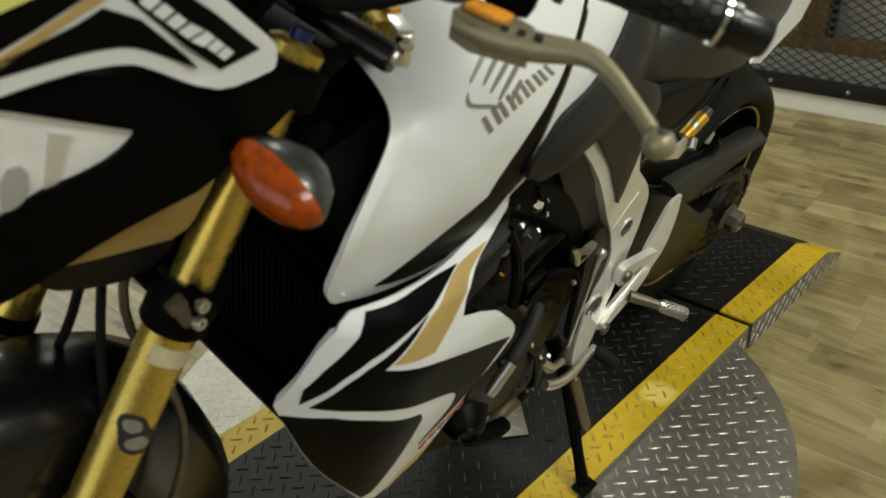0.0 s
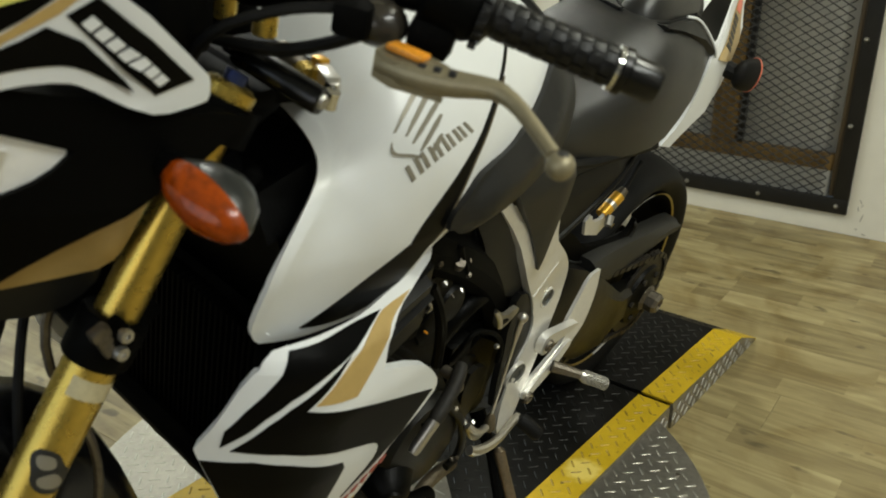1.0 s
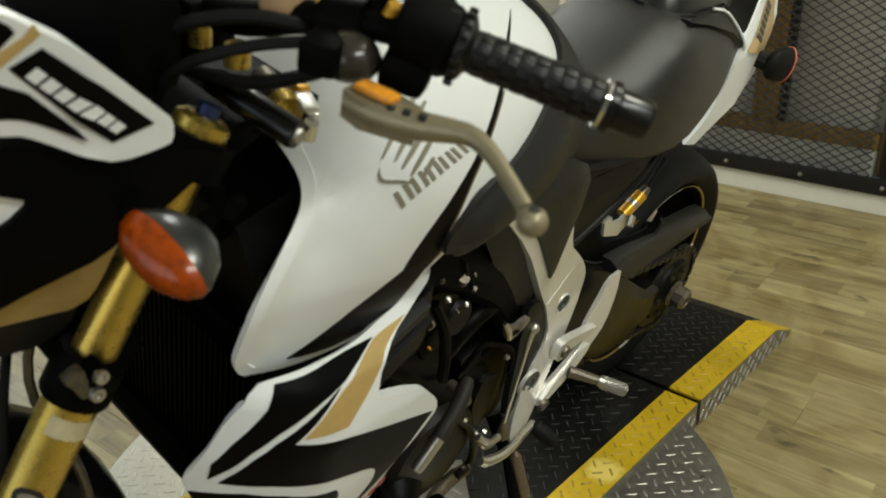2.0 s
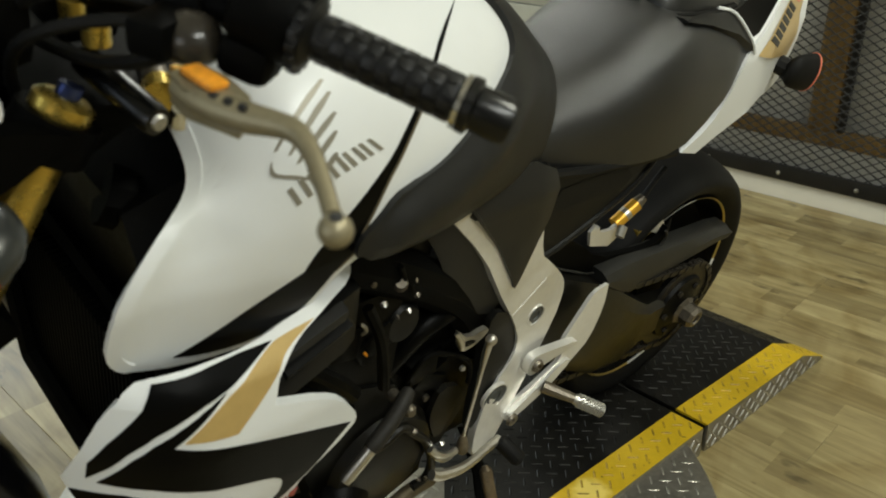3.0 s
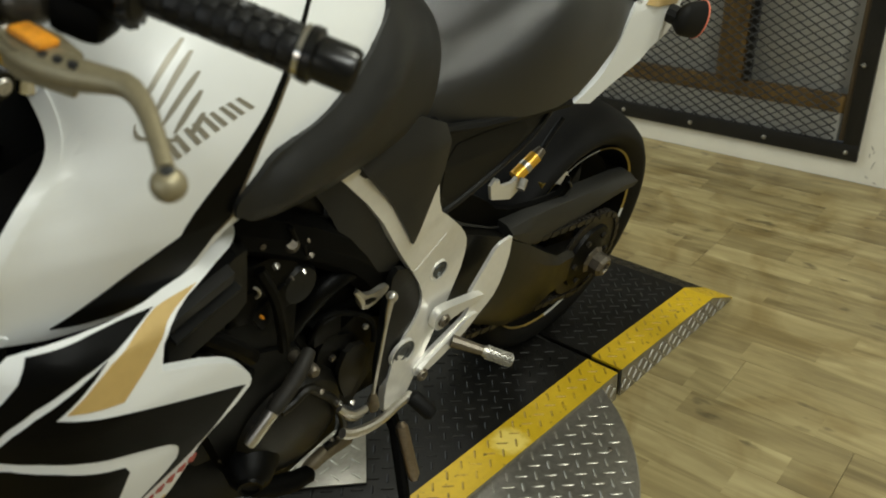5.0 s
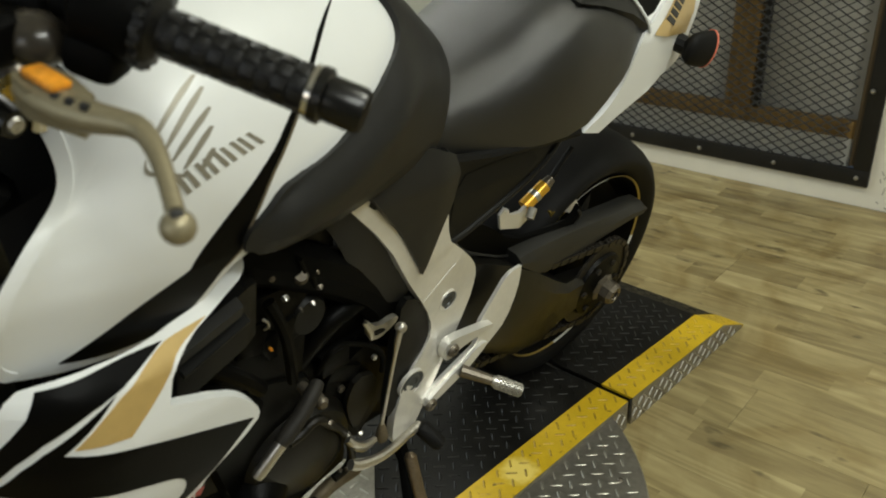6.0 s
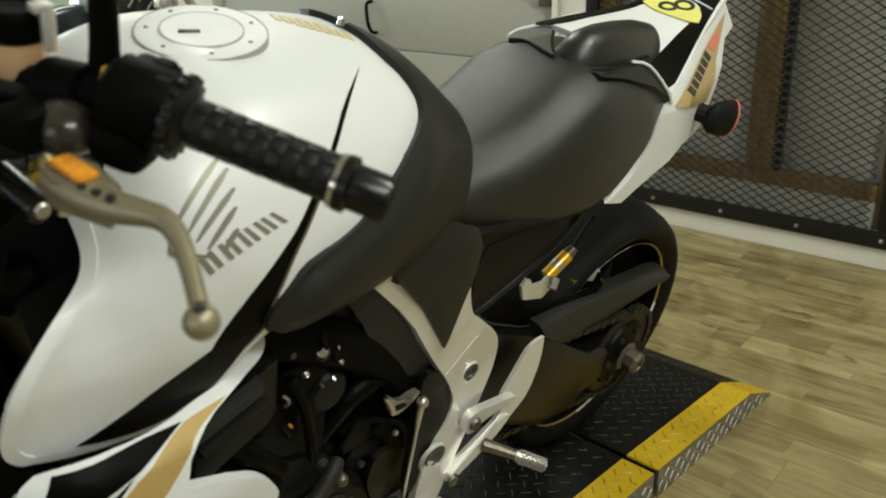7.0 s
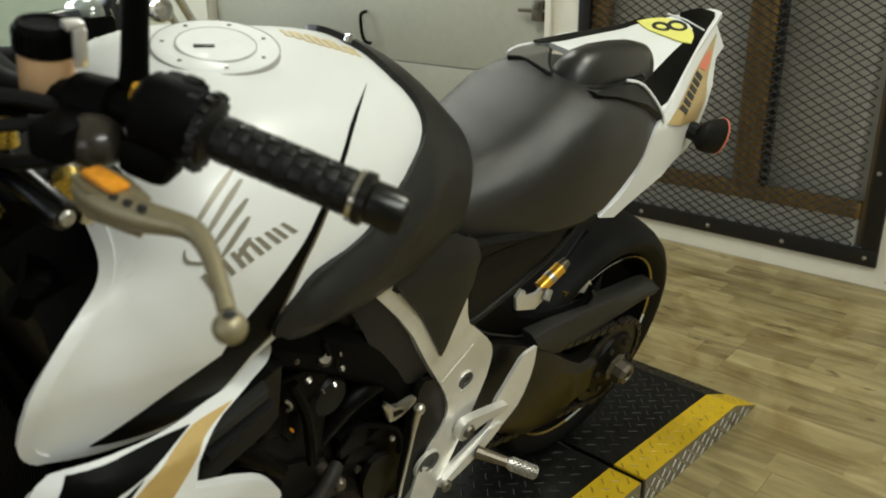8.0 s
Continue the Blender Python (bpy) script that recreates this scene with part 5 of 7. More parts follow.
prof = [(0.104, 0.0), (0.104, 0.006), (0.07, 0.006), (0.07, 0.0)]
lathe(spr, prof, cm, 44, True)
bp("sprocket", spr, CHAIN, "rear sprocket")
bp("sprocket_carrier", lathe(bmesh.new(), [(0.0, 0.024), (0.035, 0.024), (0.045, 0.018), (0.075, 0.014), (0.08, 0.004), (0.08, 0.0)], cm, 40), DARK, "black sprocket carrier")
for k in range(6):
    a = k * math.pi / 3
    bp("carrier_nut", lathe(bmesh.new(), [(0, 0.009), (0.007, 0.008), (0.0075, 0.0)], cm @ Matrix.Translation((0.058 * math.cos(a), 0.058 * math.sin(a), 0.014)), 6), CHAIN)
bp("axle_nut", lathe(bmesh.new(), [(0.012, 0.058), (0.0135, 0.061), (0.021, 0.060), (0.026, 0.052), (0.026, 0.032), (0.034, 0.026), (0.034, 0.018), (0.012, 0.02)], cm, 8, True), STEEL, "worn steel axle nut", smooth=20)
ch = bmesh.new()
path = [Vector((0.107 * math.sin(a), 0.131, RW + 0.107 * math.cos(a))) for a in (math.pi * k / 22 for k in range(-1, 24))]
path = [Vector((x, 0.131, RW + 0.107 + (x - 0.0) * 0.17)) for x in (0.42 - 0.0157 * k for k in range(26))] + [Vector((-p.x, p.y, p.z)) for p in path] + [Vector((x, 0.131, RW - 0.107 + x * 0.22)) for x in (0.0157 * k for k in range(1, 26))]
for i, p in enumerate(path[:-1]):
    d = path[i + 1] - p
    if d.length < 1e-4 or d.length > 0.05:
        continue
    mm = Matrix.Translation((p + path[i + 1]) / 2) @ d.to_track_quat("X", "Z").to_matrix().to_4x4()
    for s in (-1, 1):
        box(ch, (0, s * (0.007 if i % 2 else 0.005), 0), (0.020, 0.0018, 0.0125), mm)
    lathe(ch, [(0.0045, -0.008), (0.0045, 0.008)], Matrix.Translation(p) @ Matrix.Rotation(radians(90), 4, "X"), 8)
bp("drive_chain", ch, CHAIN, "dull steel drive chain", smooth=30)["kind"] = "stuff"
bp("caliper_bracket", panel(bmesh.new(), [(0.112, 0.540), (0.080, 0.500), (0.106, 0.500), (0.128, 0.512), (0.142, 0.518), (0.150, 0.525)], lambda x, z: (x, 0.086, z), 0.008, 0, *SD, 0), SILVER)
bp("caliper_bracket", panel(bmesh.new(), [(0.185, 0.530), (0.182, 0.508), (0.160, 0.503), (0.130, 0.512), (0.150, 0.527)], lambda x, z: (x, 0.084, z), 0.01, 0, *SD, 0), GOLDM)

# rear shock with piggyback reservoir
bp("shock_reservoir", tube(bmesh.new(), [(0.348, 0.120, 0.627), (0.305, 0.123, 0.657)], 0.0120, 16), AMBERM, "amber anodised reservoir")
bp("shock_band", tube(bmesh.new(), [(0.330, 0.1213, 0.6396), (0.322, 0.1218, 0.6452)], 0.0124, 16), ALLOY)
bp("shock_cap", tube(bmesh.new(), [(0.305, 0.123, 0.657), (0.292, 0.124, 0.667)], [0.011, 0.008], 16), STEEL)
bp("shock_knob", tube(bmesh.new(), [(0.345, 0.136, 0.632), (0.357, 0.142, 0.618)], 0.008, 10), ALLOY)
bp("shock_hose", tube(bmesh.new(), [(0.29, 0.123, 0.668), (0.268, 0.120, 0.690), (0.240, 0.116, 0.708)], 0.005, 8, 1), RUBBER)
bp("shock_bracket", panel(bmesh.new(), [(0.425, 0.640, 1), (0.413, 0.609), (0.358, 0.590, 1), (0.334, 0.604), (0.337, 0.626), (0.352, 0.634), (0.365, 0.626), (0.388, 0.629), (0.398, 0.634), (0.404, 0.646), (0.410, 0.640), (0.414, 0.652)], lambda x, z: (x, 0.128, z), 0.006, 0, *SD, 0), SILVER, "bare alloy bracket")
bp("shock_spring", tube(bmesh.new(), [(0.42 + 0.03 * math.cos(a * 2 * math.pi), 0.03 * math.sin(a * 2 * math.pi), 0.48 + 0.03 * a) for a in (k / 10 for k in range(60))], 0.006, 8), MATT)

# footrest hangers, pegs, shift linkage
heel_at = lambda x, z: (x, 0.169 + 0.21 * (0.55 - z), z)
hang = bp("footrest_hanger", panel(bmesh.new(), [(0.385, 0.548, 1), (0.391, 0.506), (0.420, 0.456), (0.457, 0.435), (0.518, 0.406), (0.570, 0.389), (0.606, 0.379), (0.624, 0.388), (0.621, 0.405), (0.546, 0.429), (0.490, 0.447), (0.500, 0.474), (0.448, 0.522), (0.422, 0.546)], heel_at, 0.007, 0, (0.03, 0.03), (0, 1, 0), 1), SILVER, "silver cast footrest hanger with heel guard")
bp("hanger_rib", panel(bmesh.new(), [(0.470, 0.440), (0.518, 0.414), (0.570, 0.397), (0.604, 0.388), (0.616, 0.392), (0.613, 0.400), (0.546, 0.423), (0.492, 0.446)], heel_at, 0.012, 0.007, (0.03, 0.03), (0, 1, 0), 1), SILVER, "", hang)
bp("hanger_arm", panel(bmesh.new(), [(0.588, 0.470), (0.587, 0.492), (0.572, 0.500), (0.520, 0.490), (0.470, 0.481), (0.463, 0.471), (0.514, 0.470), (0.552, 0.464), (0.560, 0.455), (0.578, 0.456)], lambda x, z: (x, 0.196, z), 0.014, 0, (0.05, 0.05), (0, 1, 0), 1), SILVER, "", hang)
for x, z in ((0.569, 0.477), (0.613, 0.391)):
    bp("hanger_bolt", lathe(bmesh.new(), [(0.005, 0.010), (0.010, 0.010), (0.012, 0.0), (0.005, 0.002)], Matrix.Translation((x, 0.198 if z > 0.45 else heel_at(x, z)[1] + 0.008, z)) @ Matrix.Rotation(radians(-90), 4, "X") @ Matrix.Diagonal((1, 1, 0.5, 1)), 12, True), STEEL, "", hang)
peg0, peg1 = Vector((0.513, 0.249, 0.4166)), Vector((0.480, 0.289, 0.4047))
bp("peg_mount", tube(bmesh.new(), [(0.545, 0.206, 0.424), tuple(peg0)], [0.011, 0.0085], 10), STEEL, "", hang)
peg = bp("footpeg", tube(bmesh.new(), [tuple(peg0), tuple(peg0.lerp(peg1, 0.12)), tuple(peg1)], [0.0085, 0.0102, 0.0098], 12), PEGALLOY, "knurled bare alloy footpeg")
kn = bmesh.new()
d = (peg1 - peg0).normalized()
fm = frame_of(d).to_4x4()
for i in range(11):
    for j in range(10):
        a = 2 * math.pi * (j + 0.5 * (i % 2)) / 10
        c = peg0.lerp(peg1, 0.16 + 0.078 * i) + (fm.to_3x3() @ Vector((math.cos(a), math.sin(a), 0))) * 0.0100
        r = bmesh.ops.create_cone(kn, segments=4, radius1=0.0040, radius2=0.0010, depth=0.0045, cap_ends=True)
        bmesh.ops.transform(kn, matrix=Matrix.Translation(c) @ (fm.to_3x3() @ Vector((math.cos(a), math.sin(a), 0))).to_track_quat("Z", "Y").to_matrix().to_4x4(), verts=r["verts"])
bp("peg_knurl", kn, PEGALLOY, "", peg, 10)["kind"] = "stuff"
rod = bp("shift_rod", tube(bmesh.new(), [(0.713, 0.202, 0.606), (0.7135, 0.202, 0.590), (0.714, 0.202, 0.575), (0.7145, 0.203, 0.555), (0.717, 0.204, 0.403), (0.715, 0.205, 0.385)], [0.0055, 0.0050, 0.0045, 0.0030, 0.0030, 0.0030], 10), ALLOY, "thin bright shift rod")
r = bmesh.new()
bmesh.ops.create_uvsphere(r, u_segments=14, v_segments=10, radius=0.0085, matrix=Matrix.Translation((0.713, 0.203, 0.607)))
bp("rod_joint", r, ALLOY, "", rod, 60)
bp("rod_boot", tube(bmesh.new(), [(0.717, 0.204, 0.412), (0.716, 0.205, 0.400), (0.713, 0.205, 0.382), (0.712, 0.205, 0.374)], [0.004, 0.008, 0.0105, 0.008], 12), CASTING, "", rod)
clev = lambda x, z: (x, 0.190, z)
bp("shift_arm", panel(bmesh.new(), [(0.768, 0.636, 1), (0.760, 0.598), (0.740, 0.590), (0.711, 0.604), (0.706, 0.614), (0.716, 0.619), (0.745, 0.614)], clev, 0.008, 0, (0.02, 0.02), (0, 1, 0), 1), ALLOY, "", rod)
bp("shift_arm_slot", panel(bmesh.new(), [(0.756, 0.612), (0.752, 0.601), (0.728, 0.602), (0.738, 0.610)], clev, 0.003, 0.0015, (0.02, 0.02), (0, 1, 0), 1), DARK, "", rod)
bp("shift_arm_boss", tube(bmesh.new(), [(0.770, 0.186, 0.632), (0.762, 0.192, 0.618), (0.758, 0.193, 0.604)], [0.003, 0.0050, 0.0042], 8), ALLOY, "", rod)
lev = bp("shift_lever", tube(bmesh.new(), [(0.792, 0.222, 0.392), (0.780, 0.226, 0.384), (0.745, 0.230, 0.376), (0.710, 0.228, 0.372), (0.670, 0.220, 0.368), (0.640, 0.217, 0.368)], [0.008, 0.0085, 0.0075, 0.007, 0.0065, 0.0075], 10, 1), ALLOY, "bright forged shift lever")
bp("shift_toe_peg", tube(bmesh.new(), [(0.642, 0.217, 0.368), (0.640, 0.222, 0.366), (0.630, 0.256, 0.352), (0.628, 0.260, 0.350)], [0.009, 0.0135, 0.0135, 0.010], 12), RUBBER, "", lev)
bp("shift_pivot", tube(bmesh.new(), [(0.788, 0.205, 0.428), (0.782, 0.211, 0.420), (0.766, 0.214, 0.408), (0.752, 0.214, 0.403), (0.738, 0.212, 0.400)], [0.006, 0.0068, 0.0055, 0.0055, 0.006], 8, 1), ALLOY, "", lev)

# side stand, down
stand = bp("side_stand", tube(bmesh.new(), [(0.603, 0.12, 0.285), (0.611, 0.18, 0.225), (0.652, 0.270, 0.125), (0.668, 0.300, 0.096)], [0.016, 0.012, 0.0105, 0.012], 10), MATT, "black side stand, lowered")
bp("stand_foot", box(bmesh.new(), (0.668, 0.305, 0.092), (0.044, 0.030, 0.007), Matrix.Identity(4), 0.003), MATT, "", stand)
bp("stand_spring", tube(bmesh.new(), [(0.606, 0.185, 0.243), (0.608, 0.190, 0.238), (0.620, 0.246, 0.170), (0.622, 0.252, 0.162)], [0.006, 0.0115, 0.0115, 0.006], 12), mat("bare_spring_steel", (0.23, 0.18, 0.12), 0.36, metal=0.8, var=0.2, scale=60), "tan steel spring", stand)

# ---- engine ----
engine = bp("engine_block", box(bmesh.new(), (0.80, 0.0, 0.42), (0.40, 0.26, 0.24), bevel=0.02), DARK, "black engine block")
for nm, c, s in (("cylinder_block", (0.95, 0.0, 0.60), (0.24, 0.30, 0.24)), ("cylinder_head", (0.90, 0.0, 0.75), (0.24, 0.26, 0.14)), ("gearbox", (0.72, 0.0, 0.58), (0.22, 0.24, 0.18)), ("sump", (0.86, 0.0, 0.33), (0.30, 0.20, 0.10))):
    bp(nm, box(bmesh.new(), c, s, bevel=0.02), DARK, "", engine)
am = lambda x, y, z: Matrix.Translation((x, y, z)) @ Matrix.Rotation(radians(-90), 4, "X")
bp("alternator_cover", lathe(bmesh.new(), [(0.0, 0.070), (0.05, 0.068), (0.085, 0.055), (0.098, 0.03), (0.104, 0.0)], am(0.838, 0.115, 0.39), 40), BRONZE, "bronze-grey alternator cover", engine)
for k in range(8):
    a = k * math.pi / 4
    bp("case_bolt", lathe(bmesh.new(), [(0, 0.012), (0.006, 0.011), (0.0065, 0.0)], am(0.838 + 0.112 * math.cos(a), 0.142, 0.39 + 0.112 * math.sin(a)), 8), STEEL, "", engine)
bp("sprocket_cover", loft(bmesh.new(), [[(x, y, z) for x, z in ((0.785, 0.33), (0.80, 0.42), (0.785, 0.50), (0.72, 0.535), (0.665, 0.50), (0.66, 0.40), (0.70, 0.33))] for y in (0.11, 0.148)] ), DARK, "black front sprocket cover", engine)
bp("crankcase_side", loft(bmesh.new(), [[(x, 0.10, z) for x, z in ((1.0, 0.50), (0.93, 0.60), (0.83, 0.56), (0.76, 0.45), (0.73, 0.31), (0.82, 0.28), (0.95, 0.33))], [(x, 0.155, z) for x, z in ((0.985, 0.49), (0.925, 0.58), (0.835, 0.545), (0.775, 0.44), (0.75, 0.32), (0.82, 0.295), (0.94, 0.345))]]), DARK, "", engine)
bp("cylinder_head_cover", box(bmesh.new(), (0.93, 0.0, 0.845), (0.18, 0.30, 0.06), Matrix.Identity(4), 0.02), DARK, "", engine)
bp("air_duct", loft(bmesh.new(), [[(1.050, y, z) for y, z in ((0.14, 0.735), (0.190, 0.735), (0.192, 0.66), (0.14, 0.66))], [(0.962, y, z) for y, z in ((0.14, 0.79), (0.188, 0.785), (0.190, 0.70), (0.14, 0.70))], [(0.940, y, z) for y, z in ((0.14, 0.785), (0.175, 0.775), (0.178, 0.70), (0.14, 0.70))]]), INNER, "black coolant duct", engine)
bp("water_pipe", tube(bmesh.new(), [(0.967, 0.229, 0.512), (0.962, 0.229, 0.518), (0.930, 0.229, 0.553)], [0.0070, 0.0086, 0.0086], 18), ALLOY, "short bright alloy pipe", engine)
bp("water_hose", tube(bmesh.new(), [(0.933, 0.229, 0.550), (0.926, 0.228, 0.556), (0.898, 0.222, 0.572), (0.875, 0.214, 0.588), (0.860, 0.205, 0.592)], [0.0095, 0.0110, 0.0105, 0.0110, 0.009], 14, 2), HOSE, "", engine)
for x, z, r in ((0.868, 0.573, 0.0085), (0.842, 0.537, 0.0095)):
    bp("hose_end", tube(bmesh.new(), [(x, 0.185, z), (x + 0.002, 0.202, z + 0.003), (x + 0.003, 0.207, z + 0.004)], [r, r, r * 0.6], 12), STEEL, "", engine)
bp("frame_slider", loft(bmesh.new(), [[(x, y + 0.9 * r * math.cos(a * math.pi / 7), z + r * math.sin(a * math.pi / 7)) for a in range(14)] for x, y, z, r in ((0.930, 0.180, 0.333, 0.008), (0.924, 0.181, 0.330, 0.016), (0.890, 0.184, 0.307, 0.019), (0.850, 0.187, 0.288, 0.018), (0.815, 0.187, 0.279, 0.015), (0.808, 0.187, 0.277, 0.008))]), MATT, "black crash bobbin", engine)
bp("sump_rail", tube(bmesh.new(), [(0.795, 0.150, 0.226), (0.785, 0.153, 0.232), (0.746, 0.153, 0.247), (0.700, 0.152, 0.238), (0.690, 0.150, 0.234)], [0.006, 0.012, 0.013, 0.011, 0.006], 12, 1), CASTING, "tan cast sump edge", engine)
bp("crank_end_cover", lathe(bmesh.new(), [(0.0, 0.0), (0.014, 0.001), (0.030, -0.012), (0.045, -0.05)], Matrix.Translation((0.935, 0.196, 0.361)) @ Matrix.Rotation(radians(-90), 4, "X") @ Matrix.Rotation(radians(35), 4, "Y"), 28), DARK, "", engine)
bp("cover_ring", lathe(bmesh.new(), [(0.013, 0.004), (0.017, 0.005), (0.019, 0.0), (0.013, 0.0)], Matrix.Translation((0.935, 0.196, 0.361)) @ Matrix.Rotation(radians(-90), 4, "X") @ Matrix.Rotation(radians(35), 4, "Y"), 24, True), DARK, "", engine)
flat = lambda y: (lambda x, z: (x, y, z))
bp("airbox_side", panel(bmesh.new(), [(0.880, 0.770), (0.844, 0.785), (0.805, 0.785), (0.788, 0.721), (0.776, 0.670), (0.813, 0.668), (0.866, 0.698)], flat(0.132), 0.02, 0, (0.03, 0.03), (0, 1, 0), 1), INNER, "", engine)
bp("throttle_cover", loft(bmesh.new(), [[(0.838 + 0.030 * k * math.cos(a), y, 0.655 + 0.034 * k * math.sin(a)) for a in (2 * math.pi * j / 20 for j in range(20))] for y, k in ((0.11, 1.0), (0.146, 1.0), (0.155, 0.82), (0.157, 0.4))]), INNER, "", engine)
bp("frame_rail", tube(bmesh.new(), [(0.850, 0.125, 0.520), (0.803, 0.135, 0.590), (0.786, 0.138, 0.612), (0.756, 0.138, 0.622), (0.700, 0.130, 0.615)], [0.013, 0.016, 0.017, 0.017, 0.016], 12, 2), DARK, "", engine)
bp("sprocket_plate", panel(bmesh.new(), [(0.742, 0.492), (0.695, 0.474), (0.702, 0.420), (0.728, 0.362), (0.752, 0.420), (0.756, 0.450)], flat(0.163), 0.01, 0, (0.03, 0.03), (0, 1, 0), 1), BRONZE, "", engine)
bp("case_rim", tube(bmesh.new(), [(x, 0.186, z) for x, z in ((0.882, 0.471), (0.860, 0.474), (0.835, 0.492), (0.809, 0.458), (0.781, 0.428), (0.752, 0.360), (0.756, 0.322), (0.785, 0.318))], 0.007, 10, 2), BRONZE, "", engine)
bp("lever_bracket", tube(bmesh.new(), [(0.776, 0.200, 0.418), (0.766, 0.203, 0.392), (0.750, 0.204, 0.380), (0.734, 0.204, 0.380), (0.728, 0.203, 0.388)], [0.005, 0.006, 0.0065, 0.006, 0.0045], 10, 2), ALLOY, "", engine)
rnd = random.Random(4)
# hoses, wires and fasteners in the engine bay
for pts, r in (([(0.829, 0.17, 0.560), (0.832, 0.185, 0.600), (0.824, 0.188, 0.617), (0.806, 0.188, 0.616), (0.788, 0.188, 0.606), (0.755, 0.188, 0.587), (0.731, 0.188, 0.562), (0.720, 0.188, 0.536), (0.716, 0.185, 0.510)], 0.0042),
               ([(0.91, 0.16, 0.72), (0.895, 0.175, 0.68), (0.885, 0.178, 0.63), (0.875, 0.175, 0.58)], 0.008), ([(1.00, 0.15, 0.62), (0.96, 0.17, 0.60), (0.93, 0.175, 0.57)], 0.010), ([(0.985, 0.165, 0.660), (0.958, 0.180, 0.640), (0.930, 0.180, 0.604)], 0.011)):
    bp("hose", tube(bmesh.new(), pts, r, 8, 2), MATT if r < 0.005 else DARK, "", engine)
bp("throttle_body", tube(bmesh.new(), [(0.86, 0.10, 0.74), (0.79, 0.10, 0.77)], 0.028, 14), DARK, "", engine)
bp("throttle_body", tube(bmesh.new(), [(0.86, 0.04, 0.74), (0.79, 0.04, 0.77)], 0.028, 14), DARK, "", engine)
for x, z, a, w, h in ((0.925, 0.770, 0.3, 0.05, 0.03), (0.945, 0.735, -0.4, 0.03, 0.05), (0.900, 0.765, 0.2, 0.03, 0.025), (0.880, 0.640, 0.5, 0.06, 0.04), (0.925, 0.660, -0.2, 0.04, 0.05), (0.780, 0.540, 0.1, 0.05, 0.04), (0.760, 0.505, -0.5, 0.06, 0.03)):
    bp("bracket", box(bmesh.new(), (0, 0, 0), (w, 0.02, h), Matrix.Translation((x, 0.145, z)) @ Matrix.Rotation(a, 4, "Y"), 0.004), DARK, "", engine)
for p, q, r in (((0.868, 0.743), (0.872, 0.750), 0.0100), ((0.872, 0.770), (0.866, 0.752), 0.0035), ((0.850, 0.735), (0.848, 0.722), 0.0036)):
    bp("sensor_plug", tube(bmesh.new(), [(p[0], 0.155, p[1]), (p[0], 0.166, p[1]), (q[0], 0.170, q[1])], [r, r, r * 0.7], 10), STEEL if r > 0.009 else DARK, "", engine)
for x, z, r, mm in ((0.889, 0.719, 0.0062, ALLOY), (0.845, 0.690, 0.0040, ALLOY), (0.863, 0.688, 0.0026, STEEL), (0.836, 0.712, 0.0060, STEEL), (0.843, 0.739, 0.0030, CASTING), (0.937, 0.764, 0.0048, STEEL), (0.911, 0.760, 0.0050, STEEL), (0.906, 0.646, 0.0028, ORANGE), (0.744, 0.558, 0.0058, ALLOY),
                    (0.815, 0.470, 0.0075, STEEL), (0.774, 0.416, 0.0065, ALLOY), (0.747, 0.399, 0.0070, ALLOY), (0.780, 0.338, 0.0055, STEEL), (0.765, 0.330, 0.0045, STEEL), (0.955, 0.628, 0.0045, STEEL)):
    bp("fastener", lathe(bmesh.new(), [(0.0, 0.003), (r * 0.35, 0.0028), (r * 0.4, 0.0012), (r * 0.75, 0.0010), (r * 0.75, -0.004)], am(x, 0.166 if z > 0.6 else 0.192, z) @ Matrix.Rotation(rnd.uniform(-0.7, 0.2), 4, "X"), 8), mm, "", engine)
bp("hook_clip", tube(bmesh.new(), [(0.922, 0.166, 0.704), (0.917, 0.170, 0.700), (0.915, 0.170, 0.692), (0.918, 0.166, 0.686)], 0.0022, 8, 1), ALLOY, "", engine)
for a, b, w in (((1.055, 0.742), (0.978, 0.774), 0.0115), ((1.048, 0.716), (0.968, 0.753), 0.0042)):
    bp("duct_rib", loft(bmesh.new(), [[(x, 0.188, z - w), (x, 0.203, z - w * 0.7), (x, 0.205, z + w * 0.6), (x, 0.192, z + w)] for x, z in (a, b)]), GREY, "", engine)
bp("frame_backbone", tube(bmesh.new(), [(1.17, 0.06, 0.90), (1.0, 0.13, 0.82), (0.82, 0.135, 0.72), (0.68, 0.12, 0.60), (0.62, 0.11, 0.45), (0.63, 0.10, 0.33)], [0.03, 0.035, 0.035, 0.035, 0.035, 0.025], 10, 2), MATT, "black steel frame")
bp("frame_backbone", tube(bmesh.new(), [(1.17, -0.06, 0.90), (1.0, -0.13, 0.82), (0.82, -0.135, 0.72), (0.68, -0.12, 0.60), (0.62, -0.11, 0.45), (0.63, -0.10, 0.33)], [0.03, 0.035, 0.035, 0.035, 0.035, 0.025], 10, 2), MATT)
bp("belly", loft(bmesh.new(), [seat_ring(x, zb, zt, w) for x, zb, zt, w in ((1.08, 0.40, 0.50, 0.10), (1.0, 0.30, 0.46, 0.14), (0.86, 0.24, 0.40, 0.15), (0.70, 0.23, 0.36, 0.12))]), DARK, "black sump")
for k in range(4):
    y = -0.12 + 0.08 * k
    bp("exhaust_header", tube(bmesh.new(), [(1.06, y, 0.62), (1.13, y, 0.55), (1.13, y * 1.05, 0.42), (1.05, y, 0.29), (0.90, y * 0.8, 0.235), (0.75, y * 0.4 - 0.03, 0.23)], 0.019, 12, 2), BRONZE, "bronzed exhaust header" if k == 0 else "")
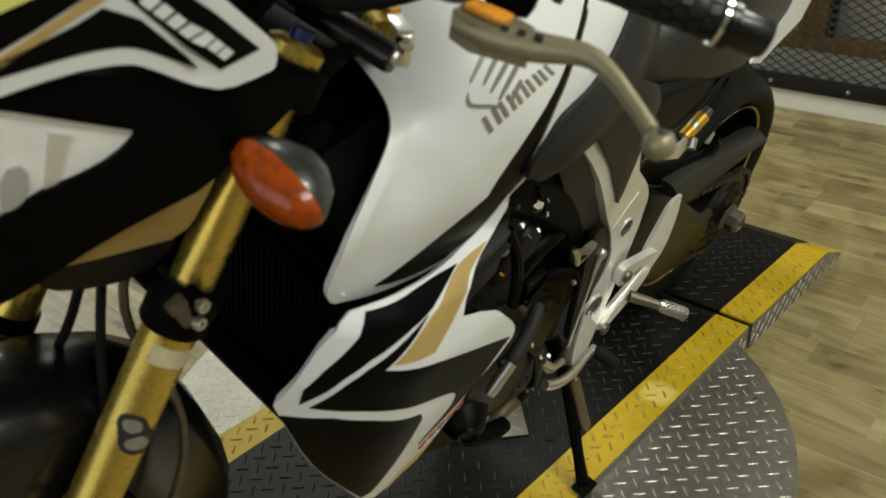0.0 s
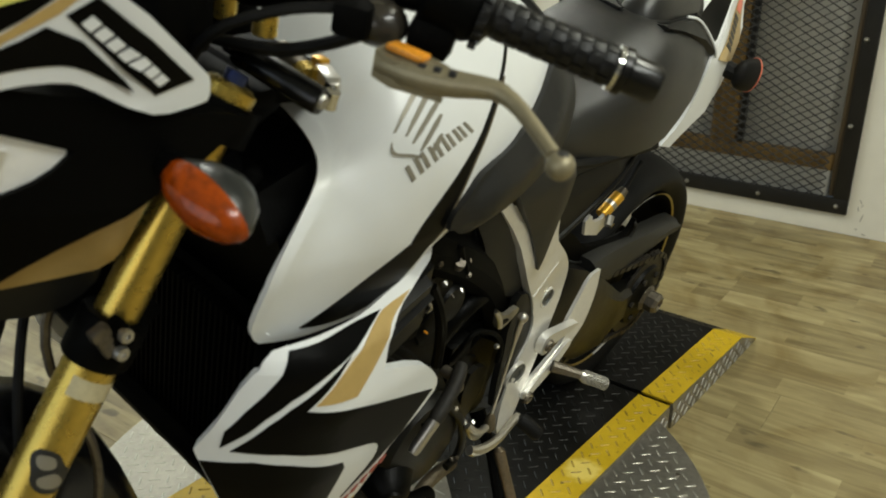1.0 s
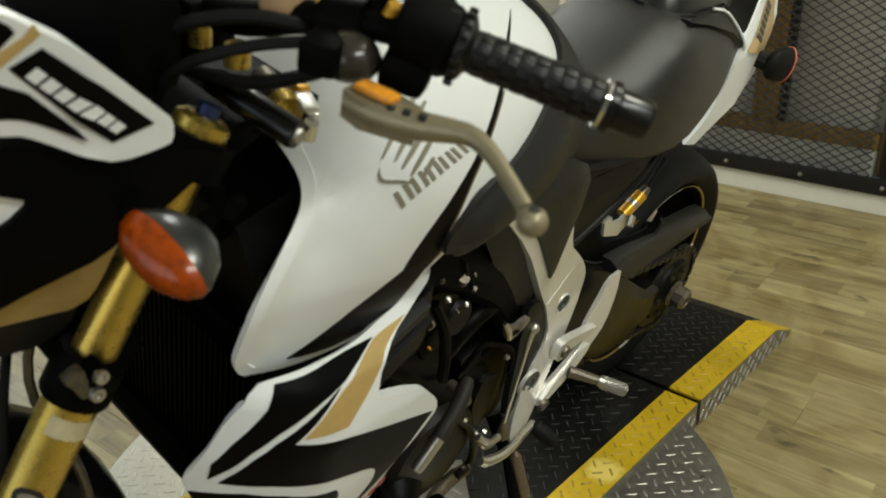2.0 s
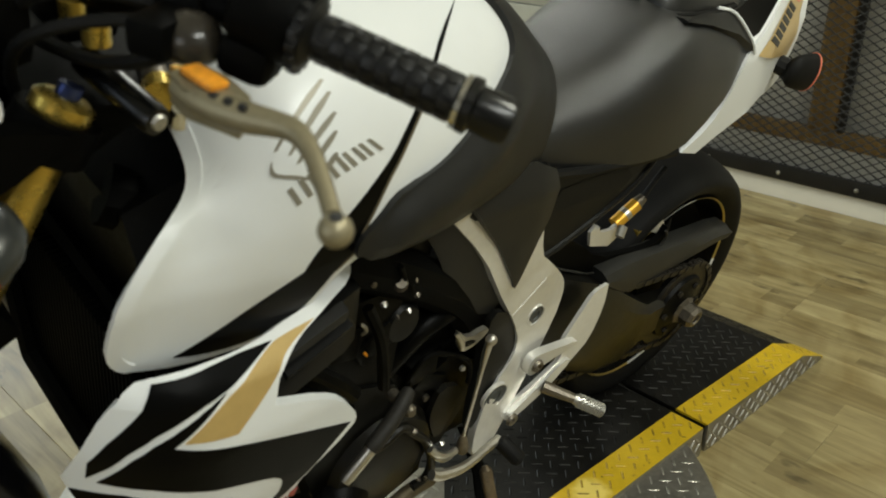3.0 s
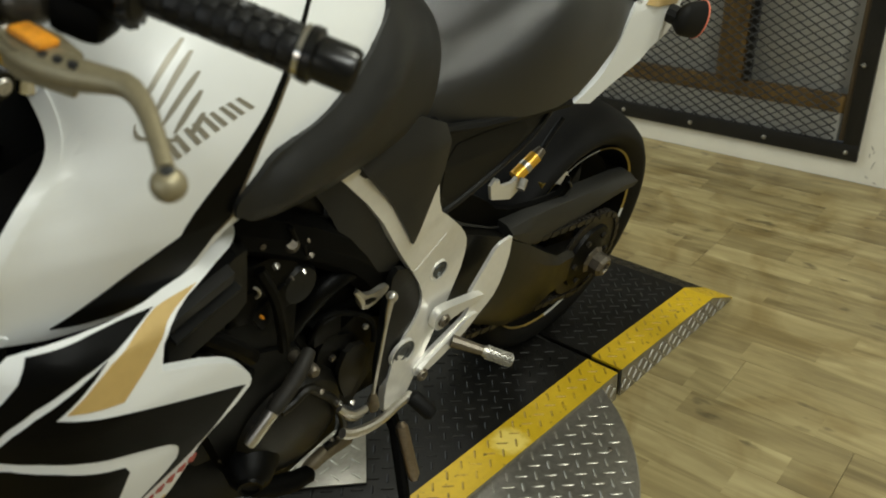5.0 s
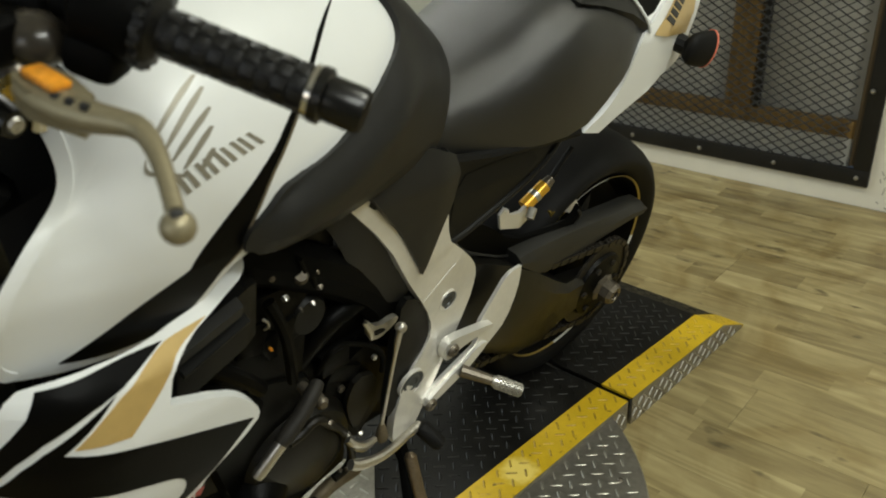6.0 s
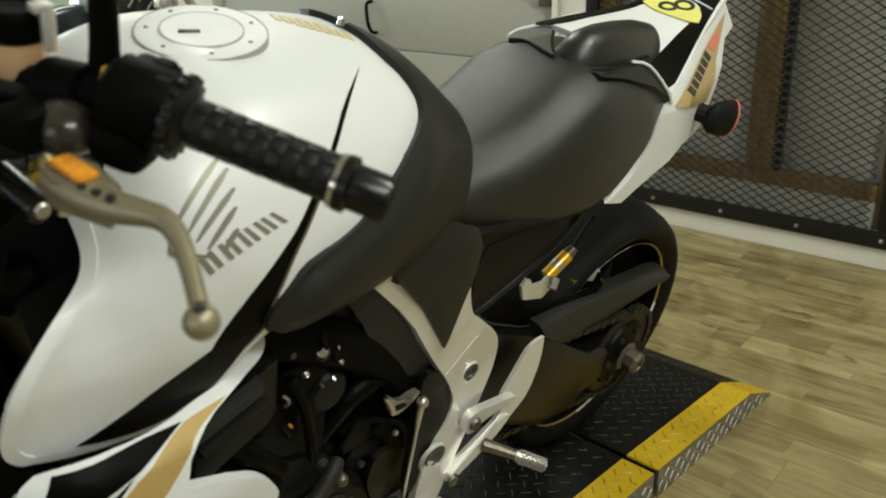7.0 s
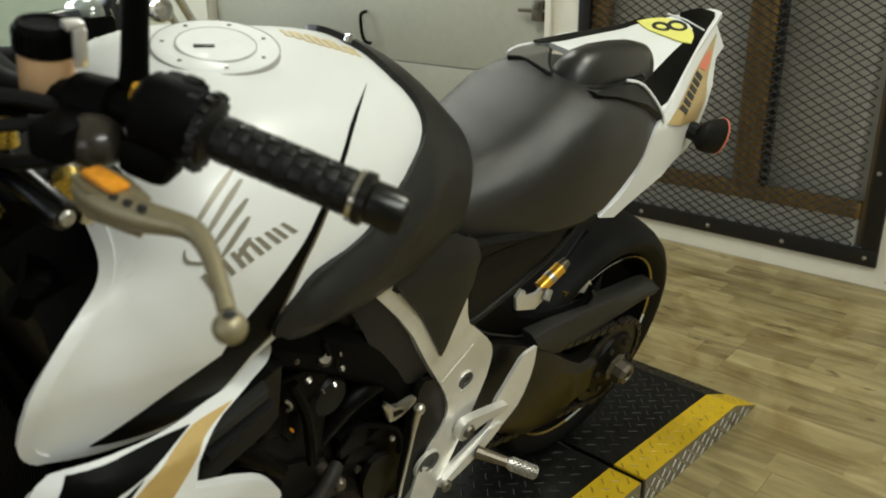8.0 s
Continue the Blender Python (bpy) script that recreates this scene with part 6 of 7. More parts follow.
bp("silencer", tube(bmesh.new(), [(0.72, -0.08, 0.24), (0.60, -0.16, 0.24), (0.40, -0.20, 0.30), (0.22, -0.21, 0.36)], [0.035, 0.05, 0.055, 0.045], 16, 1), DARK)

# ---- front end ----
def fork_pt(z, y=0.106):
    return Vector((1.340 + 0.55 * (0.79 - z), y, z))


for s in (1, -1):
    y = 0.106 * s
    fk = bp("fork_leg", tube(bmesh.new(), [fork_pt(1.0, y), fork_pt(0.80, y)], 0.0205, 24), GOLDM, "gold anodised upside-down fork leg")
    bp("fork_tube", tube(bmesh.new(), [fork_pt(0.80, y), fork_pt(0.56, y), fork_pt(0.555, y), fork_pt(0.53, y), fork_pt(0.525, y), fork_pt(0.50, y)], [0.0250, 0.0250, 0.0285, 0.0285, 0.0255, 0.0255], 24), GOLDM, "", fk)
    bp("fork_ring", tube(bmesh.new(), [fork_pt(0.602, y), fork_pt(0.590, y)], 0.0270, 24), GOLDM, "", fk)
    bp("fork_slider", tube(bmesh.new(), [fork_pt(0.50, y), fork_pt(0.30, y)], 0.0215, 20), STEEL, "", fk)
    bp("axle_clamp", tube(bmesh.new(), [fork_pt(0.34, y), fork_pt(0.26, y)], [0.026, 0.032], 16), MATT, "", fk)
    tc = fork_pt(1.016, y)
    ax = (fork_pt(1.2, y) - fork_pt(1.0, y)).normalized()
    bp("fork_cap", tube(bmesh.new(), [tc, tc + ax * 0.012, tc + ax * 0.016], [0.0245, 0.0245, 0.018], 24), GOLDM, "", fk)
    bp("fork_adjuster", tube(bmesh.new(), [tc + ax * 0.015, tc + ax * 0.026], 0.010, 12), BLUE, "", fk)
    if s == -1:
        for z in (0.668, 0.648):
            bp("fork_ring", tube(bmesh.new(), [fork_pt(z + 0.009, y), fork_pt(z - 0.007, y)], 0.0285, 24), MATT, "black ring", fk)
    # plain shapes for the maker's mark on the leg
    if s == 1:
        ax0 = (fork_pt(0.5) - fork_pt(0.9)).normalized()
        e1 = (Vector((0.25, 1, 0)) - ax0 * Vector((0.25, 1, 0)).dot(ax0)).normalized()
        e2 = ax0.cross(e1)

        def fork_at(a, z):
            return fork_pt(z) + 0.0251 * (math.cos(a) * e1 + math.sin(a) * e2)

        FK = ((0.2, 0.02), (0, 1, 0))
        bp("fork_sticker", panel(bmesh.new(), [(-0.75, 0.7755), (0.0, 0.7765), (0.9, 0.7775), (0.9, 0.7605), (0.0, 0.7595), (-0.75, 0.7585)], fork_at, 0.0006, 0.0006, *FK, 0), mat("clear_label", (0.50, 0.44, 0.27), 0.4, var=0.15, scale=60), "", fk)
        ring_ = [(-0.83, 0.6853), (-0.68, 0.6956), (-0.23, 0.7023), (0.02, 0.7108), (0.42, 0.7134), (0.90, 0.7108), (1.02, 0.7023), (0.74, 0.6921), (0.62, 0.6819), (0.22, 0.6751), (-0.43, 0.6743), (-0.78, 0.6777)]
        mark = bp("fork_mark", panel(bmesh.new(), ring_, fork_at, 0.0008, 0.0008, *FK, 1), INK, "grey mark with a dark outline", fk)
        for ln in ([(-0.60, 0.6819), (-0.18, 0.6794), (0.34, 0.6811), (0.46, 0.6879), (0.17, 0.6921), (-0.08, 0.6947), (-0.46, 0.6887)], [(0.00, 0.6989), (0.40, 0.6956), (0.70, 0.6989), (0.80, 0.7066), (0.37, 0.7091), (0.10, 0.7066)]):
            bp("mark_bar", panel(bmesh.new(), ln, fork_at, 0.0008, 0.0014, *FK, 1), LOGO, "", mark)
tri_low = bp("lower_triple_clamp", box(bmesh.new(), (0, 0, 0), (0.07, 0.20, 0.04), Matrix.Translation(fork_pt(0.81, 0) + Vector((-0.025, 0, -0.01))) @ Matrix.Rotation(radians(29), 4, "Y"), 0.008), MATT, "black lower fork clamp")
for s in (1, -1):
    bp("clamp_collar", tube(bmesh.new(), [fork_pt(0.828, 0.106 * s), fork_pt(0.825, 0.106 * s), fork_pt(0.790, 0.106 * s), fork_pt(0.787, 0.106 * s)], [0.0295, 0.0315, 0.0315, 0.0295], 24), MATT, "", tri_low)
    bp("pinch_boss", box(bmesh.new(), (0, 0, 0), (0.026, 0.022, 0.036), Matrix.Translation((1.332, s * 0.131, 0.822)) @ Matrix.Rotation(radians(29), 4, "Y"), 0.005), MATT, "", tri_low)
for p in ((1.3336, 0.1425, 0.8336), (1.3390, 0.1445, 0.8180)):
    bp("clamp_bolt", lathe(bmesh.new(), [(0.0, 0.001), (0.0028, 0.001), (0.003, 0.004), (0.0062, 0.004), (0.0068, 0.0), (0.0068, -0.006)], Matrix.Translation(p) @ Vector((-0.05, 1, 0.10)).to_track_quat("Z", "Y").to_matrix().to_4x4(), 14), PEGALLOY, "", tri_low)
lug_m = Matrix.Translation((1.350, 0.137, 0.832)) @ Matrix.Rotation(radians(22), 4, "Y")
bp("clamp_lug", box(box(bmesh.new(), (0, 0, 0), (0.014, 0.010, 0.036), lug_m, 0.003), (0.0, 0.0, 0.011), (0.018, 0.012, 0.013), lug_m, 0.004), STEEL, "", tri_low)
upc = bmesh.new()
for s in (1, -1):
    tube(upc, [fork_pt(1.017, 0.106 * s), fork_pt(0.987, 0.106 * s)], 0.034, 20)
box(upc, (0, 0, 0), (0.09, 0.22, 0.03), Matrix.Translation(fork_pt(1.0, 0) + Vector((-0.03, 0, -0.01))) @ Matrix.Rotation(radians(29), 4, "Y"), 0.008)
bp("upper_triple_clamp", upc, MATT, "black upper fork clamp")
bp("steering_stem", tube(bmesh.new(), [fork_pt(1.01, 0) + Vector((-0.05, 0, -0.02)), fork_pt(0.80, 0) + Vector((-0.05, 0, -0.02))], 0.028, 16), MATT)
damper = bp("steering_damper", tube(bmesh.new(), [(1.185, 0.076, 1.044), (1.180, 0.084, 1.043), (1.1665, 0.168, 1.032), (1.1655, 0.172, 1.0315)], [0.010, 0.0130, 0.0130, 0.0115], 20), BARGLOSS, "black steering damper with gold collar")
bp("damper_tip", tube(bmesh.new(), [(1.190, 0.070, 1.048), (1.183, 0.084, 1.046)], [0.006, 0.0075], 12), CHROME, "", damper)
bp("damper_ball", tube(bmesh.new(), [(1.1655, 0.172, 1.0315), (1.165, 0.175, 1.031)], [0.0075, 0.006], 12), PEGALLOY, "", damper)
bp("damper_rod", tube(bmesh.new(), [(1.128, 0.075, 1.034), (1.138, 0.118, 1.030)], 0.0125, 14), STEEL, "", damper)
bp("damper_collar", tube(bmesh.new(), [(1.138, 0.116, 1.030), (1.143, 0.130, 1.028)], 0.0150, 14), GOLDM, "", damper)
bp("damper_clamp", box(bmesh.new(), (0, 0, 0), (0.016, 0.034, 0.026), Matrix.Translation((1.130, 0.140, 1.030)) @ Matrix.Rotation(radians(-25), 4, "Z"), 0.004), SILVER, "", damper)
for p in ((1.137, 0.150, 1.031), (1.143, 0.159, 1.026)):
    bp("damper_bolt", tube(bmesh.new(), [Vector(p) - Vector((0, 0, 0.008)), Vector(p) + Vector((0, 0.004, 0.008))], [0.008, 0.0065], 12), CHROME, "", damper)
bp("damper_clip", box(bmesh.new(), (1.121, 0.120, 1.042), (0.012, 0.014, 0.008), Matrix.Identity(4), 0.002), AMBERM, "", damper)
bp("clamp_plate", loft(bmesh.new(), [[(x, y, z) for x, y in ((1.235, -0.10), (1.245, 0.05), (1.195, 0.105), (1.135, 0.125), (1.085, 0.105), (1.085, -0.06), (1.13, -0.12))] for z in (1.006, 1.020)]), MATT, "black plate over the steering head")
bp("damper_mount", box(bmesh.new(), (1.165, 0.09, 1.012), (0.10, 0.05, 0.018), Matrix.Identity(4), 0.005), MATT)
# fender
secs = []
for x, z in ((1.240, 0.36), (1.240, 0.42), (1.250, 0.48), (1.272, 0.55), (1.303, 0.62), (1.345, 0.662), (1.405, 0.698), (1.48, 0.720), (1.56, 0.724), (1.64, 0.708), (1.71, 0.67), (1.76, 0.62)):
    d = Vector((1.56 - x, 0, 0.38 - z)).normalized()
    secs.append([Vector((x, y, z)) + d * k for y, k in ((-0.074, 0.12), (-0.072, 0.03), (-0.045, 0.006), (0.0, 0.0), (0.045, 0.006), (0.072, 0.03), (0.074, 0.12), (0.068, 0.12), (0.062, 0.04), (0.0, 0.008), (-0.062, 0.04), (-0.068, 0.12))])
bp("front_fender", loft(bmesh.new(), secs), mat("gloss_black_fender", (0.004, 0.0042, 0.0046), 0.24, spec=0.45, var=0.2, scale=20), "gloss black front mudguard", smooth=50)
bp("brake_hose", tube(bmesh.new(), [(1.33, 0.03, 0.84), (1.36, 0.04, 0.75), (1.33, 0.085, 0.66), (1.335, 0.10, 0.58), (1.36, 0.10, 0.50), (1.43, 0.10, 0.42)], 0.005, 8, 2), STEEL, "grey brake hose")
bp("brake_hose", tube(bmesh.new(), [(1.345, -0.01, 0.84), (1.39, 0.0, 0.72), (1.41, -0.06, 0.62), (1.45, -0.10, 0.45)], 0.005, 8, 2), RUBBER)
bp("brake_hose", tube(bmesh.new(), [(1.34, 0.0, 0.83), (1.375, 0.03, 0.74), (1.40, 0.07, 0.66)], 0.005, 8, 2), RUBBER)
for s in (1, -1):
    bp("brake_caliper", box(bmesh.new(), (0, 0, 0), (0.06, 0.05, 0.13), Matrix.Translation((FX - 0.13, s * 0.095, FW + 0.06)) @ Matrix.Rotation(radians(25), 4, "Y"), 0.012), GOLDM, "gold brake caliper")

# headlight cowl
def cowl_at(x, z):
    return (x, 0.143 - 0.35 * max(0, x - 1.33) - 0.35 * max(0, 0.96 - z), z)


CW = ((0.03, 0.03), (0, 1, 0))
cowl = pair("headlight_cowl", [
    (1.38, 1.06), (1.30, 1.035), (1.221, 1.02), (1.221, 1.008), (1.243, 0.998), (1.27, 0.981), (1.307, 0.966), (1.338, 0.946), (1.385, 0.912), (1.426, 0.873), (1.46, 0.842), (1.50, 0.825), (1.52, 0.86), (1.50, 0.925),
    (1.478, 0.936), (1.458, 0.952), (1.436, 0.972), (1.411, 0.98), (1.386, 0.992), (1.366, 1.013, 1), (1.415, 1.031), (1.444, 1.042), (1.48, 1.052), (1.49, 1.075)], cowl_at, MATT, "matt black headlight cowl", None, 0.02)
visor = pair("fly_screen", [
    (1.40, 1.165), (1.37, 1.154), (1.351, 1.142), (1.337, 1.133), (1.275, 1.071), (1.268, 1.063), (1.268, 1.046), (1.276, 1.043), (1.313, 1.040), (1.332, 1.050), (1.359, 1.067), (1.372, 1.072), (1.405, 1.069), (1.46, 1.052), (1.49, 1.07), (1.45, 1.12)], cowl_at, WHITE, "white and black fly screen", None, 0.012, 0.010)
bp("screen_graphic", panel(bmesh.new(), [(1.404, 1.096), (1.374, 1.115), (1.323, 1.058), (1.355, 1.078), (1.37, 1.084), (1.388, 1.083), (1.405, 1.080), (1.45, 1.068), (1.455, 1.075)], cowl_at, 0.001, 0.0112, *CW), BLACK, "black graphic", visor)
bp("screen_graphic", panel(bmesh.new(), [(1.37, 1.118), (1.351, 1.131), (1.284, 1.065), (1.317, 1.058)], cowl_at, 0.001, 0.0112, *CW, 0), BLACK, "", visor)
bp("gold_edge", panel(bmesh.new(), [(1.46, 1.070), (1.403, 1.107), (1.361, 1.138), (1.354, 1.147), (1.351, 1.140), (1.374, 1.119), (1.403, 1.101), (1.46, 1.062)], cowl_at, 0.001, 0.0112, *CW, 0), GOLDP, "", visor)
bp("screen_graphic", panel(bmesh.new(), [(1.47, 1.069), (1.403, 1.108), (1.363, 1.139), (1.368, 1.148), (1.39, 1.156), (1.47, 1.11)], cowl_at, 0.001, 0.0112, *CW), BLACK, "", visor)
bp("lime_plate", panel(bmesh.new(), [(1.47, 1.095), (1.42, 1.118), (1.402, 1.125), (1.386, 1.131), (1.375, 1.141), (1.39, 1.152), (1.46, 1.12)], cowl_at, 0.001, 0.0118, *CW), LIME, "", visor)
for i in range(7):
    f0, f1 = i / 7 + 0.015, (i + 1) / 7 - 0.02
    A, B, C, D = (1.3625, 1.1135), (1.3135, 1.0640), (1.3040, 1.0685), (1.3545, 1.1205)
    m2 = lambda p, q, t: (p[0] + (q[0] - p[0]) * t, p[1] + (q[1] - p[1]) * t)
    bp("letter_bar", panel(bmesh.new(), [m2(A, B, f0), m2(A, B, f1), m2(m2(D, C, f1), m2(A, B, f1), 0.15), m2(m2(D, C, f0), m2(A, B, f0), 0.15)], cowl_at, 0.001, 0.0125, *CW, 0), WHITE, "", visor)
lens = bp("headlight_lens", panel(bmesh.new(), [(1.366, 1.013), (1.383, 1.019), (1.415, 1.031), (1.444, 1.042), (1.49, 1.054), (1.50, 0.92), (1.478, 0.936), (1.458, 0.952), (1.436, 0.972), (1.411, 0.98), (1.386, 0.992)], cowl_at, 0.004, -0.006, *CW), LENSW, "headlight lens, its bright reflection painted opaque white", cowl)
bp("lens_divider", panel(bmesh.new(), [(1.42, 1.019), (1.407, 1.014), (1.424, 0.968), (1.430, 0.968)], cowl_at, 0.002, -0.004, *CW, 0), SILVER, "", lens)
bp("lens_insert", panel(bmesh.new(), [(1.452, 0.993), (1.436, 0.996), (1.438, 0.968), (1.458, 0.955)], cowl_at, 0.002, -0.004, *CW), PALE, "", lens)
bp("cowl_gold", panel(bmesh.new(), [(1.300, 0.960), (1.348, 0.935), (1.392, 0.897), (1.44, 0.860), (1.382, 0.866), (1.322, 0.876), (1.312, 0.897)], cowl_at, 0.006, -0.012, *CW), GOLDP, "gold painted lower cowl", cowl)
bp("cowl_lip", panel(bmesh.new(), [(1.437, 0.850), (1.41, 0.862), (1.325, 0.873), (1.335, 0.845), (1.356, 0.817), (1.391, 0.812), (1.425, 0.823)], cowl_at, 0.10, -0.016, *CW), GREY, "charcoal lower lip", cowl)
bp("cowl_core", loft(bmesh.new(), [seat_ring(x, zb, zt, w) for x, zb, zt, w in ((1.26, 0.97, 1.05, 0.10), (1.33, 0.945, 1.06, 0.115), (1.40, 0.92, 1.06, 0.10), (1.47, 0.88, 1.06, 0.075))]), MATT)
bp("instrument_pod", box(bmesh.new(), (1.25, 0.0, 1.095), (0.06, 0.20, 0.09), Matrix.Identity(4), 0.02), MATT, "black instrument pod")
# front indicators
for sg in (1, -1):
    xax = Vector((-0.067, sg * 0.977, -0.20)).normalized()
    zax = Vector((0.95, sg * 0.065, -0.16))
    zax = (zax - xax * zax.dot(xax)).normalized()
    im = Matrix.Translation((1.319, sg * 0.223, 1.0065)) @ Matrix((xax, zax.cross(xax), zax)).transposed().to_4x4() @ Matrix.Diagonal((1.40, 0.70, 1.0, 1))
    ind = bp("front_indicator", lathe(bmesh.new(), [(0.0, -0.034), (0.010, -0.032), (0.021, -0.022), (0.029, -0.006), (0.0302, 0.0), (0.0, 0.002)], im, 32), SMOKE, "indicator with smoked back and amber lens", smooth=60)
    bp("indicator_lens", lathe(bmesh.new(), [(0.0303, -0.001), (0.0302, 0.003), (0.027, 0.012), (0.018, 0.020), (0.009, 0.0235), (0.0, 0.0245)], im, 32), REDLENS, "amber lens", ind, 60)
    bp("indicator_stalk", tube(bmesh.new(), [(1.296, sg * 0.12, 0.985), (1.300, sg * 0.190, 1.004)], [0.014, 0.011], 10), MATT, "", ind)

# ---- handlebar and controls ----
bar = bp("handlebar", tube(bmesh.new(), [(1.165, 0.0, 1.09), (1.162, 0.08, 1.095), (1.150, 0.18, 1.136), (1.118, 0.27, 1.143), (1.045, 0.382, 1.123)], [0.016, 0.016, 0.0125, 0.011, 0.011], 12, 2), MATT, "black tapered handlebar")
bp("handlebar_half", tube(bmesh.new(), [(1.165, 0.0, 1.09), (1.162, -0.08, 1.095), (1.150, -0.18, 1.13), (1.118, -0.27, 1.136), (1.045, -0.382, 1.122)], [0.016, 0.016, 0.0125, 0.011, 0.011], 12, 2), MATT, "", bar)
g0, g1 = Vector((1.1106, 0.2784, 1.142)), Vector((1.050, 0.373, 1.124))
gd = (g1 - g0).normalized()
grip = bp("grip", tube(bmesh.new(), [g0, g0 + gd * 0.004, g0 + gd * 0.008, g1], [0.024, 0.024, 0.0160, 0.0156], 20), GRIP, "black rubber grip with raised blocks")
gx = gd.orthogonal().normalized()
gy = gd.cross(gx)
for k in range(9):
    blocks = bmesh.new()
    for j in range(10):
        a = 2 * math.pi * (j + 0.5 * (k % 2)) / 10
        n = gx * math.cos(a) + gy * math.sin(a)
        c = g0 + gd * (0.016 + 0.0108 * k) + n * 0.0158
        m = Matrix((gd.cross(n), gd, n)).transposed().to_4x4()
        box(blocks, (0, 0, 0), (0.0090, 0.0098, 0.0012), Matrix.Translation(c) @ m, 0.0010)
    bp("grip_rib", blocks, GRIP, "", grip)
bp("grip_flange", tube(bmesh.new(), [g0 - gd * 0.004, g0 + gd * 0.003], 0.0265, 24), GRIP, "", grip)
teeth = bmesh.new()
for k in range(18):
    a = 2 * math.pi * k / 18
    n = gx * math.cos(a) + gy * math.sin(a)
    box(teeth, (0, 0, 0), (0.0050, 0.0068, 0.0050), Matrix.Translation(g0 - gd * 0.0005 + n * 0.0270) @ Matrix((gd.cross(n), gd, n)).transposed().to_4x4(), 0.0012)
bp("flange_teeth", teeth, GRIP, "", grip)
be = bp("bar_end", tube(bmesh.new(), [g1, g1 + gd * 0.003, g1 + gd * 0.006, g1 + gd * 0.008, g1 + gd * 0.030, g1 + gd * 0.034], [0.0195, 0.0195, 0.0195, 0.0158, 0.0158, 0.0140], 24), BARGLOSS, "glossy black bar end weight")
bp("bar_end_ring", tube(bmesh.new(), [g1 - gd * 0.0045, g1 - gd * 0.0010], 0.0188, 32), CHROME, "", be)
gr = Vector((g0.x, -g0.y, g0.z))
bp("grip", tube(bmesh.new(), [gr, Vector((g1.x, -g1.y, g1.z))], 0.0175, 16), RUBBER)
sw = bmesh.new()
swm = Matrix.Translation(g0 - gd * 0.028) @ gd.to_track_quat("Y", "Z").to_matrix().to_4x4()
swc = g0 - gd * 0.027
tube(sw, [swc - gd * 0.022, swc - gd * 0.017, swc + gd * 0.017, swc + gd * 0.023], [0.022, 0.027, 0.027, 0.024], 24)
box(sw, (0.004, -0.004, -0.030), (0.040, 0.038, 0.030), swm, 0.010)
box(sw, (-0.015, 0.0, 0.015), (0.024, 0.032, 0.017), swm, 0.007)
switch = bp("switch_housing", sw, MATT, "black switch housing with yellow buttons")
for c, s, mm in (((-0.016, 0.005, 0.022), (0.014, 0.014, 0.008), MATT), ((-0.030, -0.010, 0.010), (0.008, 0.015, 0.014), AMBERM), ((-0.031, 0.008, -0.016), (0.010, 0.013, 0.013), MATT), ((0.002, 0.016, 0.023), (0.016, 0.010, 0.007), RUBBER)):
    bp("button", box(bmesh.new(), c, s, swm, 0.003), mm, "", switch)
bp("horn_button", tube(bmesh.new(), [(1.132, 0.225, 1.148), (1.1315, 0.2285, 1.158)], [0.0075, 0.0065], 12), AMBERM, "yellow button", switch)
# clutch lever
perch = bmesh.new()
tube(perch, [(1.150, 0.176, 1.130), (1.137, 0.208, 1.134)], 0.021, 16)
box(perch, (0, 0, 0), (0.055, 0.03, 0.026), Matrix.Translation((1.172, 0.205, 1.122)) @ Matrix.Rotation(0.5, 4, "Z"), 0.006)
perch_ob = bp("lever_perch", perch, MATT, "black clutch lever perch")
knob = bmesh.new()
bmesh.ops.create_uvsphere(knob, u_segments=24, v_segments=16, radius=0.022, matrix=Matrix.Translation((1.161, 0.216, 1.118)) @ Matrix.Rotation(0.5, 4, "Z") @ Matrix.Diagonal((1.0, 1.12, 0.86, 1)))
bp("perch_dome", knob, mat("glossy_taupe_plastic", (0.030, 0.026, 0.020), 0.22, spec=0.5, var=0.25, scale=40), "glossy taupe rounded cover", perch_ob, 60)
lv = bmesh.new()
pts = [Vector(p) for p in ((1.184, 0.243, 1.100), (1.181, 0.254, 1.100), (1.177, 0.274, 1.100), (1.169, 0.302, 1.103), (1.161, 0.321, 1.107), (1.155, 0.336, 1.109), (1.156, 0.354, 1.106), (1.163, 0.378, 1.099), (1.172, 0.402, 1.092))]
tube(lv, pts, [0.0085, 0.0115, 0.0125, 0.0108, 0.0088, 0.0078, 0.0065, 0.0057, 0.0057], 12, 1)
clutch = bp("clutch_lever", lv, LEVER, "worn bronze-grey alloy clutch lever with ball end", smooth=60)
r = bmesh.new()
bmesh.ops.create_uvsphere(r, u_segments=20, v_segments=14, radius=0.0105, matrix=Matrix.Translation((1.176, 0.411, 1.089)))
bp("lever_ball", r, LEVER, "", clutch, 60)
bp("ball_socket", lathe(bmesh.new(), [(0.0, 0.0107), (0.0042, 0.0100), (0.0045, 0.0085), (0.0, 0.0085)], Matrix.Translation((1.176, 0.411, 1.089)) @ Vector((0.10, 0.02, 1.0)).to_track_quat("Z", "Y").to_matrix().to_4x4(), 14), INK, "", clutch)
root = bmesh.new()
loft(root, [[(x, y, z + dz) for x, y, z in ((1.190, 0.243, 1.103), (1.170, 0.243, 1.106), (1.160, 0.262, 1.104), (1.160, 0.292, 1.103), (1.172, 0.300, 1.101), (1.190, 0.262, 1.101))] for dz in (-0.014, 0.008)])
bp("lever_root", root, LEVER, "", clutch, 40)
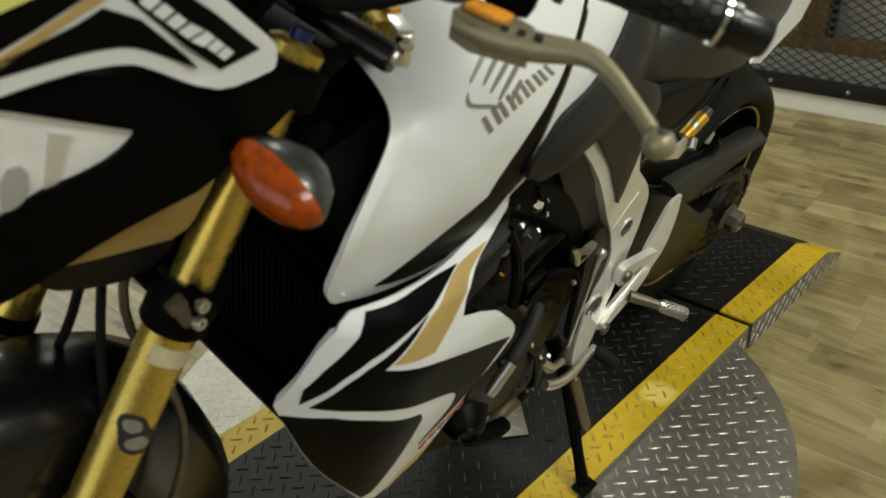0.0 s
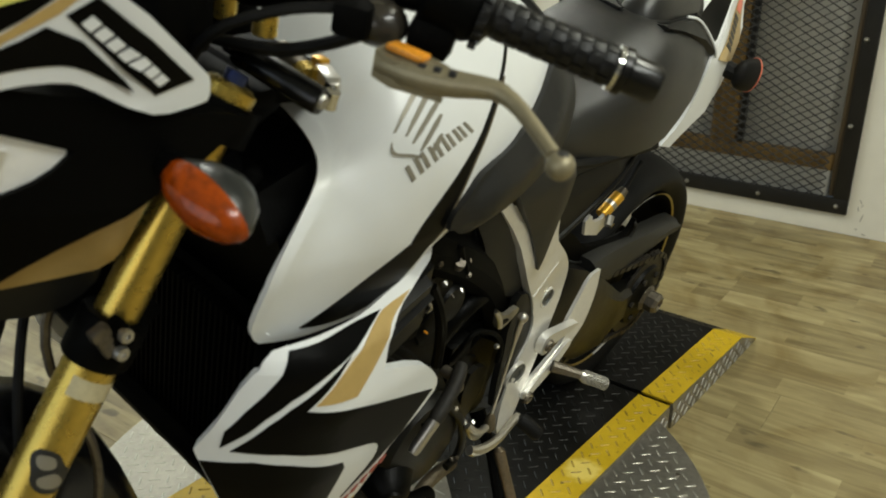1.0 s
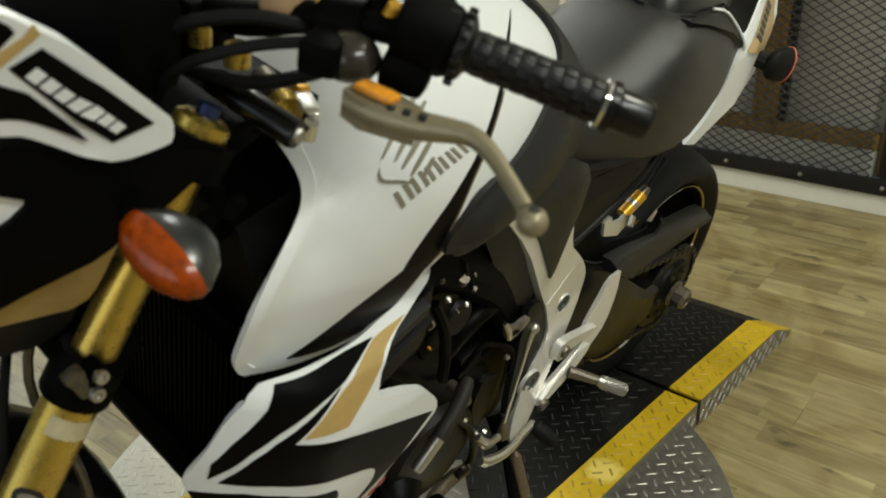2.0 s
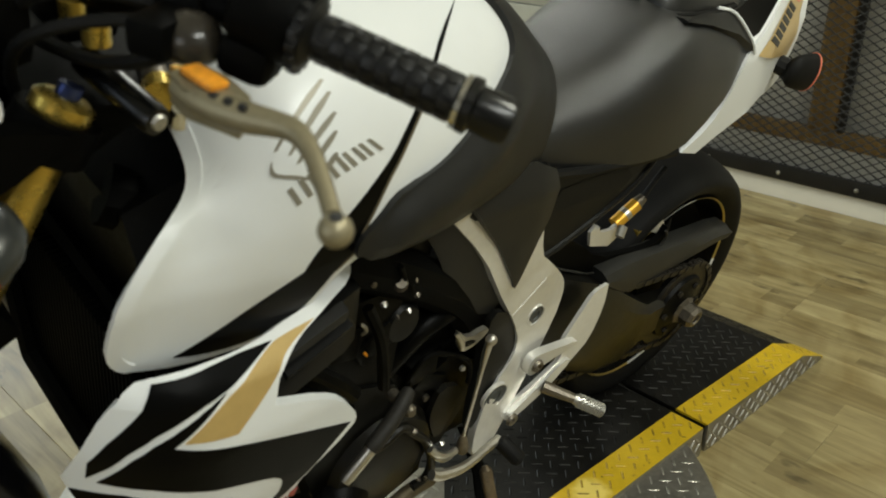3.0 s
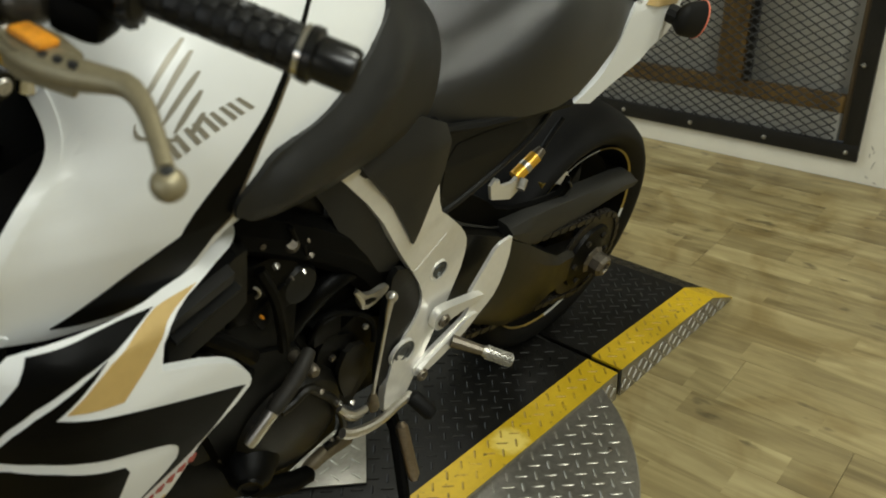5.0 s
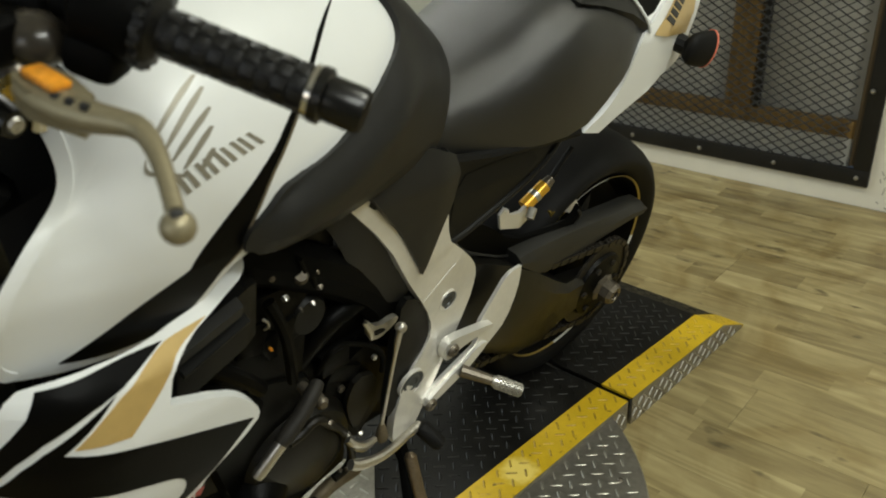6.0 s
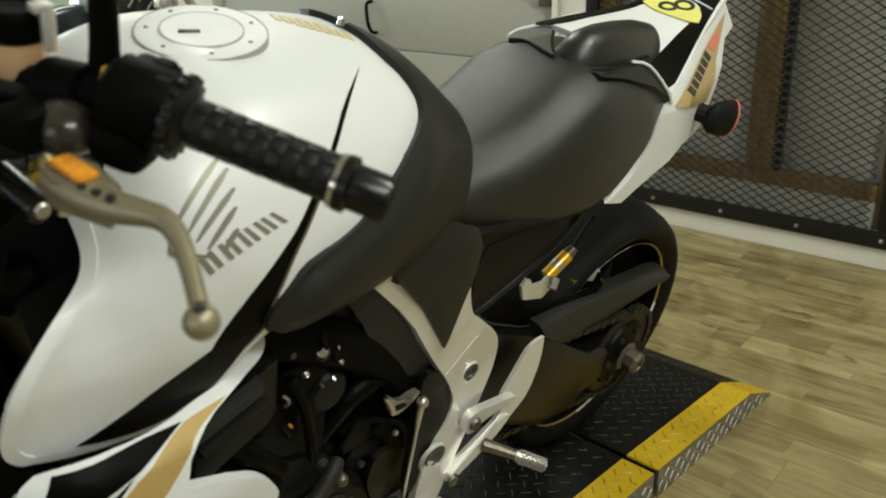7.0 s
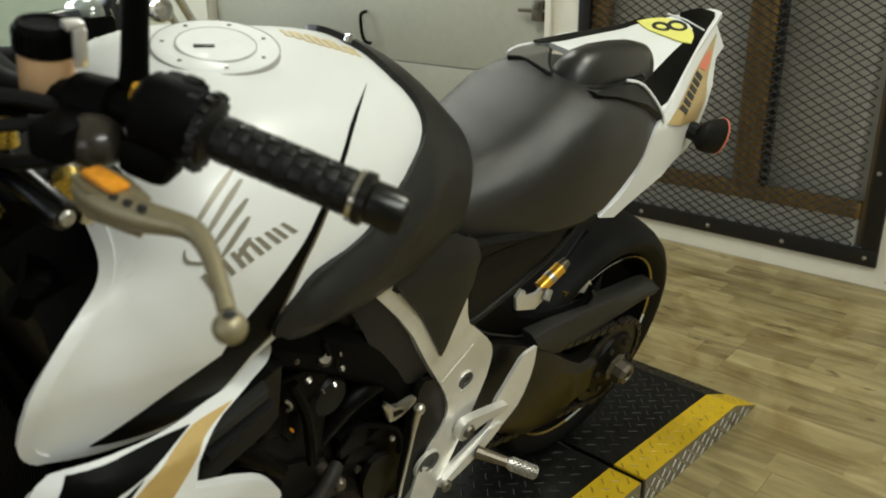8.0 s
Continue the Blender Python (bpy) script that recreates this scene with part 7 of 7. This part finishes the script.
for k in range(3):
    p = pts[2].lerp(pts[3], 0.15 + 0.42 * k) + Vector((0.0045, 0.004, 0.0100))
    bp("lever_slot", box(bmesh.new(), (0, 0, 0), (0.0042, 0.0058, 0.005), Matrix.Translation(p) @ Matrix.Rotation(0.35, 4, "Z"), 0.001), INK, "", clutch)
bp("lever_adjuster", box(bmesh.new(), (0, 0, 0), (0.016, 0.033, 0.0055), Matrix.Translation((1.177, 0.264, 1.1145)) @ Matrix.Rotation(0.15, 4, "Z"), 0.003), ORANGE, "amber span adjuster", clutch)
# mirror stem and fluid reservoir
bp("mirror_stem", tube(bmesh.new(), [(1.127, 0.207, 1.135), (1.126, 0.209, 1.17), (1.1255, 0.210, 1.21), (1.121, 0.219, 1.32), (1.10, 0.25, 1.37)], [0.012, 0.0100, 0.0094, 0.009, 0.009], 12), MATT, "black mirror stem")
bp("reservoir_cup", lathe(bmesh.new(), [(0.0, 0.0), (0.0185, 0.0), (0.020, 0.003), (0.020, 0.031), (0.0, 0.031)], Matrix.Translation((1.156, 0.134, 1.121)), 24), FLUID, "translucent cup of amber fluid")
rcap = bp("reservoir_cap", lathe(bmesh.new(), [(0.0, 0.052), (0.014, 0.0525), (0.0155, 0.054), (0.0185, 0.054), (0.0210, 0.050), (0.0215, 0.032), (0.0, 0.0315)], Matrix.Translation((1.156, 0.134, 1.121)), 24), MATT, "black ribbed screw cap")
ribs = bmesh.new()
for k in range(20):
    a = 2 * math.pi * k / 20
    box(ribs, (0.0216, 0, 0.041), (0.0016, 0.0036, 0.015), Matrix.Translation((1.156, 0.134, 1.121)) @ Matrix.Rotation(a, 4, "Z"))
bp("cap_ribs", ribs, MATT, "", rcap)
bp("reservoir_clip", box(box(bmesh.new(), (1.141, 0.157, 1.162), (0.010, 0.007, 0.030), Matrix.Identity(4), 0.002), (1.144, 0.154, 1.178), (0.014, 0.012, 0.006), None, 0.002), SILVER)
bp("reservoir_bracket", tube(bmesh.new(), [(1.152, 0.138, 1.120), (1.138, 0.152, 1.128), (1.130, 0.175, 1.134)], 0.0085, 10), GOLDM)
for pts, r in (([(1.15, 0.17, 1.12), (1.20, 0.14, 1.13), (1.24, 0.08, 1.10), (1.24, 0.04, 1.0)], 0.006), ([(1.16, 0.19, 1.12), (1.22, 0.17, 1.12), (1.25, 0.11, 1.08), (1.23, 0.06, 1.0)], 0.005), ([(1.14, 0.21, 1.11), (1.18, 0.15, 1.07), (1.2, 0.10, 1.06), (1.21, 0.02, 1.05)], 0.006)):
    bp("control_cable", tube(bmesh.new(), pts, r, 8, 2), RUBBER)
for p, mm in (((1.178, 0.052, 1.078), GOLDM), ((1.184, 0.113, 1.085), GOLDM)):
    bp("bar_clamp_bolt", tube(bmesh.new(), [Vector(p) - Vector((0, 0, 0.012)), Vector(p) + Vector((0, 0, 0.006)), Vector(p) + Vector((0, 0, 0.008))], [0.011, 0.011, 0.007], 14), mm)
bp("gold_fitting", tube(bmesh.new(), [(1.150, 0.166, 1.134), (1.142, 0.180, 1.138)], 0.0085, 12), AMBERM)
bp("bar_clamp", box(bmesh.new(), (1.165, 0.0, 1.075), (0.05, 0.11, 0.06), Matrix.Identity(4), 0.01), MATT)

# ---- second motorcycle in the far corner ----
other = thing("parked_motorcycle", "dark cruiser motorcycle with chrome fittings near the garage door", "motorcycle", Matrix.Translation((-0.40, -3.10, 0.0)))


def op(name, bm, material, label="", parent=None):
    return part(name, bm, material, parent or other, label, 50)


NAVY = mat("blue_black_lacquer", (0.010, 0.016, 0.024), 0.22, coat=0.5, var=0.2, scale=8)
GLASS = mat("lamp_glass", (0.30, 0.29, 0.25), 0.12, coat=0.6, var=0.3, scale=30)
for x in (0.62, -0.72):
    wheel_ob = op("wheel", lathe(bmesh.new(), [(0.22, -0.05), (0.28, -0.06), (0.31, 0.0), (0.28, 0.06), (0.22, 0.05)], Matrix.Translation((x, 0, 0.31)) @ Matrix.Rotation(radians(90), 4, "X"), 40, True), RUBBER, "black tyre")
    op("rim", lathe(bmesh.new(), [(0.0, -0.03), (0.21, -0.03), (0.225, -0.045), (0.225, 0.045), (0.21, 0.03), (0.0, 0.03)], Matrix.Translation((x, 0, 0.31)) @ Matrix.Rotation(radians(90), 4, "X"), 40), STEEL, "", wheel_ob)
for s in (-1, 1):
    op("fork_leg", tube(bmesh.new(), [(-0.72, s * 0.1, 0.31), (-0.36, s * 0.1, 0.98)], 0.022, 12), CHROME)
    if s == 1:
        op("saddle_bag", loft(bmesh.new(), [seat_ring(x, zb, zt, w, 4, s * 0.19) for x, zb, zt, w in ((0.335, 0.82, 0.87, 0.03), (0.320, 0.79, 0.90, 0.06), (0.24, 0.780, 0.915, 0.07), (0.170, 0.782, 0.912, 0.066), (0.155, 0.81, 0.89, 0.04))]), NAVY, "blue-black lacquered saddle bag")
# pale dome of unknown kind, shaped as a tank
op("tank", loft(bmesh.new(), [seat_ring(x, zb, zt, w, 2.2) for x, zb, zt, w in ((0.125, 0.87, 0.885, 0.03), (0.110, 0.865, 0.925, 0.09), (0.055, 0.862, 0.957, 0.13), (0.0, 0.862, 0.945, 0.12), (-0.025, 0.865, 0.89, 0.05))]), mat("polished_grey_lacquer", (0.34, 0.38, 0.36), 0.16, metal=0.5, coat=0.5), "polished grey dome, its kind unknown")
op("body", box(bmesh.new(), (0.05, 0, 0.70), (0.185, 0.26, 0.33), Matrix.Identity(4), 0.02), BLACK, "gloss black body under the dome")
op("steering_head", loft(bmesh.new(), [seat_ring(x, zb, zt, w, 3) for x, zb, zt, w in ((-0.03, 0.80, 0.90, 0.06), (-0.09, 0.78, 0.985, 0.09), (-0.19, 0.80, 1.0, 0.08), (-0.25, 0.84, 0.93, 0.05))]), GREY, "black steering head")
hm = Matrix.Translation((-0.290, 0.10, 0.868)) @ Vector((0.30, 1.0, 0.12)).to_track_quat("Z", "Y").to_matrix().to_4x4()
lamp_ob = op("headlight", lathe(bmesh.new(), [(0.052, 0.012), (0.060, 0.010), (0.064, 0.0), (0.062, -0.05), (0.04, -0.09), (0.0, -0.10)], hm, 32), CHROME, "round chrome headlight")
op("lens", lathe(bmesh.new(), [(0.0, 0.014), (0.03, 0.012), (0.053, 0.004), (0.053, -0.002)], hm, 28), GLASS, "", lamp_ob)
for k in range(7):
    p = Vector((-0.045 - 0.028 * k, 0.10 + 0.012 * (k % 2), 0.845 + 0.022 * ((k * 3) % 5)))
    op("chrome_fitting", tube(bmesh.new(), [p, p + Vector((0.012 - 0.02 * (k % 3), 0.012, 0.042))], [0.008, 0.005], 8), CHROME)
op("handlebar", tube(bmesh.new(), [(0.10, -0.40, 1.06), (-0.10, -0.22, 1.08), (-0.17, -0.07, 1.01), (-0.17, 0.07, 1.01), (-0.10, 0.22, 1.08), (0.10, 0.40, 1.06)], 0.012, 10, 2), MATT)
op("bag_rail", tube(bmesh.new(), [(0.32, 0.24, 0.770), (0.22, 0.275, 0.774), (0.15, 0.270, 0.760), (0.125, 0.262, 0.790), (0.110, 0.255, 0.762), (0.02, 0.245, 0.752)], 0.006, 8, 1), CHROME, "bent chrome rail")
op("seat", loft(bmesh.new(), [seat_ring(x, 0.60, z, w) for x, z, w in ((0.10, 0.74, 0.10), (0.25, 0.74, 0.15), (0.45, 0.76, 0.14), (0.75, 0.78, 0.10))]), MATT, "black seat")
op("engine", box(bmesh.new(), (-0.05, 0, 0.42), (0.45, 0.30, 0.36), Matrix.Identity(4), 0.04), STEEL, "grey engine")

# ---- floor boards ----
BW, BL = 0.185, 1.22
rb = random.Random(11)
meshes = {}


def board_mesh(length):
    key = round(length, 2)
    if key not in meshes:
        bm = box(bmesh.new(), (0, 0, -0.003), (BW - 0.0006, key - 0.0006, 0.006))
        top = [e for e in bm.edges if all(v.co.z > -0.001 for v in e.verts)]
        bmesh.ops.bevel(bm, geom=top, offset=0.0008, segments=1, affect="EDGES")
        me = bpy.data.meshes.new("floor_board")
        bm.to_mesh(me)
        bm.free()
        me.materials.append(PLANK)
        meshes[key] = me
    return meshes[key]


count = int(ROOM_F / BW) + 1
for i in range(count):
    x = 0.002 + BW * (i + 0.5)
    if x - BW / 2 > ROOM_F:
        break
    y = ROOM_L - rb.choice((0.0, 0.31, 0.61, 0.92))
    while y < ROOM_R:
        lo, hi = max(y, ROOM_L), min(y + BL, ROOM_R)
        if hi - lo > 0.02:
            ob = new("floor_board", board_mesh(hi - lo))
            ob.parent = part_floor
            ob.matrix_basis = Matrix.Translation((x, (lo + hi) / 2, 0.0))
        y += BL
